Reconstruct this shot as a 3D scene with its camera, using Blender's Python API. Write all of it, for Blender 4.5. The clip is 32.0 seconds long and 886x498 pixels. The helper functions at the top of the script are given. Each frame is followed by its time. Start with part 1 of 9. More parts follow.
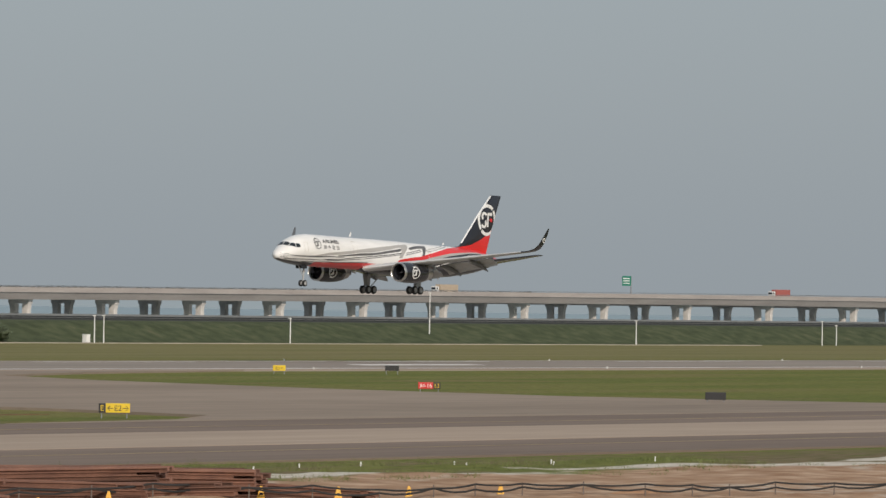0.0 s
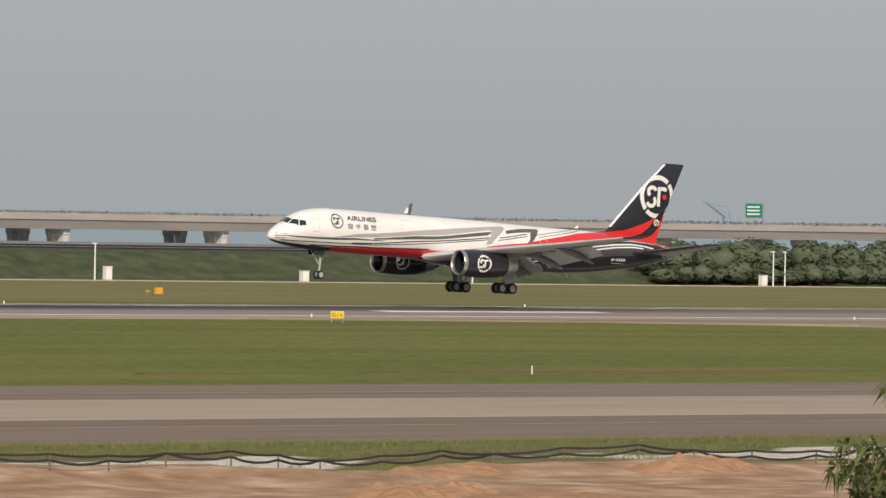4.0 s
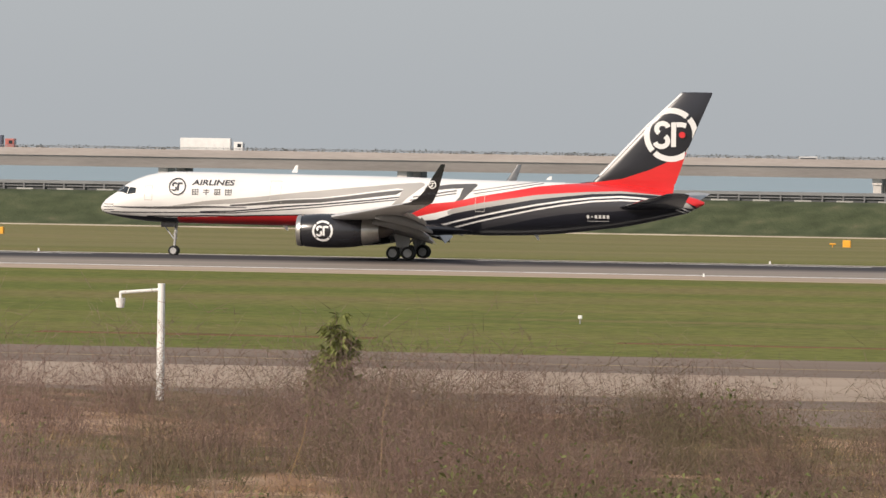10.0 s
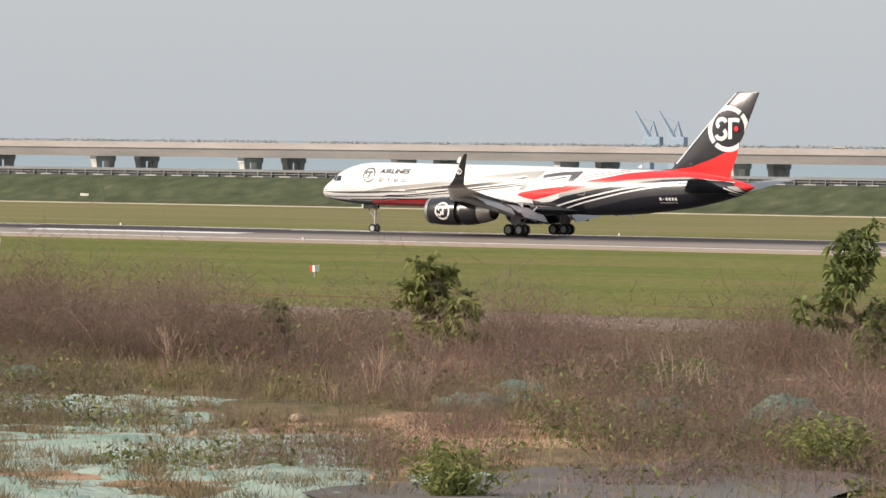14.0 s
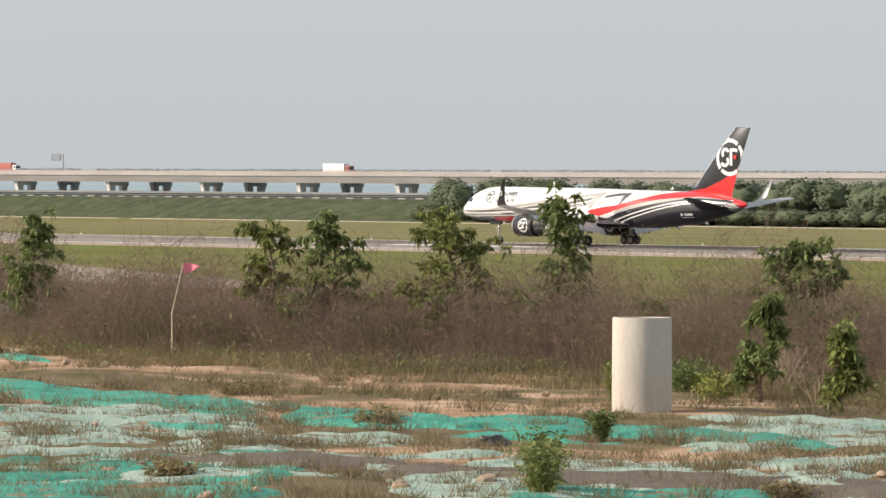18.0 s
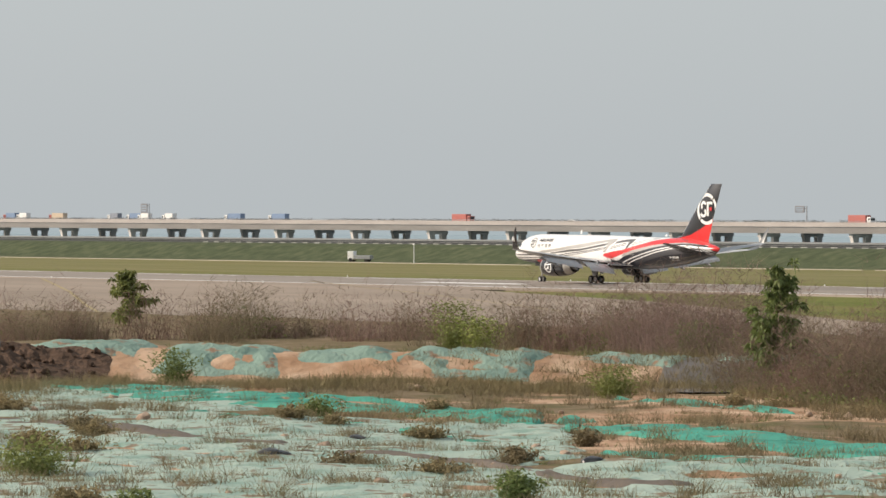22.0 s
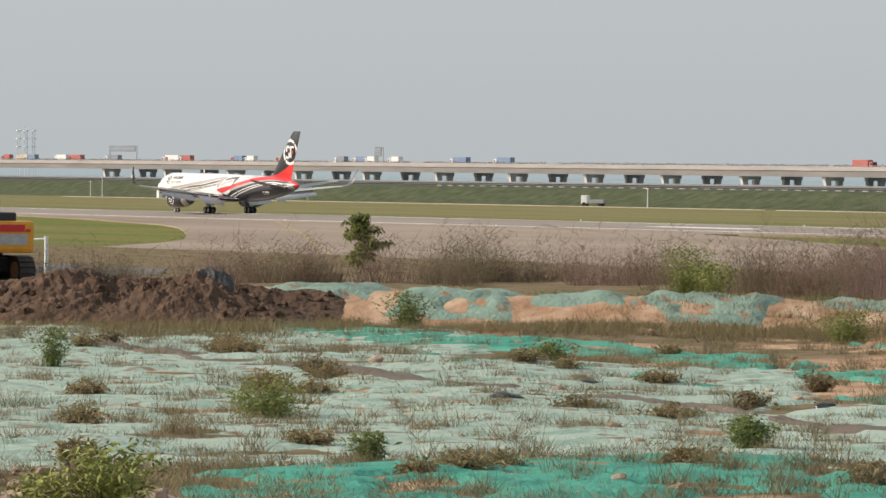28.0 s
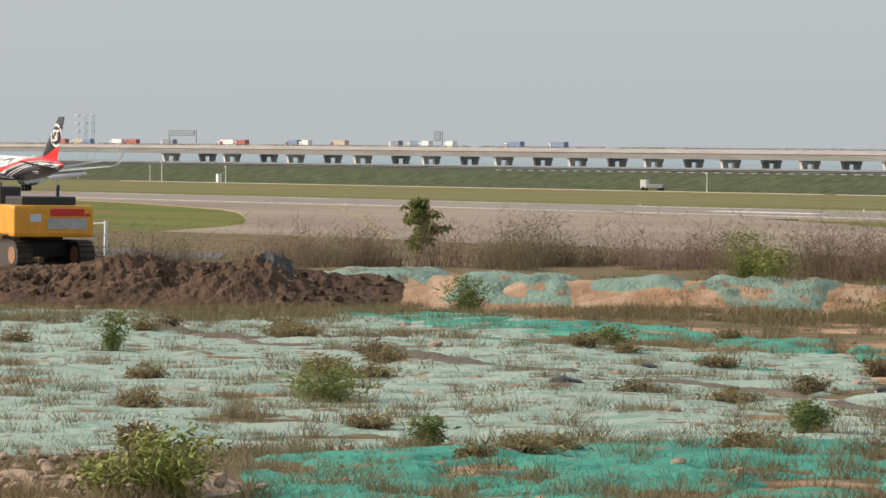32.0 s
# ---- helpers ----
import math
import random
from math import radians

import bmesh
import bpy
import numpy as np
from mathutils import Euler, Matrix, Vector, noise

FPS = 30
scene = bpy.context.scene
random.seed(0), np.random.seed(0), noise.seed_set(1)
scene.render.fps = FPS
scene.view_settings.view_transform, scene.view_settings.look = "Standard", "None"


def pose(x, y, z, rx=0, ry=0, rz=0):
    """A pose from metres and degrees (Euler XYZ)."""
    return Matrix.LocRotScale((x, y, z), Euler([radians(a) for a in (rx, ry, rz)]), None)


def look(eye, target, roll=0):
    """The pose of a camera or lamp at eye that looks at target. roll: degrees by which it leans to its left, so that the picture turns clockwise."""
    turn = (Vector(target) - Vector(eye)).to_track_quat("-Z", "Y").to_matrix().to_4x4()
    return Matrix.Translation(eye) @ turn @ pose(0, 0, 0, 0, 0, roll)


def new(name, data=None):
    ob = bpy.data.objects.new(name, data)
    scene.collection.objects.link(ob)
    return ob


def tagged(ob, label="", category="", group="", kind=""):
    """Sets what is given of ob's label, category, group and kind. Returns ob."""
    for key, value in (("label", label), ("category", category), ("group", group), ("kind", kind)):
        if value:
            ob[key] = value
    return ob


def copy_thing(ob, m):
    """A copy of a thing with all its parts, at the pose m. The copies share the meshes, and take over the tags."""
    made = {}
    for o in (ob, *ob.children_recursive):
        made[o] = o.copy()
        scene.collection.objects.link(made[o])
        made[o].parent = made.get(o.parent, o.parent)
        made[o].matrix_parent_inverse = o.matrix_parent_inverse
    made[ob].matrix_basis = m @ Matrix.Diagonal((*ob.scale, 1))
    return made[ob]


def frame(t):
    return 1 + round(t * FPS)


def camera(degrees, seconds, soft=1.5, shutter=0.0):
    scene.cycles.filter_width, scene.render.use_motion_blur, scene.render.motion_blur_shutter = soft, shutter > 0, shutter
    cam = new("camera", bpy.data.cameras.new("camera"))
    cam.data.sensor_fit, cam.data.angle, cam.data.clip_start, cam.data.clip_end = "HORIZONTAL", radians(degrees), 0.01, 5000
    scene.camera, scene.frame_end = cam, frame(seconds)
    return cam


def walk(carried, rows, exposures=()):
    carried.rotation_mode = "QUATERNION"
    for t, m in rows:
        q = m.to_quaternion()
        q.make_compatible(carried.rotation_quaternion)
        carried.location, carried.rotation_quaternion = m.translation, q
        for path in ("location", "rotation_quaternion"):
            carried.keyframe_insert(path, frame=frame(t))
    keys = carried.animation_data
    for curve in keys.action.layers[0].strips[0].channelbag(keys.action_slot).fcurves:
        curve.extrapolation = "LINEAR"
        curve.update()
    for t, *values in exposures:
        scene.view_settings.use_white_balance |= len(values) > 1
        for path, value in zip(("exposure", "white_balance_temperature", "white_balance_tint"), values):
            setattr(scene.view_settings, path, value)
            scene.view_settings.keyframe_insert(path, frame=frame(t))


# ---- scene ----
EYE = (0.0, 0.0, 8.0)
RUNWAY_Y = 410.2
PAN = ((0, 53.781, 0.523, 0.855), (0.1, 53.296, 0.490, 0.860), (0.25, 52.580, 0.442, 0.867), (0.5, 51.455, 0.370, 0.878), 
       (1, 49.527, 0.264, 0.902), (1.5, 47.682, 0.153, 0.923), (2, 45.746, 0.032, 0.937), (2.5, 43.350, -0.036, 0.943), 
       (3, 41.193, -0.071, 0.955), (3.5, 38.739, -0.165, 0.980), (4, 35.437, -0.298, 0.997), (4.5, 32.319, -0.364, 1.006), 
       (5, 29.194, -0.400, 1.010), (5.5, 25.952, -0.430, 1.010), (6, 22.513, -0.464, 1.003), (6.5, 18.807, -0.511, 0.987), 
       (7, 15.093, -0.566, 0.966), (7.5, 11.162, -0.598, 0.958), (8, 7.115, -0.653, 0.963), (8.5, 3.450, -0.749, 0.946), 
       (9, -0.702, -0.839, 0.918), (9.5, -4.911, -0.887, 0.894), (10, -8.686, -0.991, 0.870), (10.5, -13.001, -1.105, 0.852), 
       (11, -16.927, -1.169, 0.830), (11.5, -20.373, -1.190, 0.808), (12, -23.606, -1.198, 0.777), (12.5, -26.162, -1.198, 0.739), 
       (13, -29.127, -1.234, 0.690), (13.5, -32.035, -1.218, 0.647), (14, -34.589, -1.086, 0.608), (14.5, -37.231, -0.987, 0.578), 
       (15, -39.439, -0.923, 0.536), (15.5, -41.605, -0.910, 0.481), (16, -43.351, -0.919, 0.420), (16.5, -44.933, -0.928, 0.356), 
       (17, -46.395, -0.923, 0.295), (17.5, -47.785, -0.887, 0.240), (18, -49.298, -0.805, 0.200), (18.5, -50.520, -0.693, 0.187), 
       (19, -51.169, -0.666, 0.183), (19.5, -52.050, -0.624, 0.184), (20, -53.091, -0.581, 0.189), (20.5, -54.023, -0.508, 0.202), 
       (21, -55.049, -0.424, 0.206), (21.5, -56.201, -0.344, 0.200), (22, -57.109, -0.285, 0.193), (22.5, -57.982, -0.232, 0.195), 
       (23, -58.632, -0.178, 0.208), (23.5, -59.052, -0.148, 0.222), (24, -59.305, -0.115, 0.247), (24.5, -59.412, -0.109, 0.283), 
       (25.5, -59.485, -0.116, 0.354), (26.5, -59.430, -0.284, 0.414), (27, -59.358, -0.475, 0.434), (27.5, -59.340, -0.693, 0.436), 
       (28, -59.560, -0.887, 0.431), (28.5, -59.803, -0.950, 0.427), (29, -59.861, -0.988, 0.422), (29.5, -59.892, -1.025, 0.421), 
       (30, -59.925, -1.050, 0.420), (30.5, -59.968, -1.042, 0.422), (31, -60.052, -1.038, 0.427), (31.5, -60.118, -1.048, 0.433), 
       (31.75, -60.149, -1.052, 0.435), (31.9, -60.169, -1.054, 0.435), (32, -60.182, -1.055, 0.436))
ROLLOUT = ((0, 525.2), (0.1, 518.9), (0.5, 493.7), (1, 462.2), (2, 399.1), (3, 335.7), (4, 272.3), (5, 209.7), 
           (6, 147.4), (7, 85.7), (8, 25.7), (9, -32.7), (10, -89.3), (11, -144.0), (12, -196.9), (13, -247.7), 
           (14, -296.3), (15, -342.8), (16, -387.7), (17, -431.7), (18, -472.9), (19, -510.8), (20, -546.9), (21, -582.1), 
           (22, -615.4), (23, -647.3), (24, -677.6), (25, -706.5), (26, -734.6), (27, -762.0), (28, -789.1), (29, -815.8), 
           (30, -842.1), (31, -868.2), (31.5, -881.2), (31.9, -891.6), (32, -894.2))
# height of the main wheels and pitch of the aircraft, by time
FLARE = ((0, 8.9, 1.1), (1, 6.65, 1.15), (2, 4.45, 1.75), (3, 2.85, 2.1), (4, 1.75, 2.35), (4.5, 1.4, 2.3), (5.5, 0.8, 2.2),
         (6.5, 0.28, 1.95), (7, 0.08, 1.5), (7.5, 0, 1.1), (8, 0, 0.6), (8.5, 0, 0.15), (9, 0, 0.0), (10, 0, -0.2), (32, 0, -0.25))

cam = camera(9.3, 32.0, soft=1.5)


def aim(pan, tilt, lean):
    """The pose of the panning camera: pan to the right of +y, tilt up, lean to its left, in degrees."""
    p, t = radians(pan), radians(tilt)
    way = Vector((math.sin(p) * math.cos(t), math.cos(p) * math.cos(t), math.sin(t)))
    return look(EYE, Vector(EYE) + 100 * way, lean)


walk(cam, [(t, aim(p, k, r)) for t, p, k, r in PAN],
     exposures=((0, -0.22, 6350, 11), (4, 0.0, 6700, 14), (7, -0.07, 6700, 15), (9, 0.13, 6700, 15), (10, 0.235, 6700, 15), (11.5, 0.35, 6700, 15), (13, 0.5, 6700, 15), (19, 0.6, 6700, 12), (21, 0.51, 6700, 12), (22, 0.42, 6700, 12), (24, 0.31, 6700, 12), (26, 0.38, 6700, 12), (28, 0.43, 6700, 12), (32, 0.43, 6700, 12)))
# ---- world and sun ----
SUN_TO = Vector((-0.50, -0.72, 0.47)).normalized()      # towards the sun
world = bpy.data.worlds.new("hazy_sky")
scene.world = world
world.use_nodes = True
wn, wl = world.node_tree.nodes, world.node_tree.links
wn.clear()
sky = wn.new("ShaderNodeTexSky")
sky.sky_type, sky.sun_disc = "NISHITA", False
sky.sun_elevation = math.asin(SUN_TO.z)
sky.sun_rotation = math.atan2(SUN_TO.x, SUN_TO.y)
sky.air_density, sky.dust_density, sky.ozone_density = 1.0, 3.0, 1.5
haze = wn.new("ShaderNodeMix")
haze.data_type = "RGBA"
haze.inputs["Factor"].default_value = 0.75
haze.inputs["B"].default_value = (4.35, 4.85, 5.15, 1)
back = wn.new("ShaderNodeBackground")
back.inputs["Strength"].default_value = 0.1
wout = wn.new("ShaderNodeOutputWorld")
wl.new(sky.outputs[0], haze.inputs["A"])
wl.new(haze.outputs["Result"], back.inputs["Color"])
wl.new(back.outputs[0], wout.inputs[0])

sun = new("sun", bpy.data.lights.new("sun", "SUN"))
sun.data.energy, sun.data.angle, sun.data.color = 3.5, radians(1.5), (1.0, 0.90, 0.77)
sun.matrix_world = look((0, -60, 90), Vector((0, -60, 90)) - 100 * SUN_TO)
# ---- materials ----
MATS = {}


def nodes_of(name):
    m = bpy.data.materials.new(name)
    m.use_nodes = True
    nt = m.node_tree
    bsdf = nt.nodes["Principled BSDF"]
    return m, nt, bsdf


def rgba(c):
    return (*c, 1) if len(c) == 3 else c


def surf(name, base, rough=0.7, metal=0.0, other=None, scale=1.0, fine=12.0, amount=0.35, bump=0.0, bump_scale=30.0,
         per_object=0.0, per_island=0.0, coat=0.0, stretch=(1, 1, 1), spec=0.5):
    """A plain painted or natural surface: base colour mottled at two scales, with an optional second colour and relief."""
    if name in MATS:
        return MATS[name]
    m, nt, b = nodes_of(name)
    N, L = nt.nodes, nt.links
    co = N.new("ShaderNodeTexCoord")
    mp = N.new("ShaderNodeMapping")
    mp.inputs["Scale"].default_value = stretch
    L.new(co.outputs["Object"], mp.inputs["Vector"])
    big = N.new("ShaderNodeTexNoise")
    big.inputs["Scale"].default_value, big.inputs["Detail"].default_value = scale, 4
    small = N.new("ShaderNodeTexNoise")
    small.inputs["Scale"].default_value, small.inputs["Detail"].default_value = fine, 3
    for n in (big, small):
        L.new(mp.outputs[0], n.inputs["Vector"])
    add = N.new("ShaderNodeMath")
    add.operation = "MULTIPLY_ADD"
    L.new(small.outputs["Fac"], add.inputs[0])
    add.inputs[1].default_value = 0.5
    L.new(big.outputs["Fac"], add.inputs[2])
    rng = N.new("ShaderNodeMapRange")
    rng.inputs["From Min"].default_value, rng.inputs["From Max"].default_value = 0.45, 1.05
    L.new(add.outputs[0], rng.inputs["Value"])
    mix = N.new("ShaderNodeMix")
    mix.data_type = "RGBA"
    second = other if other else tuple(x * (1 - amount) for x in base)
    first = base if other else tuple(min(1, x * (1 + amount * 0.45)) for x in base)
    mix.inputs["A"].default_value, mix.inputs["B"].default_value = rgba(first), rgba(second)
    L.new(rng.outputs[0], mix.inputs["Factor"])
    out = mix.outputs["Result"]
    if per_object or per_island:
        src = N.new("ShaderNodeObjectInfo").outputs["Random"] if per_object else N.new("ShaderNodeNewGeometry").outputs["Random Per Island"]
        hsv = N.new("ShaderNodeHueSaturation")
        r = N.new("ShaderNodeMapRange")
        w = per_object or per_island
        r.inputs["To Min"].default_value, r.inputs["To Max"].default_value = 1 - w, 1 + w
        L.new(src, r.inputs["Value"])
        L.new(r.outputs[0], hsv.inputs["Value"])
        L.new(out, hsv.inputs["Color"])
        out = hsv.outputs[0]
    L.new(out, b.inputs["Base Color"])
    b.inputs["Roughness"].default_value, b.inputs["Metallic"].default_value = rough, metal
    b.inputs["Coat Weight"].default_value = coat
    b.inputs["Specular IOR Level"].default_value = spec
    if bump:
        bn = N.new("ShaderNodeBump")
        bt = N.new("ShaderNodeTexNoise")
        bt.inputs["Scale"].default_value, bt.inputs["Detail"].default_value = bump_scale, 5
        L.new(mp.outputs[0], bt.inputs["Vector"])
        bn.inputs["Strength"].default_value, bn.inputs["Distance"].default_value = 1.0, bump
        L.new(bt.outputs["Fac"], bn.inputs["Height"])
        L.new(bn.outputs[0], b.inputs["Normal"])
    MATS[name] = m
    return m


def let_light_through(m, share):
    """Thin leaves pass part of the light on to their far side."""
    nt = m.node_tree
    b = next(n for n in nt.nodes if n.type == "BSDF_PRINCIPLED")
    out = next(n for n in nt.nodes if n.type == "OUTPUT_MATERIAL")
    tr = nt.nodes.new("ShaderNodeBsdfTranslucent")
    nt.links.new(b.inputs["Base Color"].links[0].from_socket, tr.inputs["Color"])
    mx = nt.nodes.new("ShaderNodeMixShader")
    mx.inputs[0].default_value = share
    nt.links.new(b.outputs[0], mx.inputs[1])
    nt.links.new(tr.outputs[0], mx.inputs[2])
    nt.links.new(mx.outputs[0], out.inputs["Surface"])


WHITE = surf("white_aircraft_paint", (0.78, 0.78, 0.77), 0.28, amount=0.06, scale=0.3, coat=0.4)
BLACK = surf("black_aircraft_paint", (0.018, 0.019, 0.024), 0.25, amount=0.2, scale=0.4, coat=0.4)
RED = surf("red_aircraft_paint", (0.62, 0.025, 0.03), 0.3, amount=0.1, scale=0.4, coat=0.4)
GREY = surf("grey_wing_paint", (0.36, 0.37, 0.38), 0.4, amount=0.2, scale=0.6, fine=6)
METAL = surf("bare_metal", (0.55, 0.54, 0.52), 0.3, 0.9, amount=0.15, scale=2)
BRIGHT = surf("polished_leading_edge", (0.85, 0.85, 0.84), 0.35, 0.35, amount=0.08, scale=1)
GLASS = surf("dark_cockpit_glass", (0.02, 0.025, 0.03), 0.08, amount=0.1, coat=0.5)
RUBBER = surf("tyre_rubber", (0.02, 0.02, 0.02), 0.8, amount=0.3, scale=3)
STRUT = surf("gear_strut_paint", (0.42, 0.42, 0.42), 0.45, amount=0.3, scale=3)
CONCRETE = surf("viaduct_concrete", (0.36, 0.32, 0.295), 0.85, amount=0.25, scale=0.15, fine=1.5, stretch=(0.3, 1, 2.5))
PIER_C = surf("pier_concrete", (0.6, 0.56, 0.52), 0.85, amount=0.25, scale=0.3, fine=2)
BRONZE = surf("galvanised_steel", (0.36, 0.37, 0.38), 0.5, 0.6, amount=0.2)
POLE_W = surf("white_pole_paint", (0.78, 0.78, 0.76), 0.5, amount=0.15)
# ---- building helpers ----
def mesh_of(name, bm, mats, smooth=False):
    me = bpy.data.meshes.new(name)
    bmesh.ops.recalc_face_normals(bm, faces=bm.faces)
    bm.to_mesh(me)
    bm.free()
    for m in (mats if isinstance(mats, (list, tuple)) else [mats]):
        me.materials.append(m)
    if smooth:
        me.shade_smooth()
        me.set_sharp_from_angle(angle=radians(40))
    return me


def part(name, bm, material, parent=None, label="", smooth=False):
    """Links a bmesh as one mesh object under a thing or part."""
    ob = new(name, mesh_of(name, bm, material, smooth))
    if parent:
        ob.parent = parent
    return tagged(ob, label=label)


def thing(name, label, category, group="", kind="", m=None):
    ob = tagged(new(name), label, category, group, kind)
    if m is not None:
        ob.matrix_world = m
    return ob


def raw(name, verts, faces, material, smooth=False):
    """A mesh object from numpy arrays of vertices and equal-sided faces."""
    verts, faces = np.asarray(verts, np.float32), np.asarray(faces, np.int32)
    me = bpy.data.meshes.new(name)
    n = faces.shape[1]
    me.vertices.add(len(verts))
    me.vertices.foreach_set("co", verts.ravel())
    me.loops.add(faces.size)
    me.loops.foreach_set("vertex_index", faces.ravel())
    me.polygons.add(len(faces))
    me.polygons.foreach_set("loop_start", np.arange(0, faces.size, n, dtype=np.int32))
    me.update(calc_edges=True)
    for mt in (material if isinstance(material, (list, tuple)) else [material]):
        me.materials.append(mt)
    if smooth:
        me.shade_smooth()
    return new(name, me)


def box(bm, x0, x1, y0, y1, z0, z1, bevel=0.0):
    r = bmesh.ops.create_cube(bm, size=1)
    vs = r["verts"]
    bmesh.ops.scale(bm, vec=(x1 - x0, y1 - y0, z1 - z0), verts=vs)
    bmesh.ops.translate(bm, vec=((x0 + x1) / 2, (y0 + y1) / 2, (z0 + z1) / 2), verts=vs)
    if bevel:
        es = list({e for v in vs for e in v.link_edges})
        bmesh.ops.bevel(bm, geom=es, offset=bevel, segments=2, affect="EDGES", profile=0.6)
    return bm


def boxes(*dims, bevel=0.0):
    bm = bmesh.new()
    for q in dims:
        box(bm, *q, bevel=bevel)
    return bm


def rod(bm, a, b, r0, r1=None, seg=8):
    """A tapered bar from a to b."""
    a, b = Vector(a), Vector(b)
    r1 = r0 if r1 is None else r1
    way = b - a
    r = bmesh.ops.create_cone(bm, cap_ends=True, segments=seg, radius1=r0, radius2=r1, depth=way.length)
    m = Matrix.Translation((a + b) / 2) @ way.to_track_quat("Z", "Y").to_matrix().to_4x4()
    bmesh.ops.transform(bm, matrix=m, verts=r["verts"])
    return bm


def rods(*bars, seg=8):
    bm = bmesh.new()
    for q in bars:
        rod(bm, *q, seg=seg)
    return bm


def loft(bm, rings, close_ends=True, mat=None):
    """Skins a list of equal rings of points (each a closed loop)."""
    rows = [[bm.verts.new(p) for p in ring] for ring in rings]
    n = len(rows[0])
    for a, b in zip(rows, rows[1:]):
        for i in range(n):
            j = (i + 1) % n
            fc = bm.faces.new((a[i], a[j], b[j], b[i]))
            if mat is not None:
                fc.material_index = mat
    if close_ends:
        bm.faces.new(rows[0])
        bm.faces.new(rows[-1])
    return bm


def lerp_table(table, x):
    """Smooth interpolation in rows of (x, a, b, ...)."""
    xs = [r[0] for r in table]
    return [float(np.interp(x, xs, [r[k] for r in table])) for k in range(1, len(table[0]))]


def step(a, b, x):
    t = min(1, max(0, (x - a) / (b - a)))
    return t * t * (3 - 2 * t)


def text_mesh(body, size, material, name="lettering", bold=0.0):
    cu = bpy.data.curves.new(name, "FONT")
    cu.body, cu.size, cu.align_x, cu.align_y, cu.extrude = body, size, "CENTER", "CENTER", 0.004
    cu.offset = bold
    tmp = new("lettering_curve", cu)
    me = bpy.data.meshes.new_from_object(tmp.evaluated_get(bpy.context.evaluated_depsgraph_get()))
    bpy.data.objects.remove(tmp)
    me.materials.clear()
    me.materials.append(material)
    return new(name, me)
# ---- the ground ----
def fore_height(x):
    return 1.5 + 1.2 * step(0, 60, -x)


def near_segment(x, y, ax, ay, bx, by):
    dx, dy = bx - ax, by - ay
    t = min(1, max(0, ((x - ax) * dx + (y - ay) * dy) / (dx * dx + dy * dy)))
    return math.hypot(x - ax - t * dx, y - ay - t * dy), t


RIDGE = (-165, 88, -130, 120)
CABLE_BANK = ((60, 114.6, 107, 112.6), (107, 112.6, 118.5, 106.2), (118.5, 106.2, 158, 95.7))


def ridge_at(x, y):
    """A low clay bank, and the raised ground behind it."""
    ax, ay, bx, by = RIDGE
    dist, t = near_segment(x, y, *RIDGE)
    lump = 1 + 0.2 * noise.noise((x * 0.25, y * 0.25, 7)) + 0.12 * noise.noise((x * 0.8, y * 0.8, 2))
    length = math.hypot(bx - ax, by - ay)
    behind = ((x - ax) * -(by - ay) + (y - ay) * (bx - ax)) / length
    back = 0.72 * step(-1, 4, behind) * step(116, 132, -x)
    bank = (1.0 - 0.25 * t) * (1 - step(0.6, 4.6, dist)) * lump
    return max(back, bank)


def ground_height(x, y):
    z = fore_height(x)
    if 25 < y < 145:
        z += noise.noise((x * 0.12, y * 0.12, 0)) * 0.2 + noise.noise((x * 0.45, y * 0.45, 3)) * 0.085
    east = step(-60, 20, x)
    drop = (1 - east) * step(132, 166, y) + east * min(1, max(0, (y - 120) / 48)) ** 1.3
    z += ridge_at(x, y)
    if 50 < x < 165 and 92 < y < 122:           # low soil bank under the cable
        off = min(near_segment(x, y, *leg)[0] for leg in CABLE_BANK)
        z += 0.32 * (1 - step(0.2, 4.0, off)) * (0.8 + 0.7 * noise.noise((x * 0.22, y * 0.22, 15)) + 0.3 * noise.noise((x * 0.9, y * 0.9, 8)))
    z = z * (1 - drop) - 0.42 * drop
    z -= 0.08 * step(166, 178, y)
    z -= 0.7 * step(560, 640, y)
    z += 4.05 * step(652, 668, y)
    z -= 9.5 * step(682, 700, y)
    return z


def grid_axis(*spans):
    out = []
    for a, b, n in spans:
        out += list(np.linspace(a, b, n, endpoint=False))
    return out + [spans[-1][1]]


def dusty(x, y):
    """Pale dusty strip behind the cable, broken by weeds towards its end."""
    d = abs(y - (121.5 + 2 * noise.noise((x * 0.05, 0, 4)) - 0.01 * x))
    half = 1.0 + 4.0 * step(96, 107, x) - 3.0 * step(118, 142, x)
    return (1 - step(half, half + 2.2, d + 1.6 * noise.noise((x * 0.25, y * 0.25, 5)))) * step(-0.3, 0.2, noise.noise((x * 0.1, y * 0.3, 9)) + 0.3 - 0.3 * step(112, 140, x)) * step(30, 50, x)


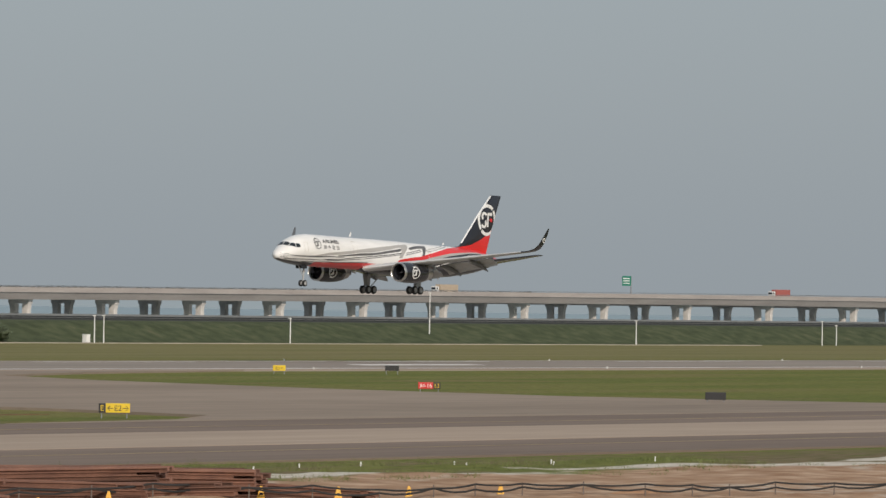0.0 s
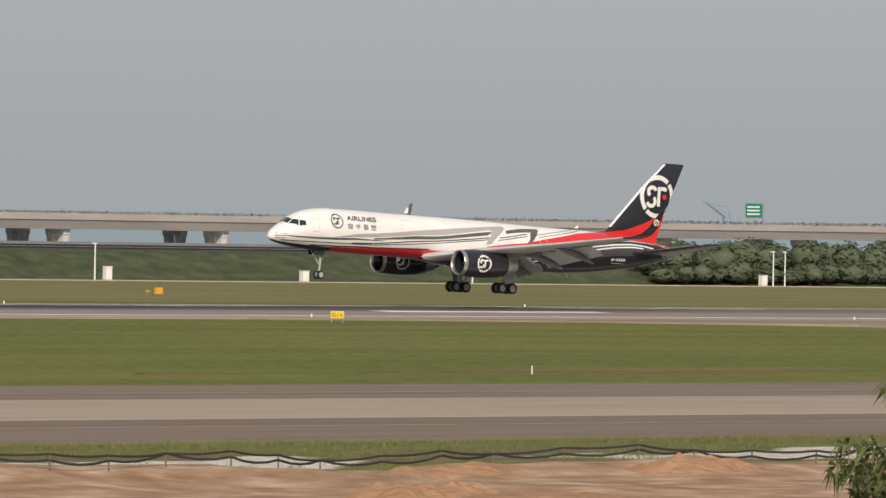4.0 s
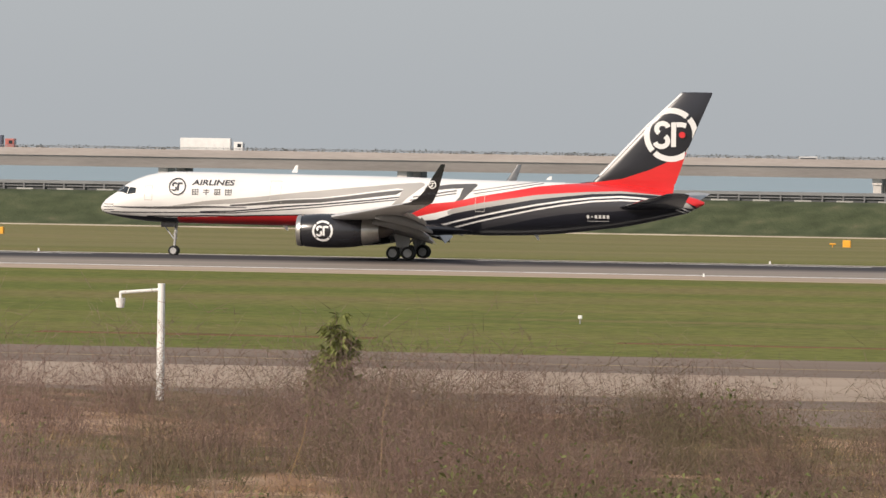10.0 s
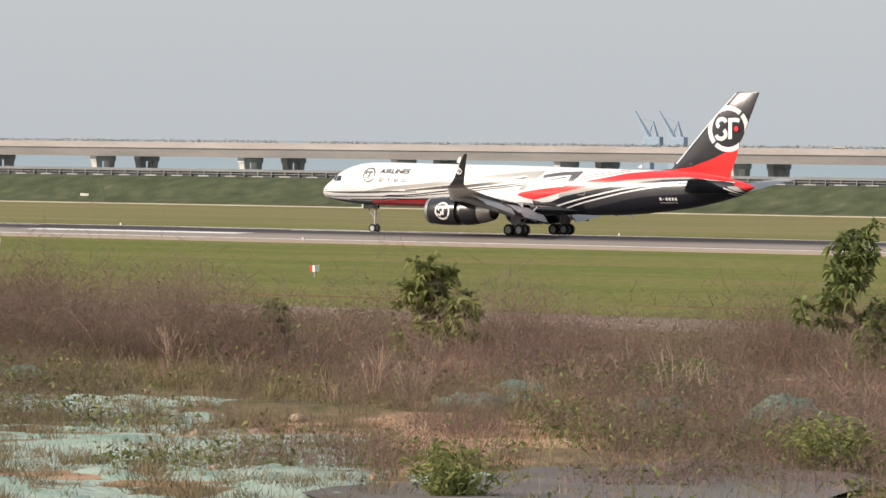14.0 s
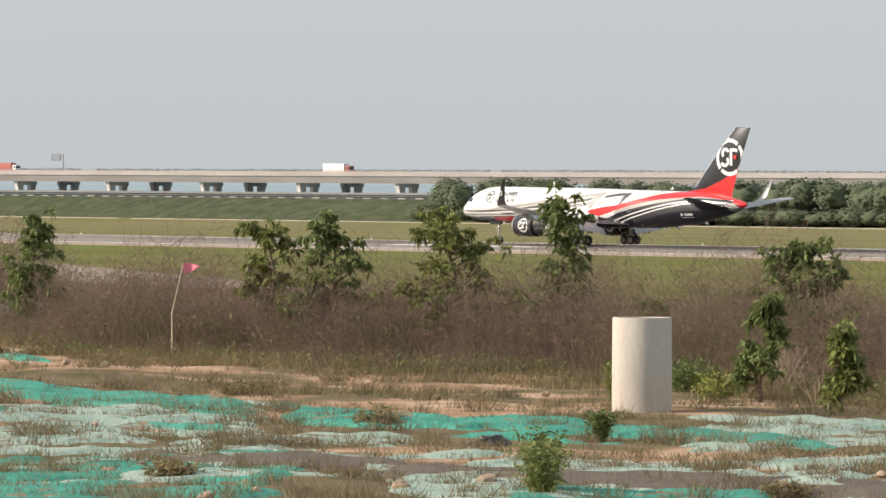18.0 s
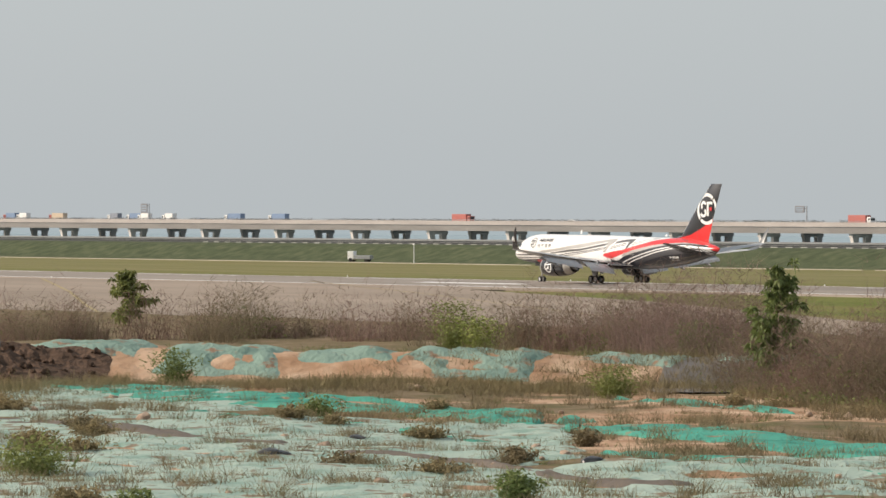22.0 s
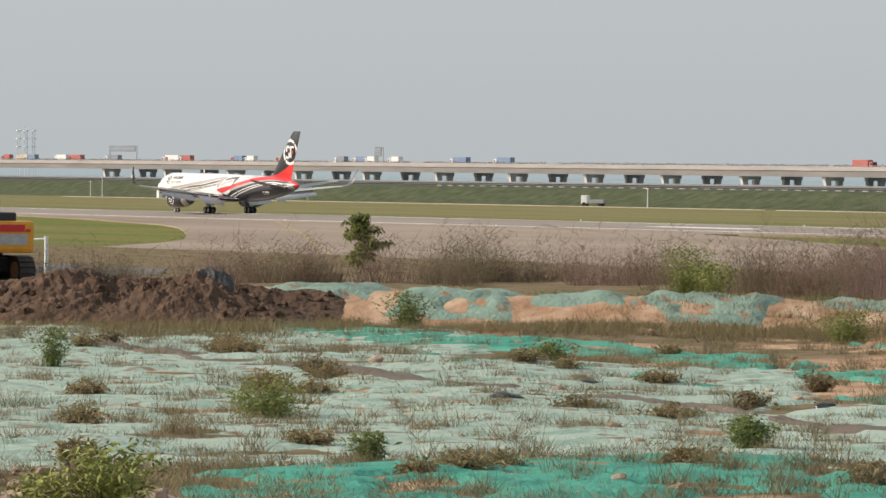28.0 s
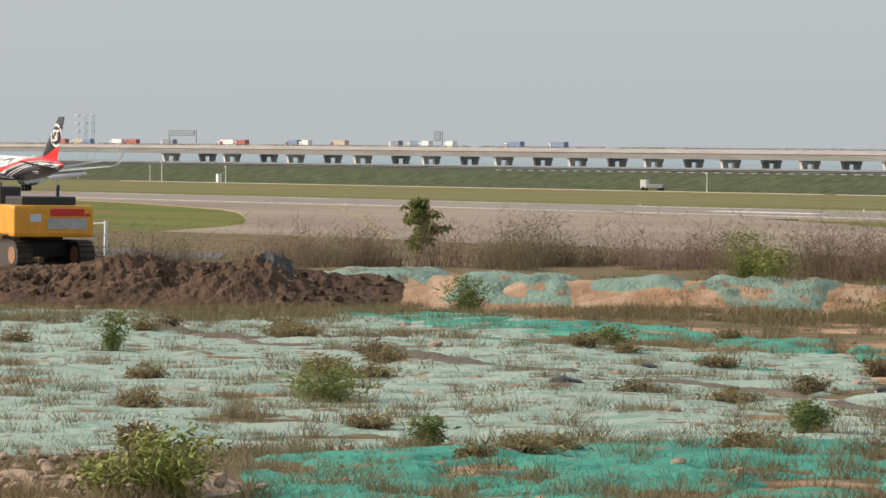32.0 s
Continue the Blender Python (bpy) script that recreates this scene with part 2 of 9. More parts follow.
def cover(x, y):
    """Ground cover weights: bare soil, pale dusty path, dry litter, rough dike growth."""
    n = noise.noise((x * 0.08, y * 0.08, 11)) + 0.5 * noise.noise((x * 0.4, y * 0.4, 12))
    soil = pale = dry = 0.0
    if y < 170:
        edge = 116 + 0.03 * max(0, x - 40) + 3 * n
        if x > 12:
            soil = 1 - step(edge - 3, edge + 2, y)
            dry = 0.62 * (1 - step(158, 170, y)) * step(-0.5, 0.4, noise.noise((x * 0.06, y * 0.1, 17)) + 0.2)
            pale = max(dusty(x, y), 0.36 * step(-0.05, 0.35, noise.noise((x * 0.09, y * 0.16, 23)) + 0.4 * noise.noise((x * 0.5, y * 0.5, 6))) * soil * step(92, 104, x))
        else:
            dry = 1 - step(135, 160, y)
            soil = dry * step(-0.1, 0.4, n + 0.12 * step(60, 120, -x))
            if x < -110:
                behind = ((x - RIDGE[0]) * -(RIDGE[3] - RIDGE[1]) + (y - RIDGE[1]) * (RIDGE[2] - RIDGE[0])) / 47.4
                soil = max(soil * (1 - step(0, 2, behind)), (1 - step(3.5, 5.5, near_segment(x, y, *RIDGE)[0] + n)) * (1 - step(0, 1.5, behind)))
    dike = step(650, 654, y)
    return soil, pale, dry, dike


def ground_material():
    m, nt, b = nodes_of("airfield_grass_and_soil")
    N, L = nt.nodes, nt.links
    geo = N.new("ShaderNodeNewGeometry")
    att = N.new("ShaderNodeAttribute")
    att.attribute_name = "cover"
    sep = N.new("ShaderNodeSeparateColor")
    L.new(att.outputs["Color"], sep.inputs[0])

    def tex(scale, stretch=(1, 1, 1), detail=4):
        mp = N.new("ShaderNodeMapping")
        mp.inputs["Scale"].default_value = stretch
        L.new(geo.outputs["Position"], mp.inputs[0])
        t = N.new("ShaderNodeTexNoise")
        t.inputs["Scale"].default_value, t.inputs["Detail"].default_value = scale, detail
        L.new(mp.outputs[0], t.inputs["Vector"])
        return t.outputs["Fac"]

    def ramp(src, *stops):
        r = N.new("ShaderNodeValToRGB")
        e = r.color_ramp.elements
        e[0].position, e[0].color = stops[0][0], rgba(stops[0][1])
        e[1].position, e[1].color = stops[-1][0], rgba(stops[-1][1])
        for p, c in stops[1:-1]:
            e.new(p).color = rgba(c)
        L.new(src, r.inputs[0])
        return r.outputs[0]

    def mixed(fac, a, c):
        mx = N.new("ShaderNodeMix")
        mx.data_type = "RGBA"
        L.new(fac, mx.inputs["Factor"])
        L.new(a, mx.inputs["A"])
        L.new(c, mx.inputs["B"])
        return mx.outputs["Result"]

    def sharpen(weight, noise_out, gain=2.5):
        a = N.new("ShaderNodeMath")
        a.operation = "ADD"
        L.new(weight, a.inputs[0])
        L.new(noise_out, a.inputs[1])
        r = N.new("ShaderNodeMapRange")
        r.inputs["From Min"].default_value, r.inputs["From Max"].default_value = 1.0 - 0.5 / gain, 1.0 + 0.5 / gain
        L.new(a.outputs[0], r.inputs["Value"])
        return r.outputs[0]
    grass = ramp(tex(0.035, (0.35, 1.6, 1)), (0.3, (0.195, 0.165, 0.068)), (0.45, (0.165, 0.17, 0.05)), (0.6, (0.128, 0.15, 0.037)), (0.72, (0.195, 0.16, 0.07)))
    speck = ramp(tex(1.3), (0.35, (0.75, 0.75, 0.75)), (0.7, (1.2, 1.2, 1.15)))
    mul = N.new("ShaderNodeMix")
    mul.data_type, mul.blend_type = "RGBA", "MULTIPLY"
    mul.inputs["Factor"].default_value = 1
    L.new(grass, mul.inputs["A"])
    L.new(speck, mul.inputs["B"])
    col = mul.outputs["Result"]
    place = N.new("ShaderNodeSeparateXYZ")
    L.new(geo.outputs["Position"], place.inputs[0])
    beyond = N.new("ShaderNodeMapRange")
    beyond.inputs["From Min"].default_value, beyond.inputs["From Max"].default_value = 438.0, 470.0
    beyond.inputs["To Max"].default_value = 0.6
    L.new(place.outputs["Y"], beyond.inputs["Value"])
    col = mixed(beyond.outputs[0], col, ramp(tex(0.05, (0.3, 1.8, 1), 5), (0.3, (0.16, 0.15, 0.065)), (0.5, (0.22, 0.185, 0.095)), (0.7, (0.25, 0.2, 0.115))))
    wob = tex(0.7, detail=6)
    dry = ramp(tex(0.9, detail=6), (0.3, (0.10, 0.095, 0.042)), (0.5, (0.17, 0.128, 0.075)), (0.7, (0.225, 0.165, 0.11)))
    soil = ramp(tex(0.6, detail=7), (0.3, (0.27, 0.155, 0.09)), (0.5, (0.375, 0.242, 0.155)), (0.7, (0.54, 0.39, 0.275)))
    pale = ramp(tex(1.5), (0.3, (0.44, 0.385, 0.31)), (0.7, (0.66, 0.62, 0.55)))
    rough = ramp(tex(0.35, detail=7), (0.3, (0.05, 0.06, 0.032)), (0.5, (0.07, 0.085, 0.045)), (0.68, (0.095, 0.105, 0.058)), (0.78, (0.15, 0.125, 0.08)))
    col = mixed(sharpen(sep.outputs["Blue"], wob), col, dry)
    col = mixed(sharpen(sep.outputs["Red"], wob), col, soil)
    col = mixed(sharpen(sep.outputs["Green"], wob), col, pale)
    col = mixed(att.outputs["Alpha"], col, rough)
    L.new(col, b.inputs["Base Color"])
    b.inputs["Roughness"].default_value, b.inputs["Specular IOR Level"].default_value = 0.95, 0.1
    bn = N.new("ShaderNodeBump")
    bn.inputs["Distance"].default_value = 0.12
    L.new(tex(2.2, detail=7), bn.inputs["Height"])
    L.new(bn.outputs[0], b.inputs["Normal"])
    return m


gx = grid_axis((-4600, -1000, 12), (-1000, -250, 40), (-250, -30, 330), (-30, 220, 220), (220, 1000, 40), (1000, 4600, 12))
gy = grid_axis((-4600, -200, 8), (-200, 30, 8), (30, 140, 165), (140, 175, 30), (175, 240, 6), (240, 260, 8), (260, 560, 12), (560, 640, 20), (640, 710, 35), (710, 4600, 6))
gv = [(x, y, ground_height(x, y)) for y in gy for x in gx]
nx = len(gx)
gf = [(j * nx + i, j * nx + i + 1, (j + 1) * nx + i + 1, (j + 1) * nx + i) for j in range(len(gy) - 1) for i in range(nx - 1)]
ground = raw("ground", gv, gf, ground_material(), smooth=True)
at = ground.data.attributes.new("cover", "FLOAT_COLOR", "POINT")
at.data.foreach_set("color", np.array([cover(x, y) for x, y, _ in gv], np.float32).ravel())
tagged(ground, "mown green airfield grass and bare orange soil running to the shore", "ground", kind="structure")
# ---- runway, taxiways, exits ----
def crown(y):
    return -0.015 * abs(y - RUNWAY_Y)


def runway_material():
    m, nt, b = nodes_of("rubber_streaked_asphalt")
    N, L = nt.nodes, nt.links
    geo = N.new("ShaderNodeNewGeometry")
    sep = N.new("ShaderNodeSeparateXYZ")
    L.new(geo.outputs["Position"], sep.inputs[0])
    mp = N.new("ShaderNodeMapping")
    mp.inputs["Scale"].default_value = (0.02, 0.8, 1)
    L.new(geo.outputs["Position"], mp.inputs[0])
    streak = N.new("ShaderNodeTexNoise")
    streak.inputs["Scale"].default_value, streak.inputs["Detail"].default_value = 1.0, 6
    L.new(mp.outputs[0], streak.inputs["Vector"])
    off = N.new("ShaderNodeMath")
    off.operation = "SUBTRACT"
    L.new(sep.outputs["Y"], off.inputs[0])
    off.inputs[1].default_value = RUNWAY_Y
    ab = N.new("ShaderNodeMath")
    ab.operation = "ABSOLUTE"
    L.new(off.outputs[0], ab.inputs[0])
    wob = N.new("ShaderNodeMath")
    wob.operation = "MULTIPLY_ADD"
    L.new(streak.outputs["Fac"], wob.inputs[0])
    wob.inputs[1].default_value = -7.0
    L.new(ab.outputs[0], wob.inputs[2])
    band = N.new("ShaderNodeMapRange")
    band.inputs["From Min"].default_value, band.inputs["From Max"].default_value = 10.0, 3.0
    L.new(wob.outputs[0], band.inputs["Value"])
    along = N.new("ShaderNodeMapRange")
    along.inputs["From Min"].default_value, along.inputs["From Max"].default_value = 420.0, 250.0
    L.new(sep.outputs["X"], along.inputs["Value"])
    tail = N.new("ShaderNodeMapRange")
    tail.inputs["From Min"].default_value, tail.inputs["From Max"].default_value = -560.0, -420.0
    L.new(sep.outputs["X"], tail.inputs["Value"])
    f1, f2 = N.new("ShaderNodeMath"), N.new("ShaderNodeMath")
    f1.operation = f2.operation = "MULTIPLY"
    L.new(band.outputs[0], f1.inputs[0])
    L.new(along.outputs[0], f1.inputs[1])
    L.new(f1.outputs[0], f2.inputs[0])
    L.new(tail.outputs[0], f2.inputs[1])
    base = N.new("ShaderNodeValToRGB")
    e = base.color_ramp.elements
    e[0].position, e[0].color, e[1].position, e[1].color = 0.3, (0.22, 0.19, 0.165, 1), 0.7, (0.32, 0.275, 0.235, 1)
    L.new(streak.outputs["Fac"], base.inputs[0])
    mx = N.new("ShaderNodeMix")
    mx.data_type = "RGBA"
    L.new(f2.outputs[0], mx.inputs["Factor"])
    L.new(base.outputs[0], mx.inputs["A"])
    mx.inputs["B"].default_value = (0.045, 0.042, 0.046, 1)
    L.new(mx.outputs["Result"], b.inputs["Base Color"])
    b.inputs["Roughness"].default_value, b.inputs["Specular IOR Level"].default_value = 0.9, 0.2
    return m


RUNWAY = runway_material()
SLAB = surf("pale_concrete_slab", (0.40, 0.315, 0.245), 0.9, scale=0.05, fine=0.7, amount=0.3, stretch=(0.12, 1, 1), spec=0.2)
SHOULDER = surf("dark_taxiway_shoulder", (0.22, 0.168, 0.134), 0.9, scale=0.05, fine=0.7, amount=0.35, stretch=(0.08, 1, 1), spec=0.2)
EXIT = surf("exit_concrete", (0.31, 0.247, 0.193), 0.9, scale=0.03, fine=0.4, amount=0.35, stretch=(0.25, 1, 1), spec=0.2)
PAINT_W = surf("white_runway_paint", (0.78, 0.77, 0.74), 0.7, amount=0.3, scale=0.2, fine=2)


def strip(name, x0, x1, y0, y1, lift, material, label, n=60, surface=crown, kind="structure", thick=0.3, parent=None):
    bm = bmesh.new()
    ys = [y0, y1] if not (y0 < RUNWAY_Y < y1) else [y0, RUNWAY_Y, y1]
    rings = []
    for x in np.linspace(x0, x1, n):
        rings.append([(x, y, surface(y) + lift) for y in ys] + [(x, y, surface(y) + lift - thick) for y in reversed(ys)])
    loft(bm, rings)
    ob = part(name, bm, material, parent)
    return ob if parent else tagged(ob, label, name.replace("_", " "), kind=kind)


flat = lambda y: -0.4
runway = strip("runway", -2600, 2600, 386, 434, 0.0, RUNWAY, "rubber-streaked grey runway with a low crown")
strip("runway_shoulder_near", -2600, 2600, 379, 386, -0.006, SLAB, "pale concrete runway shoulder", thick=0.29)
strip("runway_shoulder_far", -2600, 2600, 434, 441, -0.006, SLAB, "pale concrete runway shoulder", thick=0.29)
strip("taxiway", -2600, 2600, 188, 208, 0.1, SLAB, "pale concrete parallel taxiway", surface=flat)
strip("taxiway_shoulder_near", -2600, 2600, 170, 188, 0.08, SHOULDER, "dark asphalt taxiway shoulder", surface=flat, thick=0.28)
strip("taxiway_shoulder_far", -2600, 2600, 208, 226, 0.08, SHOULDER, "dark asphalt taxiway shoulder", surface=flat, thick=0.28)
for y in (387.2, 433.0):
    strip("runway_edge_line", -2600, 2600, y - 0.45, y + 0.45, 0.006, PAINT_W, "", thick=0.004, parent=runway)
# touchdown zone bars, 150 m apart, and the broad aiming bars
for x in (-622, -472, -322, -172, -21, 277, 427, 527):
    for y in (398.8, 421.6):
        strip("touchdown_bar", x, x + 25, y - 1.6, y + 1.6, 0.007, PAINT_W, "", n=3, thick=0.004, parent=runway)
for y in (395.5, 424.5):
    strip("aiming_bar", 95, 155, y - 4.5, y + 4.5, 0.007, PAINT_W, "", n=3, thick=0.004, parent=runway)
for k in range(-16, 17):
    strip("centre_dash", k * 60, k * 60 + 30, RUNWAY_Y - 0.45, RUNWAY_Y + 0.45, 0.008, PAINT_W, "", n=3, thick=0.004, parent=runway)
for y in (181.0, 216.0):
    strip("taxiway_edge_line", -2400, 2400, y - 0.17, y + 0.17, 0.09, surf("worn_taxi_yellow", (0.40, 0.30, 0.15), 0.8, amount=0.4, scale=0.1, fine=1.5), "yellow taxiway edge line", surface=flat, thick=0.004)


def slab_sheet(name, outline, z, material, label, thick=0.25):
    bm = bmesh.new()
    a = [bm.verts.new((x, y, z if y < 372 else z - 0.06)) for x, y in outline]
    bm.faces.new(a)
    ext = bmesh.ops.extrude_face_region(bm, geom=list(bm.faces))
    bmesh.ops.translate(bm, vec=(0, 0, -thick), verts=[v for v in ext["geom"] if isinstance(v, bmesh.types.BMVert)])
    return tagged(part(name, bm, material), label, "taxiway", kind="structure")


# square-on exit on the approach side, with filleted corners
slab_sheet("exit_east", [(262, 226)] + [(283, 229), (295, 236), (299, 252)] + [(303, 300), (306, 340)] + [(300, 360), (280, 372), (250, 379)] +
           [(480, 379), (440, 369), (414, 358), (402, 335)] + [(392, 300), (388, 270)] + [(396, 244), (420, 231), (450, 226)], -0.3, EXIT, "warm grey concrete runway exit with filleted corners")
# rapid exit on the far side of the landing run
slab_sheet("exit_west", [(-430, 226), (-448, 227), (-464, 232), (-482, 245), (-502, 261), (-520, 273), (-553, 291), (-594, 312), (-624, 327), (-654, 340), (-719, 361), (-771, 373), (-840, 379)] +
           [(-520, 379), (-558, 370), (-560, 366), (-470, 330), (-400, 296), (-330, 262), (-290, 240), (-250, 226)], -0.3, EXIT, "warm grey concrete rapid exit meeting the runway")
bm = bmesh.new()
for pts in (((-300, 226), (-420, 285), (-540, 345), (-640, 392)), ((-380, 215), (-470, 262), (-560, 310), (-680, 372))):
    for (ax, ay), (bx, by) in zip(pts, pts[1:]):
        q = Vector((by - ay, ax - bx, 0)).normalized() * 0.2
        lo = [bm.verts.new((x + s * q.x, y + s * q.y, -0.29 if y < 372 else -0.2)) for x, y, s in ((ax, ay, -1), (ax, ay, 1), (bx, by, 1), (bx, by, -1))]
        bm.faces.new(lo)
tagged(part("exit_line", bm, surf("worn_yellow_line", (0.36, 0.28, 0.13), 0.8, amount=0.35, scale=0.3, fine=2)), "worn yellow lead-off line on the exit", "road marking", kind="structure")

WATER, wnt, wb = nodes_of("hazy_sea_water")
wb.inputs["Base Color"].default_value = (0.21, 0.29, 0.315, 1)
wb.inputs["Roughness"].default_value = 0.3
bmp, tex = wnt.nodes.new("ShaderNodeBump"), wnt.nodes.new("ShaderNodeTexNoise")
tex.inputs["Scale"].default_value = 0.2
wnt.links.new(tex.outputs["Fac"], bmp.inputs["Height"])
bmp.inputs["Distance"].default_value = 0.6
wnt.links.new(bmp.outputs[0], wb.inputs["Normal"])
sea = raw("water", [(-4900, 690, -3.5), (4900, 690, -3.5), (4900, 4900, -3.5), (-4900, 4900, -3.5)], [(0, 1, 2, 3)], WATER)
tagged(sea, "calm blue-grey sea under haze", "water", kind="structure")
# self-lit band painted as far shore and sea haze, up to the eye's own height
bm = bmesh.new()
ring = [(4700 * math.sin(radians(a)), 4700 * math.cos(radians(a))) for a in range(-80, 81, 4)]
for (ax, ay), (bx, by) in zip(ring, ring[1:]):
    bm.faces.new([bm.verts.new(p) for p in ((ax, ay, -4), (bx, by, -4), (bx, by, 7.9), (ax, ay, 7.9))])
# haze is an emission colour on this band; nothing there gives light
HAZE_GLOW, _, hb = nodes_of("glowing_haze_paint")
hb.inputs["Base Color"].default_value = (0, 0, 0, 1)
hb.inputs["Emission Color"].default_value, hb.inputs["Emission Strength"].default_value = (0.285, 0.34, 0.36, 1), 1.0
tagged(part("backdrop", bm, HAZE_GLOW), "glowing blue-grey band painted as haze over the distant sea", "backdrop", kind="structure")

# ---- the viaduct: pier places along the deck ----
PIERS = [-2482, -2415, -2348, -2280, -2214, -2147, -2082, -2018, -1956, -1895, -1834, -1777, -1717, -1658, -1600, -1543, -1487, -1432, -1376, -1320, -1265, -1211, -1156, -1101,
         -1047, -992, -938, -884, -829, -773, -715, -658, -602, -545, -488, -430, -374, -317, -259, -202, -147, -91, -35, 20, 75, 130, 184, 239, 293, 348, 401, 454, 507, 560, 613, 665, 718,
         770, 821, 873, 925, 978, 1030, 1082, 1135, 1187, 1240, 1292, 1345, 1397, 1433, 1470, 1518, 1568, 1616, 1668, 1720, 1775, 1831, 1892, 1955, 2023, 2090, 2160, 2230]


def pier_column(s):
    bm = bmesh.new()
    loft(bm, [[(dx, s * y, z) for dx, y in ((-0.95, 1.6), (0.95, 1.6), (0.95, outer), (-0.95, outer))] for z, outer in ((-5.0, 4.0), (0.4, 4.05), (2.0, 4.35), (2.9, 4.6))])
    return bm


def viaduct(y, label, rise):
    top = thing("viaduct", label, "bridge")

    def lift(x):
        return rise * step(900, 2000, x) + 0.7 * step(1500, 2600, -x)
    prof = [(-8.2, 6.55), (-8.2, 8.3), (-7.9, 8.3), (-7.9, 7.0), (7.9, 7.0), (7.9, 8.3), (8.2, 8.3), (8.2, 6.55), (7.75, 6.4), (6.3, 4.0), (-6.3, 4.0), (-7.75, 6.4)]
    bm = bmesh.new()
    loft(bm, [[(x, y + u, z + lift(x)) for u, z in prof] for x in np.linspace(-3300, 3300, 160)])
    part("deck", bm, CONCRETE, top, "pale concrete box girder deck with parapets")
    cols = [mesh_of("column", pier_column(s), PIER_C) for s in (-1, 1)]
    cap = mesh_of("crosshead", boxes((-1.15, 1.15, -4.75, 4.75, 2.5, 4.02), bevel=0.12), PIER_C)
    for x in PIERS:
        base = new("pier", cap)
        base.location, base.parent = (x, y, lift(x)), top
        for c in cols:
            ob = new("column", c)
            ob.parent = base
    rail = bmesh.new()
    xs = np.linspace(-3000, 3000, 200)
    for a, b in zip(xs, xs[1:]):
        for z in (8.55, 8.8):
            rod(rail, (a, y - 8.05, z + lift(a)), (b, y - 8.05, z + lift(b)), 0.05, seg=4)
    part("rail", rail, BRONZE, top, "grey steel rail on the parapet")
    posts = [(x, y - 8.05, 8.3 + lift(x)) for x in np.arange(-1500, 1500, 4.0)]
    v, f = [], []
    for x, yy, z in posts:
        k = len(v)
        v += [(x - 0.06, yy, z), (x + 0.06, yy, z), (x + 0.06, yy, z + 0.6), (x - 0.06, yy, z + 0.6)]
        f.append((k, k + 1, k + 2, k + 3))
    ob = raw("rail_post_row", v, f, BRONZE)
    ob.parent = top
    tagged(ob, kind="stuff")
    return top


DECK_LIFT = 3.0
viaduct(1262, "long low concrete sea viaduct carrying traffic", 3.0)
viaduct(1283, "second long low concrete sea viaduct behind the first", 3.0)


def ragged_line(name, label, x0, x1, y, half, lift, mat, seed, cell=2.5, gap=-0.3):
    """A worn line on the ground with uneven edges and breaks."""
    vs, fs = [], []
    for x in np.arange(x0, x1, cell):
        n = noise.noise((x * 0.07, seed, 0))
        if n < gap:
            continue
        k = len(vs)
        row = []
        for xx in (x, x + cell):
            w = half * (0.55 + 0.9 * abs(noise.noise((xx * 0.13, seed, 4))) + 0.3 * noise.noise((xx * 0.5, seed, 2)))
            mid = y + 0.8 * noise.noise((xx * 0.03, seed, 9))
            row += [(xx, mid - w, ground_height(xx, mid - w) + lift), (xx, mid + w, ground_height(xx, mid + w) + lift), (xx, mid - w - lift, ground_height(xx, mid - w) - 0.05)]
        vs += row
        fs += [(k, k + 3, k + 4, k + 1), (k + 2, k + 5, k + 3, k)]
    tagged(raw(name, vs, fs, mat), label, "ground", kind="structure")


EARTH = surf("bare_brown_earth", (0.17, 0.095, 0.06), 0.95, other=(0.11, 0.085, 0.04), scale=0.15, fine=1.2, spec=0.1)
CLAY = surf("bare_orange_earth", (0.36, 0.215, 0.125), 0.95, other=(0.20, 0.16, 0.075), scale=0.12, fine=1.0, spec=0.1)
PATH = surf("pale_shore_path", (0.42, 0.37, 0.29), 0.95, amount=0.3, scale=0.2, fine=1, spec=0.1)
ragged_line("drain_line", "narrow bare earth line through the mown grass", -420, 290, 247.2, 1.1, 0.03, EARTH, 3, cell=1.6, gap=-0.12)
ragged_line("shore_path", "pale path along the foot of the dike", -1300, 1000, 646.5, 1.3, 0.12, PATH, 5, cell=4, gap=-0.6)
ragged_line("bare_patch", "bare orange soil beside the shore path", 22, 62, 590, 42, 0.12, CLAY, 6, cell=1.5, gap=-2)
# ---- fence, poles and trees along the dike ----
FENCE = surf("dark_fence_paint", (0.075, 0.08, 0.085), 0.6, amount=0.2)
fence = thing("dike_fence", "dark steel fence along the top of the grassy dike", "fence")
for z, high in ((3.62, 0.42), (3.27, 0.1)):
    part("rail", boxes((-2400, 2400, 674.9, 675.1, z, z + high), bevel=0.02), surf("grey_guard_rail", (0.20, 0.21, 0.215), 0.6, amount=0.2, scale=0.3), fence, "broad grey guard rail")
# added dark sheet that stands for the shade below the guard rail
part("back_board", boxes((-2400, 2400, 675.2, 675.3, 2.7, 3.62)), FENCE, fence, "dark sheet standing for the shade behind the posts")
post = mesh_of("post", boxes((-0.11, 0.11, -0.1, 0.1, 0, 0.75), bevel=0.02), surf("grey_fence_post", (0.16, 0.165, 0.17), 0.7, amount=0.2))
for k in range(280):
    ob = new("post", post)
    ob.parent, ob.location = fence, (-560 + 2.6 * k, 674.95, 2.87)
v, f = [], []
for x in list(np.arange(-1500, -562, 2.6)) + list(np.arange(170, 1300, 2.6)):
    k = len(v)
    v += [(x - 0.11, 674.86, 2.87), (x + 0.11, 674.86, 2.87), (x + 0.11, 674.86, 3.62), (x - 0.11, 674.86, 3.62)]
    f.append((k, k + 1, k + 2, k + 3))
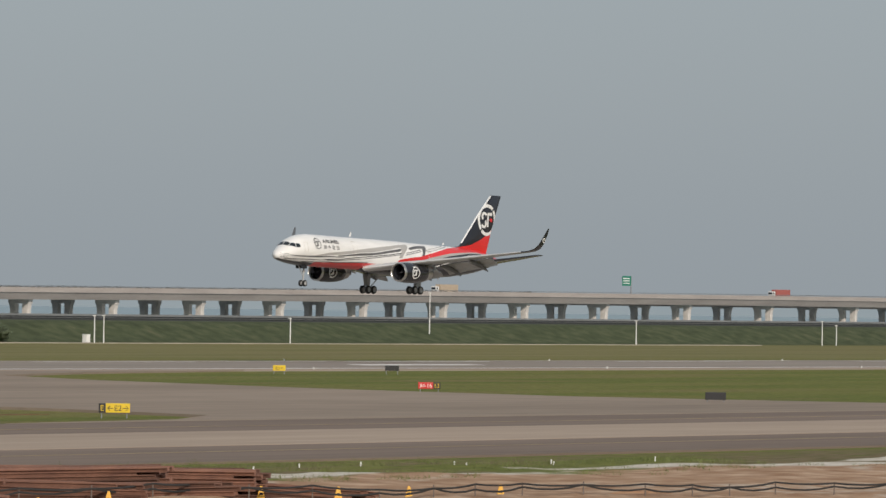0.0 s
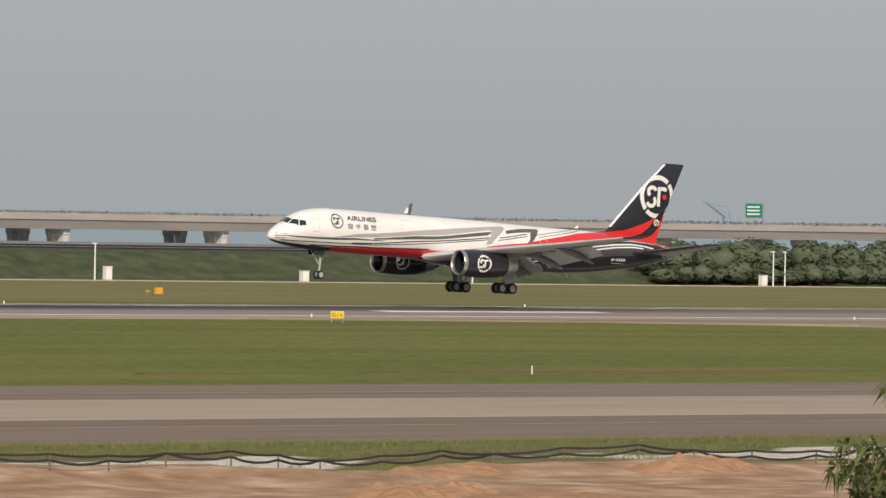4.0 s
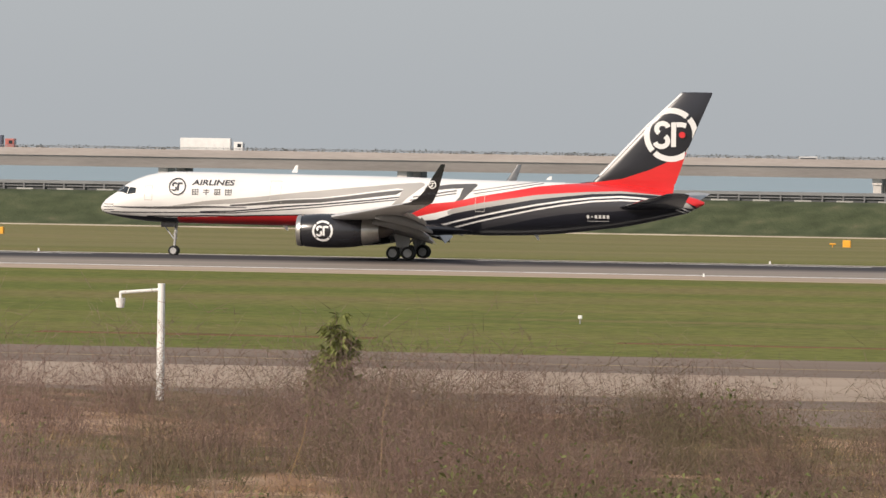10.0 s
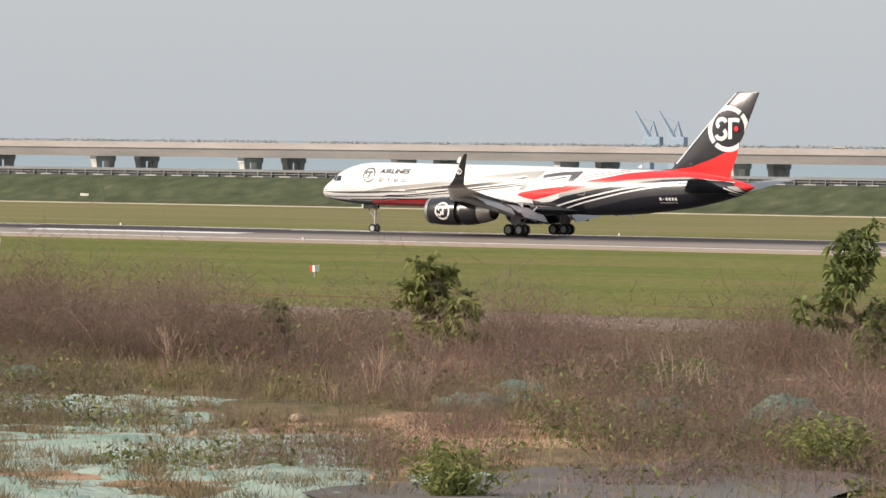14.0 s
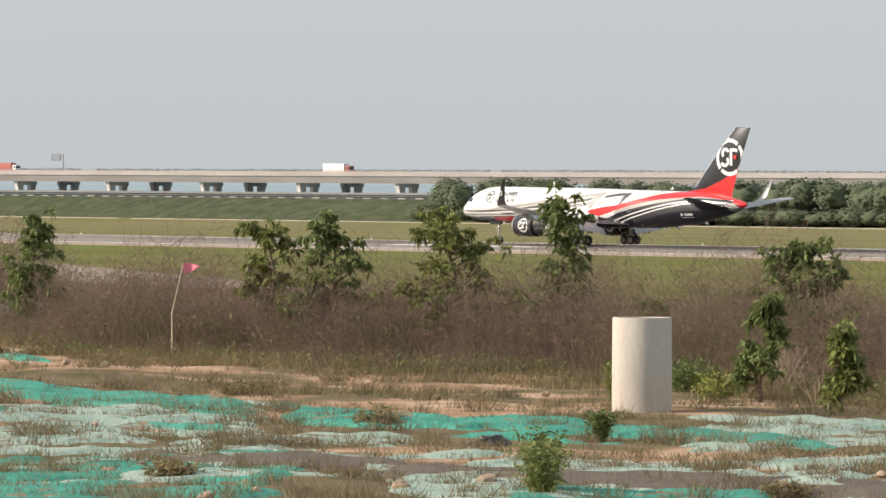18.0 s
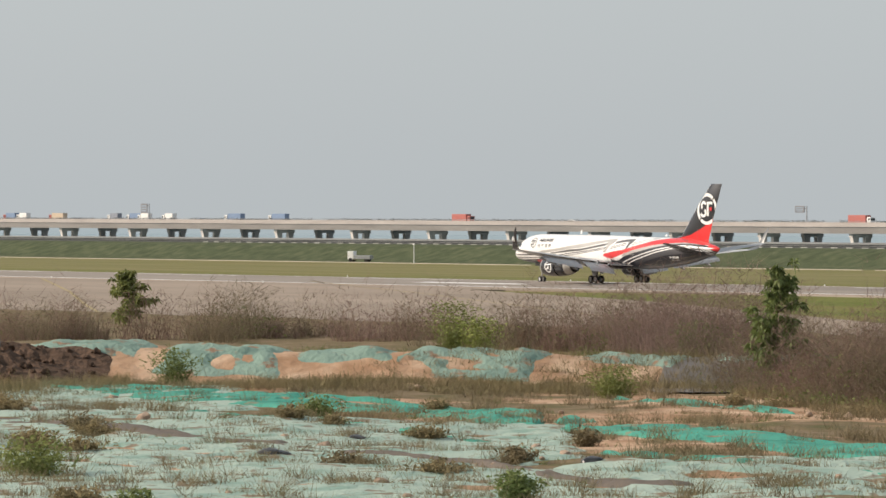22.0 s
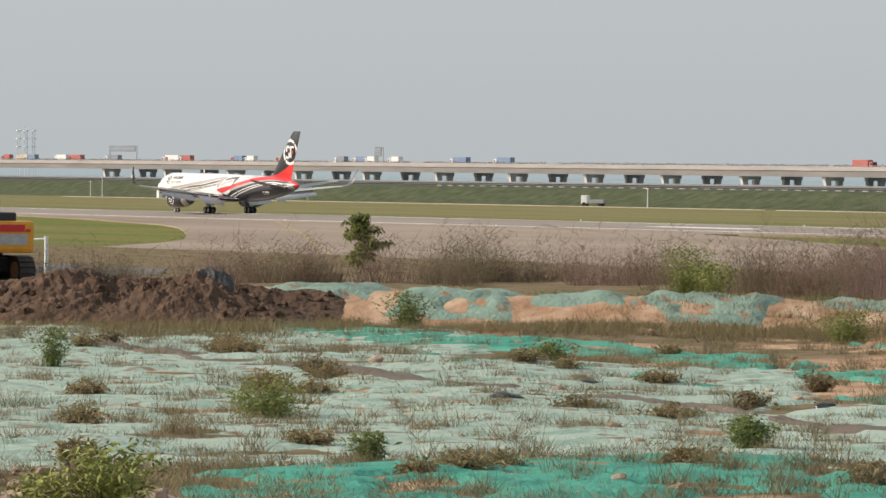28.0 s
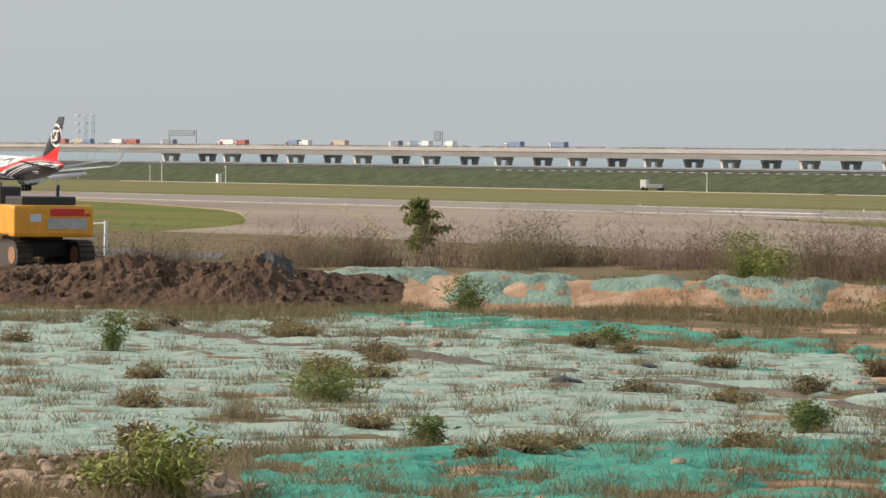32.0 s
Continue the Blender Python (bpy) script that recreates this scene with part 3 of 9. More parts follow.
ob = raw("far_post_row", v, f, FENCE)
ob.parent = fence
tagged(ob, kind="stuff")
KERB = surf("pale_kerb_paint", (0.36, 0.36, 0.34), 0.8, amount=0.25, scale=0.5, per_object=0.15)
kerb = mesh_of("kerb_block", boxes((-1.05, 1.05, -0.12, 0.12, 0, 0.24), bevel=0.03), KERB)
for k in range(290):
    ob = new("kerb_block", kerb)
    ob.parent, ob.location = fence, (-1150 + 5.2 * k, 674.6, 2.8)
    tagged(ob, "white-painted kerb block")


def lamp_pole(x, y, z, h, arm=True):
    top = thing("light_pole", "slim white lamp pole standing at the foot of the dike", "pole", "poles along the dike", m=pose(x, y, z))
    part("mast", rods(((0, 0, 0), (0, 0, h), 0.13, 0.09)), POLE_W, top)
    if arm:
        part("lamp_head", boxes((-0.5, 0.25, -0.15, 0.15, h - 0.05, h + 0.12), bevel=0.04), POLE_W, top, "small white lamp head")
    return top


def white_hut(x, y, z, w, h, mat=None, label="small white equipment cabinet beside the dike"):
    top = thing("equipment_cabinet", label, "cabinet", "cabinets along the dike", m=pose(x, y, z))
    part("housing", boxes((-w / 2, w / 2, -w / 2, w / 2, 0.15, h), bevel=0.05), mat or POLE_W, top)
    part("plinth", boxes((-w / 2 - 0.1, w / 2 + 0.1, -w / 2 - 0.1, w / 2 + 0.1, -0.4, 0.15)), CONCRETE, top)
    part("lid", boxes((-w / 2 - 0.06, w / 2 + 0.06, -w / 2 - 0.06, w / 2 + 0.06, h, h + 0.08), bevel=0.02), mat or POLE_W, top)


for x, h in ((780.7, 4.9), (783.4, 4.9), (840.2, 4.7), (960.3, 4.9), (1034.4, 5.2), (1040.4, 4.3), (710.7, 5.2), (652.3, 5.2), (577.5, 5.0), (526.3, 5.1), (528.6, 5.1), (469.4, 5.2), (404.0, 5.0),
             (272.9, 5.1), (275.9, 5.2), (-28.5, 3.6), (-102.6, 5.5), (-192.2, 5.7), (-189.2, 4.1), (-464.0, 4.0), (-741.0, 5.3), (-1020.0, 4.0), (-1251.0, 4.0), (-1287.6, 4.9), (-1294.5, 3.8)):
    lamp_pole(x, 652, -1.35, h + 0.3)
for x, z, h in ((896.9, -0.8, 9.9), (354.4, -1.2, 5.5), (35.2, 2.6, 4.9), (-248.9, 1.1, 3.5), (-242.1, 1.2, 3.5), (-237.1, 1.2, 3.6), (-347.8, 0.3, 4.8)):
    lamp_pole(x, 660, z - 0.5, h + 0.5, arm=h > 4)
for x, w, h in ((773.6, 1.05, 1.4), (650.7, 1.1, 1.7), (567.7, 0.95, 1.35), (521.1, 1.0, 1.45), (403.6, 1.0, 1.75), (436.8, 1.05, 1.4), (269.1, 0.9, 1.5), (-98.5, 0.85, 1.9), (-188.7, 1.05, 1.6), (-910.7, 1.1, 1.6), (-738.7, 0.85, 1.45), (-1247.1, 1.1, 2.0)):
    white_hut(x, 648, -1.2, w, h + 0.2)

# ---- leaves and wood ----
LEAF = surf("fresh_green_leaves", (0.165, 0.205, 0.07), 0.6, per_island=0.35, amount=0.3, scale=0.6, spec=0.3)
LEAF_Y = surf("yellow_green_leaves", (0.21, 0.235, 0.075), 0.6, per_island=0.3, amount=0.3, spec=0.3)
# belt leaf colour is brighter than real leaves, to carry distance haze
LEAF_D = surf("haze_paled_foliage", (0.2, 0.24, 0.155), 1.0, amount=0.35, scale=0.5, fine=4.0, bump=0.1, bump_scale=3.5, spec=0.1)
LEAF_P = surf("dark_green_drooping_leaves", (0.145, 0.18, 0.068), 0.55, per_island=0.4, amount=0.3, scale=0.6, spec=0.35)
for leafy in (LEAF, LEAF_Y, LEAF_P):
    let_light_through(leafy, 0.35)
let_light_through(LEAF_D, 0.45)
BARK = surf("grey_brown_bark", (0.16, 0.12, 0.085), 0.9, amount=0.4, scale=4, fine=20)


def leaf_cards(centres, ways, length, width, rng, droop=0.5):
    """Pointed leaves, each a bent pair of quads, from numpy rows of centres and outward ways."""
    n = len(centres)
    side = np.cross(ways, rng.normal(size=(n, 3)))
    side /= np.linalg.norm(side, axis=1, keepdims=True) + 1e-9
    ln = length * rng.uniform(0.6, 1.25, (n, 1))
    wd = width * rng.uniform(0.7, 1.2, (n, 1))
    mid = centres + ways * ln * 0.5
    tip = centres + ways * ln + np.array([0, 0, -1.0]) * ln * droop * rng.uniform(0.2, 1, (n, 1))
    v = np.stack([centres, mid - side * wd, tip, mid + side * wd], 1).reshape(-1, 3)
    f = np.arange(4 * n).reshape(-1, 4)
    return v, f


def tree_meshes(seed, height, width, leaf=0.3, clusters=34, per=26, lean=(0, 0), skirt=0.24, taper=0.95):
    """Trunk with limbs, and a gappy crown of drooping leaf sprays."""
    rng = np.random.default_rng(seed)
    bm = bmesh.new()
    pts = [Vector((0, 0, -0.4))]
    for k in range(1, 6):
        pts.append(Vector((rng.normal() * 0.04 * height + lean[0] * (k / 5) ** 1.5, rng.normal() * 0.04 * height + lean[1] * (k / 5) ** 1.5, height * 0.88 * k / 5)))
    for k in range(5):
        rod(bm, pts[k], pts[k + 1], 0.017 * height * (1 - k / 6) + 0.012, 0.017 * height * (1 - (k + 1) / 6) + 0.012, seg=7)
    ends = [pts[-1], pts[-1].lerp(pts[-2], 0.35), pts[-1].lerp(pts[-2], 0.7)]
    limbs = int(12 + 2.4 * height)
    for k in range(limbs):
        u = skirt + (0.97 - skirt) * (k + rng.random()) / limbs
        i = min(4, int(u * 5))
        a = pts[i].lerp(pts[i + 1], u * 5 - i)
        q = rng.uniform(0, 2 * math.pi)
        reach = width * 0.5 * (0.55 + 0.5 * rng.random()) * (0.3 + taper * (1 - u))
        b = a + Vector((math.cos(q) * reach, math.sin(q) * reach, reach * rng.uniform(0.25, 0.7)))
        rod(bm, a, b, 0.007 * height + 0.006, 0.006, seg=5)
        ends += [b, a.lerp(b, 0.65)]
    cs, ws = [], []
    for k in range(clusters):
        e = ends[k % len(ends)]
        c = np.array(e) + rng.normal(size=3) * (0.035 * width + 0.03, 0.035 * width + 0.03, 0.02 * height) * (1 if k < len(ends) else 2.2)
        tilt = rng.normal(size=3) * 0.25
        for j in range(per):
            w = rng.normal(size=3)
            w[2] = w[2] * 0.45 + 0.18
            w = w / np.linalg.norm(w) + tilt
            w /= np.linalg.norm(w)
            cs.append(c + w * rng.random() * 0.06)
            ws.append(w)
    v, f = leaf_cards(np.array(cs), np.array(ws), leaf, leaf * (0.2 if leaf < 0.3 else 0.145), rng, 0.75 if leaf < 0.3 else 1.15)
    return bm, v, f


def leaf_tree(x, y, z, height, width, seed, label, leaf=0.3, clusters=34, per=26, mat=None, lean=(0, 0), skirt=0.24, taper=0.95):
    top = thing("tree", label, "tree", m=pose(x, y, z))
    bm, v, f = tree_meshes(seed, height, width, leaf, clusters, per, lean, skirt, taper)
    part("trunk", bm, BARK, top)
    crown_ob = raw("crown", v, f, [mat or LEAF])
    crown_ob.parent = top
    return top


# tree belts on the dike: five kinds, copied
belt = []
for k in range(5):
    rng = np.random.default_rng(40 + k)
    top = thing("belt_tree", "dense green tree in the shelter belt on the dike, leaf colour paled for haze", "tree", "shelter belt trees", m=pose(0, 0, -30))
    part("trunk", rods(((0, 0, -1), (0, 0, 4), 0.16, 0.08)), BARK, top)
    cs, ws = [], []
    for c in range(52):
        p = rng.normal(size=3)
        p = p / np.linalg.norm(p) * (2.5, 2.4, 3.0) * rng.uniform(0.85, 1.12) + (0, 0, 3.5)
        for j in range(11):
            w = rng.normal(size=3)
            w /= np.linalg.norm(w)
            cs.append(p + w * rng.random() ** 0.5 * 0.8)
            ws.append(w)
    cs = np.array(cs)
    face_out = cs - (0, 0, 2.6)
    face_out = face_out / np.linalg.norm(face_out, axis=1, keepdims=True) + rng.normal(size=cs.shape) * 0.4
    along_leaf = np.cross(face_out, rng.normal(size=cs.shape))
    along_leaf *= 0.5 / np.linalg.norm(along_leaf, axis=1, keepdims=True)
    across = np.cross(face_out, along_leaf) * 0.45
    v = np.stack([cs, cs + along_leaf * 0.5 - across, cs + along_leaf, cs + along_leaf * 0.5 + across], 1).reshape(-1, 3)
    f = np.arange(4 * len(cs)).reshape(-1, 4)
    out = v - np.array((0, 0, 2.6))
    face_n = np.cross(v[f[:, 1]] - v[f[:, 0]], v[f[:, 2]] - v[f[:, 0]])
    inward = (face_n * out[f[:, 0]]).sum(1) < 0
    f[inward] = f[inward][:, ::-1]
    core = bmesh.new()
    bmesh.ops.create_icosphere(core, subdivisions=3, radius=1.0)
    core.verts.ensure_lookup_table()
    cv = []
    for vtx in core.verts:
        p = vtx.co.normalized()
        lump = 1 + 0.3 * noise.noise(p * 1.7 + Vector((k * 7, 0, 0))) + 0.3 * noise.noise(p * 4 + Vector((0, k * 5, 0))) + 0.24 * noise.noise(p * 9)
        cv.append((2.1 * p.x * lump, 2.0 * p.y * lump, 3.4 + 2.6 * p.z * lump))
    cf = [[q.index for q in fc.verts] for fc in core.faces]
    core.free()
    cv = np.array(cv)
    cf = np.array(cf)
    mass = raw("crown", cv, cf, LEAF_D, smooth=True)
    mass.parent = top
    leaves = raw("leaf_spray", v, f, LEAF_D, smooth=True)
    leaves.data.normals_split_custom_set_from_vertices((out / np.linalg.norm(out, axis=1, keepdims=True)).tolist())
    tagged(leaves, kind="stuff")
    leaves.parent = top
    belt.append(top)
rng = random.Random(5)
BELT_TALL = ((500, 0.75), (556, 0.75), (568, 1.12), (628, 1.12), (640, 0.86), (738, 0.86), (752, 0.68))
for x0, x1 in ((507, 556), (560, 690), (692, 756), (-765, -690), (-688, -578)):
    x = x0
    while x < x1:
        k = rng.randrange(5)
        m = pose(x, 659 + rng.uniform(-3.5, 4), 0.4 + rng.uniform(-0.5, 0.6), 0, 0, rng.uniform(0, 360)) @ Matrix.Diagonal((1.3 if x < 0 else 1.1, 1.2, (rng.uniform(0.84, 0.94) if x < 0 else rng.uniform(0.88, 1.12) * lerp_table(BELT_TALL, x)[0]), 1))
        copy_thing(belt[k], m)
        x += rng.uniform(1.9, 3.2) if x < 0 else rng.uniform(2.2, 3.8)
for x0, x1, top_s in ((506, 756, 0.5), (-766, -575, 0.5)):      # lower scrub on the slope
    x = x0
    while x < x1:
        s = top_s * rng.uniform(0.75, 1.15)
        copy_thing(belt[rng.randrange(5)], pose(x, 654.5 + rng.uniform(-1.5, 2), -1.0, 0, 0, rng.uniform(0, 360)) @ Matrix.Diagonal((1, 1, s, 1)))
        x += rng.uniform(2.6, 4.2)
for b in belt:
    b.matrix_world = pose(690 + 4 * belt.index(b), 662, 0.3)
# ---- signs, markers and buildings of the airfield ----
YELLOW = surf("sign_yellow", (0.72, 0.50, 0.02), 0.5, amount=0.15, scale=2)
SIGN_K = surf("sign_black", (0.02, 0.02, 0.022), 0.5, amount=0.2)
SIGN_R = surf("sign_red", (0.60, 0.03, 0.03), 0.5, amount=0.15)
ORANGE_P = surf("orange_yellow_paint", (0.75, 0.36, 0.03), 0.5, amount=0.25, scale=1.5)


def taxi_sign(x, y, az, panels, height, label, z=-0.4):
    """A lit board on short legs, facing bearing az: panels are (width, colour, text, text colour)."""
    top = thing("taxiway_sign", label, "sign", "airfield signs", m=pose(x, y, z, 0, 0, -az))
    panels, height = [(0.88 * w, *rest) for w, *rest in panels], height * 0.92
    total = sum(p[0] for p in panels)
    u = -total / 2
    for w, col, text, ink in panels:
        pan = part("panel", boxes((u + 0.01, u + w - 0.01, -0.13, 0.13, 0.28, height), bevel=0.03), col, top)
        if text:
            t = text_mesh(text, (height - 0.3) * 0.86, ink)
            t.parent = pan
            t.matrix_local = pose(u + w / 2, -0.14, 0.28 + (height - 0.28) / 2 - 0.03, 90, 0, 0)
        u += w
    for s in (-0.4, 0.4):
        part("leg", rods(((s * total, 0, -0.3), (s * total, 0, 0.3), 0.04)), BRONZE, top)
    return top


taxi_sign(287.1, 237.9, 50.4, ((0.55, SIGN_K, "E", YELLOW), (1.9, YELLOW, "←E2→", SIGN_K)), 1.0, "black and yellow taxiway sign reading E, E2 with arrows")
taxi_sign(394.6, 290.3, 53.6, ((1.55, SIGN_R, "34-16", PAINT_W), (0.75, SIGN_K, "E2", YELLOW)), 0.95, "red and black runway sign reading 34-16 E2")
taxi_sign(304.0, 284.8, 46.9, ((0.85, SIGN_K, "E2", YELLOW), (1.5, SIGN_R, "34-16", PAINT_W)), 0.95, "black and red runway sign reading E2 34-16")
taxi_sign(315.4, 344.3, 42.5, ((2.55, YELLOW, "<3568m", SIGN_K),), 1.0, "yellow distance sign reading 3568m")
taxi_sign(131.8, 233.9, 29.4, ((0.35, SIGN_K, "E", YELLOW), (0.95, YELLOW, "G1A", SIGN_K)), 1.1, "black and yellow taxiway sign reading E G1A")
taxi_sign(469.0, 365.4, 52.0, ((1.6, YELLOW, "E1>", SIGN_K),), 0.95, "small yellow exit sign with an arrow")
taxi_sign(250.5, 366.7, 34.3, ((1.3, YELLOW, "G1>", SIGN_K),), 0.95, "small yellow exit sign with an arrow")
taxi_sign(486.9, 363.4, 53.2, ((1.8, SIGN_K, "", None),), 0.95, "dark back of a runway sign")
taxi_sign(381.2, 250.7, 56.6, ((2.0, SIGN_K, "", None),), 1.0, "dark back of a taxiway sign")


def marker_post(x, y):
    top = thing("marker_post", "thin white marker post in the mown grass", "post", "marker posts", m=pose(x, y, -0.45))
    part("stake", rods(((0, 0, -0.3), (0, 0, 0.4), 0.04, 0.035)), POLE_W, top)
    part("cap", rods(((0, 0, 0.4), (0, 0, 0.44), 0.045, 0.03)), POLE_W, top)


for k in (-3, -2, -1, 1, 2, 3, 4, 5, 6):
    marker_post(2.2 + 44.6 * k, 245)
for x, y in ((27.2, 248.1), (2.1, 252), (-34.9, 275)):
    top = thing("marker_light", "small white light fitting in the grass", "light", "grass lights", m=pose(x, y, -0.45))
    part("stem", rods(((0, 0, -0.2), (0, 0, 0.22), 0.03)), BRONZE, top)
    part("cap", boxes((-0.1, 0.1, -0.08, 0.08, 0.2, 0.38), bevel=0.03), POLE_W, top)
for x in (273.5, 88.5, -69.5, -204.4):
    top = thing("marker_box", "small red and white marker box on a short stem", "marker", "red and white markers", m=pose(x, 282, -0.45, 0, 0, -25))
    part("stem", rods(((0, 0, -0.2), (0, 0, 0.35), 0.05)), BRONZE, top)
    part("red_face", boxes((-0.3, 0.0, -0.18, 0.18, 0.3, 0.72), bevel=0.03), SIGN_R, top)
    part("white_face", boxes((0.005, 0.3, -0.18, 0.18, 0.3, 0.72), bevel=0.03), POLE_W, top)
for x, y in ((-41.6, 535), (40.7, 502), (-125.2, 528), (318, 500), (640, 575)):
    top = thing("light_box", "orange-yellow approach light box beyond the runway", "light", "orange light boxes", m=pose(x, y, -0.75))
    part("case", boxes((-0.4, 0.4, -0.3, 0.3, 0.1, 0.95), bevel=0.06), ORANGE_P, top)
    part("foot", boxes((-0.5, 0.5, -0.4, 0.4, -0.2, 0.1)), CONCRETE, top)
    part("lamp", rods(((-1.4, 0, 0), (-1.4, 0, 0.55), 0.05), ((-1.7, 0, 0.55), (-1.1, 0, 0.55), 0.09)), ORANGE_P, top)
for k in range(24):
    x = -700 + 60 * k
    for y in (384.5, 435.5):
        top = thing("edge_light", "small white runway edge light", "light", "runway edge lights", m=pose(x, y, crown(y)))
        part("lens", rods(((0, 0, 0.0), (0, 0, 0.25), 0.09, 0.06)), POLE_W, top)
for x, y in ((-223.9, 633), (-29, 655), (-86, 655), (-330, 650), (-520, 657), (-590, 657), (140, 650)):
    top = thing("notice_board", "small pale notice board facing the runway", "sign", "pale boards", m=pose(x, y, -1.2))
    part("board", boxes((-0.8, 0.8, -0.05, 0.05, 0.5, 1.3), bevel=0.02), surf("faded_board", (0.55, 0.54, 0.46), 0.6), top)
    for s in (-0.6, 0.6):
        part("leg", rods(((s, 0, -0.3), (s, 0, 0.55), 0.04)), BRONZE, top)

# red and white chequered navaid hut with its lattice mast
hut = thing("navaid_hut", "red and white chequered equipment hut by the runway", "hut", m=pose(286.3, 536, -1.1, 0, 0, -28))
part("body", boxes((-3.75, 3.75, 0, 4, 0.1, 3.2), bevel=0.04), POLE_W, hut)
for i in range(5):
    for j in range(2):
        if (i + j) % 2 == 0:
            part("panel", boxes((-3.75 + i * 1.5, -3.75 + (i + 1) * 1.5, -0.03, 0.0, 0.12 + j * 1.54, 0.12 + (j + 1) * 1.54)), SIGN_R, hut)
for x in (-1.9, 1.6):
    part("air_unit", boxes((x, x + 1.35, -0.6, -0.03, 1.9, 2.6), bevel=0.04), POLE_W, hut)
MAST_R = surf("faded_mast_red", (0.52, 0.14, 0.11), 0.6, amount=0.2)
mast = thing("lattice_mast", "red and white steel lattice mast beside the hut", "mast", m=pose(289.5, 531.2, -1.1))
for lo, hi, mat in ((0, 5.2, MAST_R), (5.2, 10.2, POLE_W), (10.2, 15.2, MAST_R)):
    bm = bmesh.new()
    for sx in (-0.6, 0.6):
        for sy in (-0.6, 0.6):
            rod(bm, (sx, sy, lo), (sx, sy, hi), 0.075, seg=6)
    n = 5
    for k in range(n):
        a, b = lo + (hi - lo) * k / n, lo + (hi - lo) * (k + 1) / n
        for s in (-0.6, 0.6):
            rod(bm, (-0.6, s, a), (0.6, s, b), 0.04, seg=5)
            rod(bm, (0.6, s, a), (-0.6, s, b), 0.04, seg=5)
            rod(bm, (s, -0.6, a), (s, 0.6, b), 0.04, seg=5)
    part("section", bm, mat, mast)
part("beacon", boxes((0.6, 1.5, -0.3, 0.3, 12.3, 12.7), bevel=0.05), FENCE, mast)

# two-storey lookout
CREAM = surf("cream_render", (0.62, 0.57, 0.50), 0.8, amount=0.15, scale=0.8, fine=4)
PANE = surf("dark_window_pane", (0.06, 0.07, 0.08), 0.15, amount=0.3, scale=0.4)
BLUE = surf("blue_trim_paint", (0.10, 0.12, 0.34), 0.5, amount=0.15)
look_h = thing("lookout_house", "cream two-storey lookout house with blue roof edges", "building", m=pose(119.8, 658, -1.15, 0, 0, -8))
part("ground_floor", boxes((-3.1, 3.1, -2.5, 2.5, 0, 2.3), bevel=0.03), CREAM, look_h)
part("upper_floor", boxes((-3.0, 3.0, -2.5, 2.5, 2.62, 5.2), bevel=0.03), CREAM, look_h)
part("lower_band", boxes((-3.2, 3.9, -2.9, 2.7, 2.3, 2.62)), BLUE, look_h)
part("roof", boxes((-4.6, 4.2, -3.3, 3.0, 5.2, 5.5), bevel=0.05), BLUE, look_h)
part("roof_sheet", boxes((-4.4, 4.0, -3.1, 2.8, 5.5, 5.75), bevel=0.1), POLE_W, look_h)
for j, z in enumerate((1.15, 3.75)):
    for i in range(7):
        x = -2.75 + i * 0.8
        w = part("window", boxes((x, x + 0.62, -2.53, -2.45, z, z + (0.85 if j == 0 else 1.1))), POLE_W, look_h)
        part("pane", boxes((x + 0.05, x + 0.57, -2.56, -2.53, z + 0.05, z + (0.8 if j == 0 else 1.05))), PANE, w)
bm = bmesh.new()
for k in range(10):
    box(bm, -4.3, -3.2, -2.4 + 0.16 * k, -2.1 + 0.16 * k, 0.24 * k, 0.24 * k + 0.08)
part("outside_stair", bm, BRONZE, look_h, "steel outside stair")
part("aerial_mast", rods(((-0.6, 0, 5.7), (-0.6, 0, 8.1), 0.08)), POLE_W, look_h)
for x in (-2.7, 2.4):
    part("air_unit", boxes((x - 0.3, x + 0.3, -2.9, -2.55, 0.3, 0.85), bevel=0.03), POLE_W, look_h)
shed = thing("block_shed", "small grey block shed beside the lookout", "shed", m=pose(112.2, 657, -1.15))
part("walls", boxes((-1.6, 1.6, -1.5, 1.5, 0, 2.4), bevel=0.03), CREAM, shed)
part("door", boxes((-0.9, -0.4, -1.54, -1.5, 0, 1.9)), PANE, shed)
part("tank", boxes((-0.2, 1.5, -1.0, 1.0, 2.4, 4.9), bevel=0.1), CONCRETE, shed)
cage = thing("pipe_cage", "white pipe cage before a low cream wall at the dike's foot", "enclosure", m=pose(142.2, 640, -1.2))
part("rear_wall", boxes((-0.4, 10.4, 1.3, 1.55, -0.2, 3.7), bevel=0.03), CREAM, cage)
for k in range(8):
    part("post", rods(((k * 1.46, 0, -0.2), (k * 1.46, 0, 3.2 if k < 2 else 4.4), 0.075), seg=6), POLE_W, cage)
    part("tie", rods(((k * 1.46, 0, 3.2), (k * 1.46, 1.3, 3.2), 0.05), seg=5), POLE_W, cage)
for z, x in ((1.6, 0), (3.2, 0), (4.4, 2.92)):
    part("rail", rods(((x, 0, z), (10.22, 0, z), 0.075), seg=6), POLE_W, cage)
chq = thing("chequer_board", "small red and white chequered board by the pipe cage", "sign", m=pose(154.3, 640, -1.2))
for k in range(2):
    for j in range(2):
        part("panel", boxes((k * 1.7, k * 1.7 + 1.69, -0.06, 0.06, 0.1 + j * 1.05, 1.14 + j * 1.05), bevel=0.01), SIGN_R if (k + j) % 2 else POLE_W, chq)
for x in (0.2, 3.2):
    part("leg", rods(((x, 0.1, -0.3), (x, 0.1, 1.9), 0.05)), BRONZE, chq)
pst = thing("striped_pole", "thin red and white striped pole by the dike", "pole", m=pose(245.8, 640, -2.6))
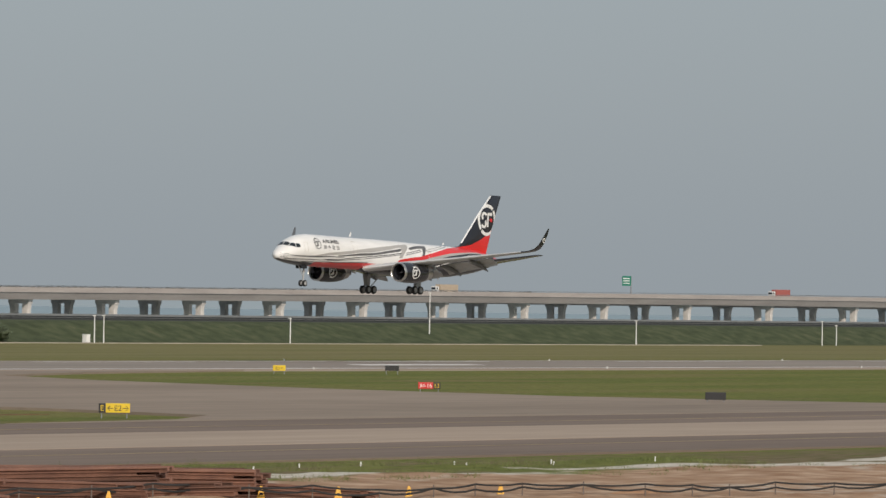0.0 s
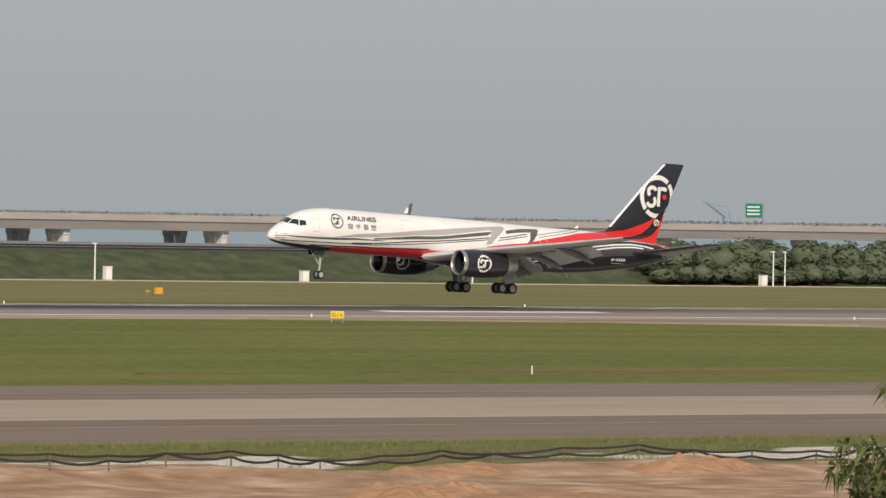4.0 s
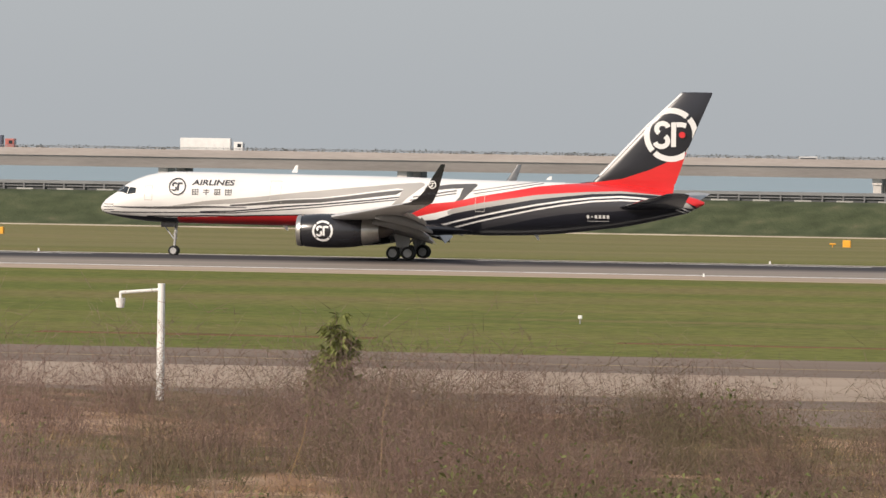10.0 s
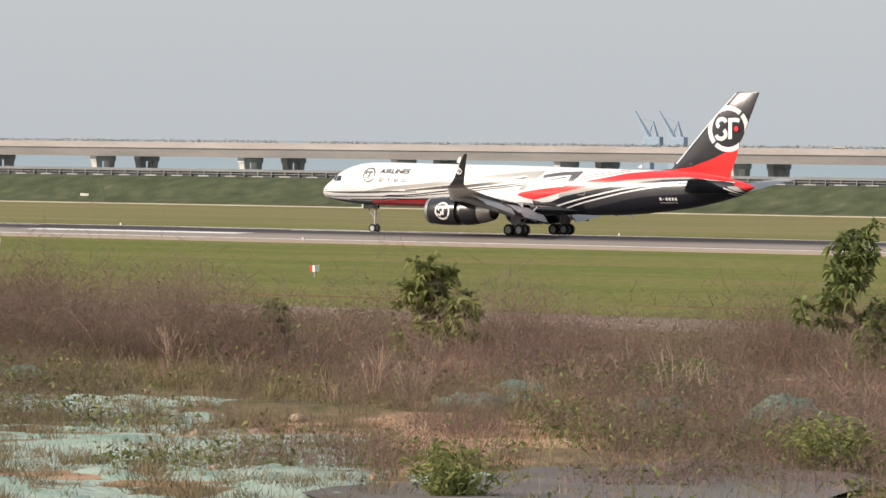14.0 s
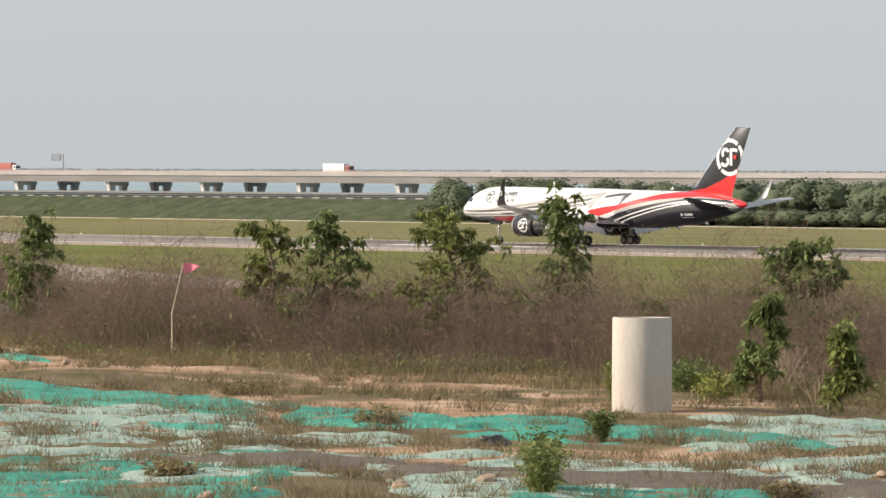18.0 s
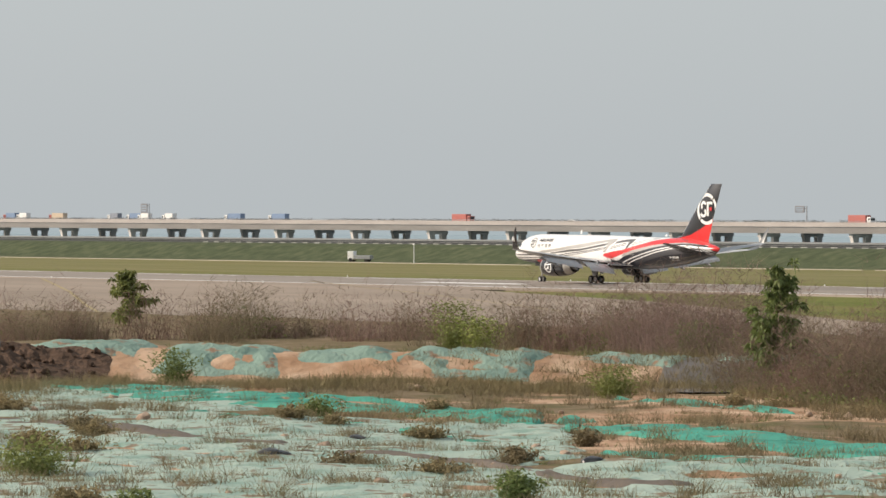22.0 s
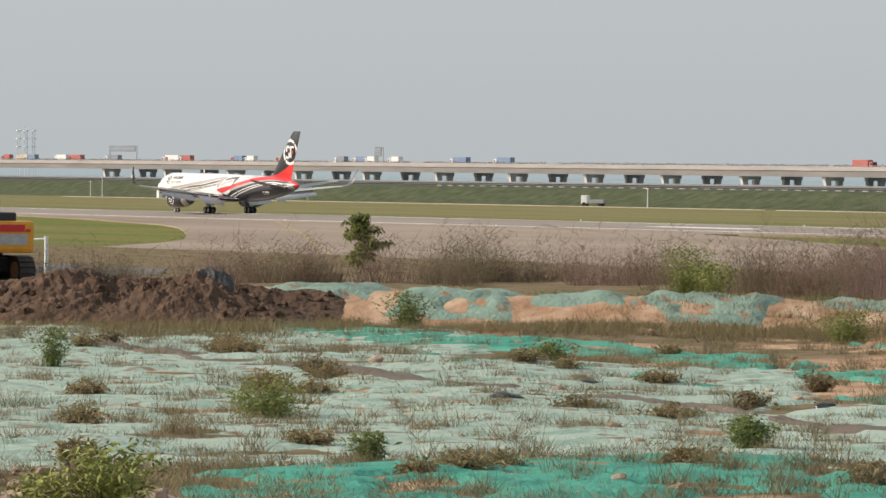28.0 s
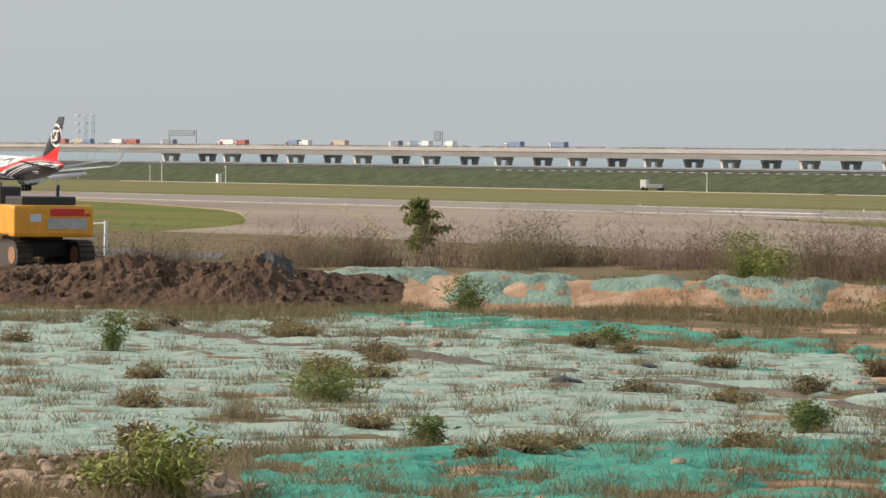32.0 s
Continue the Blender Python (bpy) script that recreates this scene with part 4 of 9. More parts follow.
for k in range(5):
    part("band", rods(((0, 0, k), (0, 0, k + 1.0), 0.09), seg=8), SIGN_R if k % 2 == 0 else POLE_W, pst)

# grey sheet-metal hall with a white concrete frame house before it
SHEET = surf("grey_sheet_cladding", (0.24, 0.245, 0.24), 0.6, amount=0.2, scale=0.3, fine=3, stretch=(3, 3, 0.4))
SHEET_B = surf("blue_grey_cladding", (0.17, 0.235, 0.27), 0.6, amount=0.2, scale=0.3, fine=3, stretch=(3, 3, 0.4))
FRAME = surf("cream_concrete_frame", (0.66, 0.60, 0.53), 0.85, amount=0.2, scale=0.5, fine=4)
RUST_R = surf("dark_red_door_paint", (0.30, 0.06, 0.05), 0.7, amount=0.3)
hall = thing("metal_hall", "grey sheet-metal hall with a blue-grey end wall", "building", m=pose(0, 0, 0))
part("front_cladding", boxes((-308.8, -281.0, 642, 642.3, -1.2, 10.9)), SHEET, hall)
part("end_cladding", boxes((-281.0, -280.7, 642, 654.5, -1.2, 10.9)), SHEET_B, hall)
part("roof", boxes((-308.8, -281.0, 642.3, 654.5, 10.5, 10.8)), SHEET, hall)
part("rear_cladding", boxes((-308.8, -281.0, 654.5, 654.8, -1.2, 10.5)), SHEET, hall)
part("downpipe", boxes((-301.3, -301.0, 641.85, 642, -1.2, 10.9)), FENCE, hall)
house = thing("frame_house", "cream concrete frame building with open bays and red doors", "building", m=pose(0, 0, 0))
for k in range(10):
    x = -306.6 + k * 2.66
    part("column", boxes((x - 0.28, x + 0.28, 633, 633.5, -1.2, 6.4), bevel=0.03), FRAME, house)
    part("rear_column", boxes((x - 0.28, x + 0.28, 639.5, 640, -1.2, 6.4)), FRAME, house)
for z in (2.55, 6.2):
    part("beam", boxes((-307.1, -282.2, 632.9, 640.2, z, z + 0.45), bevel=0.03), FRAME, house)
for k in range(9):
    x = -305.27 + k * 2.66
    part("bay_back", boxes((x - 1.0, x + 1.0, 636.4, 636.6, 3.0, 6.2)), PANE, house)
    part("sill_wall", boxes((x - 1.05, x + 1.05, 633.05, 633.35, 3.0, 4.1)), FRAME, house)
    if k in (2, 6, 7):
        part("red_door", boxes((x - 0.8, x + 0.5, 636.1, 636.3, 3.0, 6.0)), RUST_R, house)
part("side_block", boxes((-282.0, -271.5, 634, 640, -1.2, 2.9), bevel=0.05), FRAME, house)
part("balcony_rail", boxes((-282.0, -271.0, 633.6, 633.75, 3.6, 3.75)), FRAME, house)
for k in range(3):
    part("arch_opening", boxes((-281.0 + k * 3.2, -278.9 + k * 3.2, 633.9, 634.02, -1.2, 1.9), bevel=0.0), PANE, house)


# boundary walls of precast panels
def panel_wall(x0, x1, y, z0, z1, mat, label):
    top = thing("panel_wall", label, "wall", m=pose(0, 0, 0))
    x = x0
    while x < x1:
        part("panel", boxes((x + 0.05, min(x1, x + 3.6) - 0.05, y, y + 0.12, z0, z1)), mat, top)
        part("post", boxes((x - 0.08, x + 0.08, y - 0.04, y + 0.16, z0, z1 + 0.04)), mat, top)
        x += 3.6


PANEL = surf("grey_precast_panel", (0.27, 0.265, 0.25), 0.85, amount=0.25, scale=0.4, fine=3, per_object=0.12)
PANEL_B = surf("blue_steel_hoarding", (0.16, 0.20, 0.23), 0.6, amount=0.25, scale=0.4, fine=3, per_object=0.15)
panel_wall(-268, -222, 662, 1.3, 3.5, PANEL, "grey precast panel wall on the dike")
panel_wall(-262, -238, 643, -1.3, 1.3, PANEL, "grey precast panel wall at the dike's foot")
panel_wall(-238, -205, 643.5, -1.3, 1.2, PANEL_B, "blue-grey steel hoarding at the dike's foot")
panel_wall(-352, -310, 662, 1.2, 3.4, PANEL, "grey precast panel wall on the dike")
panel_wall(-346, -310, 643, -1.3, 1.0, PANEL, "grey precast panel wall at the dike's foot")
# parked service truck on the far grass
svc = thing("service_truck", "small grey-white service truck parked on the far grass", "truck", m=pose(-985, 616, -0.6, 0, 0, 35))
part("cab", boxes((-2.6, -1.2, -0.9, 0.9, 0.5, 2.3), bevel=0.12), POLE_W, svc)
part("bed", boxes((-1.1, 2.6, -1.0, 1.0, 0.6, 1.4), bevel=0.05), BRONZE, svc)
for x in (-1.9, 1.7):
    for y in (-0.85, 0.85):
        part("wheel", rods(((x, y - 0.12, 0.42), (x, y + 0.12, 0.42), 0.42), seg=14), RUBBER, svc)

# ---- cranes, towers and gantries beyond the bridge ----
FAR = surf("far_blue_grey_steel", (0.25, 0.32, 0.39), 0.8, amount=0.1)
# tower steel with the distance haze put into its base colour
FAR_T = surf("haze_paled_steel", (0.62, 0.63, 0.63), 0.8, amount=0.1)
BOARD_G = surf("weathered_dark_sign_back", (0.17, 0.175, 0.19), 0.7, amount=0.2, scale=0.6)
GREEN_S = surf("road_sign_green", (0.02, 0.20, 0.13), 0.5, amount=0.1)


def harbour_crane(x, y, h, lean):
    top = thing("harbour_crane", "blue-grey harbour crane in the distance", "crane", "harbour cranes", m=pose(x, y, -3))
    f = min(1.0, max(0.2, (h - 12) / 20))
    part("base", boxes((-2.2 * f, 2.2 * f, -2, 2, 0, 13), bevel=0.3), FAR, top)
    part("cab", boxes((-3.0 * f, 8.5 * f, -2, 2, 12, 12 + 5.5 * f), bevel=0.8 * f), FAR, top)
    part("jib", rods(((0, 0, 16), (lean, 0, h), 0.4 + 1.7 * f, 0.8 * f), seg=6), FAR, top)
    part("mast", rods(((5.5 * f, 0, 11 + 5 * f), (2.5 * f, 0, 16 + (h - 16) * 0.62), 1.7 * f, 0.7 * f), ((-1.2 * f, 0, 11 + 5 * f), (2.5 * f, 0, 16 + (h - 16) * 0.62), 0.45 * f), seg=6), FAR, top)
    part("stay", rods(((2.5 * f, 0, 16 + (h - 16) * 0.62), (lean * 0.8, 0, 16 + (h - 16) * 0.8), 0.3), seg=5), FAR, top)


for x, h, lean in ((-1265, 35, -9), (-1510, 30, -9), (-1525, 30, -9), (-1310, 27, -9)):
    harbour_crane(x, 2400, h, lean)
harbour_crane(1903, 2400, 25, -17)
harbour_crane(-46, 2400, 19, -2)
for x, y, h in ((-3686, 1796, 21), (-3683.5, 1801, 21), (-3681, 1806, 20)):
    top = thing("power_tower", "grey steel tower beyond the viaduct, its colour paled for haze", "tower", "distant towers", m=pose(x, y, -3))
    part("leg", rods(((-0.9, -0.6, 0), (-0.9, -0.6, h + 16), 0.22), seg=5), FAR_T, top)
    part("leg", rods(((0.9, 0.6, 0), (0.9, 0.6, h + 16), 0.22), seg=5), FAR_T, top)
    part("lacing", rods(*[((-0.9, -0.6, z), (0.9, 0.6, z + 1.6), 0.1) for z in range(4, h + 14, 2)], seg=4), FAR_T, top)
    for z in (22, 28, 34):
        part("platform", boxes((-1.7, 1.7, -1.7, 1.7, z, z + 0.5)), FAR_T, top)


def gantry(x, w, h, board, label, mat):
    top = thing("road_gantry", label, "road sign", "signs over the viaduct", m=pose(x, 1262, 7.0 + DECK_LIFT * step(900, 2000, x) + 0.7 * step(1500, 2600, -x)))
    part("post", rods(((w / 2, 0, 0), (w / 2, 0, h), 0.3, 0.25)), BRONZE, top)
    if w > 8:
        part("post", rods(((-w / 2, 0, 0), (-w / 2, 0, h), 0.3, 0.25)), BRONZE, top)
    part("beam", boxes((-w / 2, w / 2, -0.2, 0.2, h - 1.2, h - 0.8)), BRONZE, top)
    part("board", boxes((-w / 2, w / 2 - 0.8, -0.5, -0.3, h - board, h), bevel=0.05), mat, top)
    for k in range(3):
        part("lettering_bar", boxes((-w / 2 + 0.5, w / 2 - 1.8, -0.53, -0.5, h - board * (0.3 + 0.25 * k), h - board * (0.2 + 0.25 * k))), POLE_W if mat is GREEN_S else FAR, top)


gantry(-478, 6.0, 8.0, 2.6, "green road sign on a single post over the viaduct", GREEN_S)
gantry(1011, 7.0, 7.6, 4.2, "green road sign on a single post over the viaduct", GREEN_S)
gantry(1851, 7.0, 8.6, 4.0, "green road sign on a single post over the viaduct", GREEN_S)
gantry(-1696, 7.0, 7.6, 2.6, "grey road sign on a single post over the viaduct", BOARD_G)
gantry(-2207, 7.0, 8.6, 4.5, "grey road sign on a single post over the viaduct", BOARD_G)
gantry(-2469, 30.0, 8.8, 3.0, "broad grey sign gantry over the viaduct", BOARD_G)

# hedge along the median of the viaduct
rng = np.random.default_rng(77)
n = 60000
hx = np.round(rng.uniform(-2900, 1800, n) / 2.4) * 2.4 + rng.normal(0, 0.62, n)
keep = np.array([noise.noise((float(x) * 0.05, 0, 2)) > -0.4 for x in hx])
hx = hx[keep]
cs = np.stack([hx, 1272.5 + rng.uniform(-0.6, 0.6, len(hx)), 7.95 + rng.uniform(0, 1.0, len(hx)) + 0.7 * np.clip((-hx - 1500) / 1100, 0, 1) + 3.0 * np.clip((hx - 900) / 1100, 0, 1)], 1)
w = rng.normal(size=cs.shape)
w /= np.linalg.norm(w, axis=1, keepdims=True)
v, f = leaf_cards(cs, w, 0.5, 0.16, rng)
tagged(raw("median_hedge", v, f, surf("dusty_hedge_leaves", (0.07, 0.076, 0.056), 0.9, per_island=0.15, amount=0.3, spec=0.2)), "clipped dark hedge along the median of the viaduct", "hedge", kind="stuff")
part("median_trough", boxes((-3300, 3300, 1271.2, 1273.8, 6.2, 8.0)), CONCRETE)
tagged(bpy.data.objects["median_trough"], "concrete planting trough between the two decks", "planter")

# fishing boat
boat = thing("fishing_boat", "small dark fishing boat on the calm sea", "boat", m=pose(165, 1010, -3.5))
bm = bmesh.new()
loft(bm, [[(x, -wd, 1.0 + up), (x, wd, 1.0 + up), (x, wd * 0.5, -0.3), (x, -wd * 0.5, -0.3)] for x, wd, up in ((-3.0, 0.7, 0.2), (-1, 1.0, 0), (1.5, 0.9, 0.1), (3.2, 0.1, 0.7))])
part("hull", bm, FENCE, boat)
part("cabin", boxes((-2.4, -0.6, -0.6, 0.6, 1.0, 2.1), bevel=0.08), BRONZE, boat)
# ---- the airliner: x aft from the main wheels, y to its right, z up ----
MAIN = 24.0          # main wheels, metres aft of the nose
FUSE = ((0.0, 3.72, 3.54, 0.08), (0.14, 3.95, 3.37, 0.36), (0.4, 4.27, 3.22, 0.7), (0.64, 4.47, 3.14, 0.9), (1.07, 4.75, 3.02, 1.15), (1.36, 4.92, 2.96, 1.29), (1.7, 5.23, 2.9, 1.41),
        (2.13, 5.53, 2.82, 1.53), (2.77, 5.85, 2.73, 1.66), (3.62, 6.16, 2.64, 1.77), (4.5, 6.35, 2.58, 1.83), (5.75, 6.47, 2.54, 1.87), (8, 6.47, 2.5, 1.88), (12.5, 6.4, 2.45, 1.88),
        (16, 6.36, 2.4, 1.88), (20, 6.33, 2.3, 1.88), (24, 6.26, 2.12, 1.88), (28, 6.14, 1.95, 1.88), (30, 6.1, 1.88, 1.88), (33, 6.05, 1.93, 1.86), (34.8, 6.01, 2.03, 1.84), (36.2, 6.0, 2.14, 1.8),
        (38.3, 5.95, 2.39, 1.7), (40.4, 5.85, 2.65, 1.52), (42.5, 5.62, 3.06, 1.25), (44.2, 5.3, 3.48, 0.94), (45.3, 5.06, 3.76, 0.65), (46.1, 4.86, 4.18, 0.4), (46.6, 4.64, 4.44, 0.12))


def fuse_at(a):
    top, bot, half = lerp_table(FUSE, a)
    return (top + bot) / 2, (top - bot) / 2, half


def skin_y(a, z, extra=0.0):
    """Half width of the fuselage skin at a height."""
    c, h, w = fuse_at(a)
    k = min(0.999, abs(z - c) / h)
    return w * math.sqrt(1 - k * k) + extra


def curve_node(nt, pts, source):
    """A height by distance aft, as a curve: rows of (metres aft, metres up)."""
    n = nt.nodes.new("ShaderNodeFloatCurve")
    c = n.mapping.curves[0]
    n.mapping.use_clip = False
    pts = sorted(pts)
    c.points[0].location = (pts[0][0] / 48, pts[0][1] / 16)
    c.points[1].location = (pts[-1][0] / 48, pts[-1][1] / 16)
    for a, z in pts[1:-1]:
        c.points.new(a / 48, z / 16)
    for p in c.points:
        p.handle_type = "VECTOR"
    n.mapping.update()
    nt.links.new(source, n.inputs["Value"])
    return n.outputs[0]


def livery_material():
    m, nt, b = nodes_of("freighter_livery_paint")
    N, L = nt.nodes, nt.links
    co = N.new("ShaderNodeTexCoord")
    sep = N.new("ShaderNodeSeparateXYZ")
    L.new(co.outputs["Object"], sep.inputs[0])

    def math_node(op, x, y):
        n = N.new("ShaderNodeMath")
        n.operation = op
        for k, v in enumerate((x, y)):
            if isinstance(v, (int, float)):
                n.inputs[k].default_value = v
            else:
                L.new(v, n.inputs[k])
        return n.outputs[0]
    aft = math_node("DIVIDE", math_node("ADD", sep.outputs["X"], MAIN), 48.0)
    up = math_node("DIVIDE", sep.outputs["Z"], 16.0)
    out = N.new("ShaderNodeRGB")
    out.outputs[0].default_value = (0.80, 0.79, 0.77, 1)
    colour = out.outputs[0]
    black, grey, dark, slate, red, white = (0.016, 0.017, 0.024), (0.40, 0.385, 0.365), (0.10, 0.097, 0.097), (0.055, 0.055, 0.062), (0.68, 0.03, 0.032), (0.8, 0.79, 0.77)
    for col, upper, lower in LIVERY(black, grey, dark, slate, red, white):
        fac = math_node("LESS_THAN", up, curve_node(nt, upper, aft))
        if lower:
            fac = math_node("MULTIPLY", fac, math_node("GREATER_THAN", up, curve_node(nt, lower, aft)))
        lo, hi = max(upper[0][0], lower[0][0] if lower else 0), min(upper[-1][0], lower[-1][0] if lower else 48)
        fac = math_node("MULTIPLY", fac, math_node("GREATER_THAN", aft, lo / 48))
        fac = math_node("MULTIPLY", fac, math_node("LESS_THAN", aft, hi / 48))
        mx = N.new("ShaderNodeMix")
        mx.data_type = "RGBA"
        L.new(fac, mx.inputs["Factor"])
        L.new(colour, mx.inputs["A"])
        mx.inputs["B"].default_value = rgba(col)
        colour = mx.outputs["Result"]
    grime = N.new("ShaderNodeTexNoise")
    grime.inputs["Scale"].default_value, grime.inputs["Detail"].default_value = 0.8, 5
    mp = N.new("ShaderNodeMapping")
    mp.inputs["Scale"].default_value = (0.5, 1, 1.6)
    L.new(co.outputs["Object"], mp.inputs[0])
    L.new(mp.outputs[0], grime.inputs["Vector"])
    r = N.new("ShaderNodeMapRange")
    r.inputs["From Min"].default_value, r.inputs["From Max"].default_value = 0.35, 0.75
    r.inputs["To Min"].default_value, r.inputs["To Max"].default_value = 1.03, 0.9
    L.new(grime.outputs["Fac"], r.inputs["Value"])
    hsv = N.new("ShaderNodeHueSaturation")
    L.new(r.outputs[0], hsv.inputs["Value"])
    L.new(colour, hsv.inputs["Color"])
    L.new(hsv.outputs[0], b.inputs["Base Color"])
    b.inputs["Roughness"].default_value, b.inputs["Coat Weight"].default_value = 0.3, 0.3
    return m


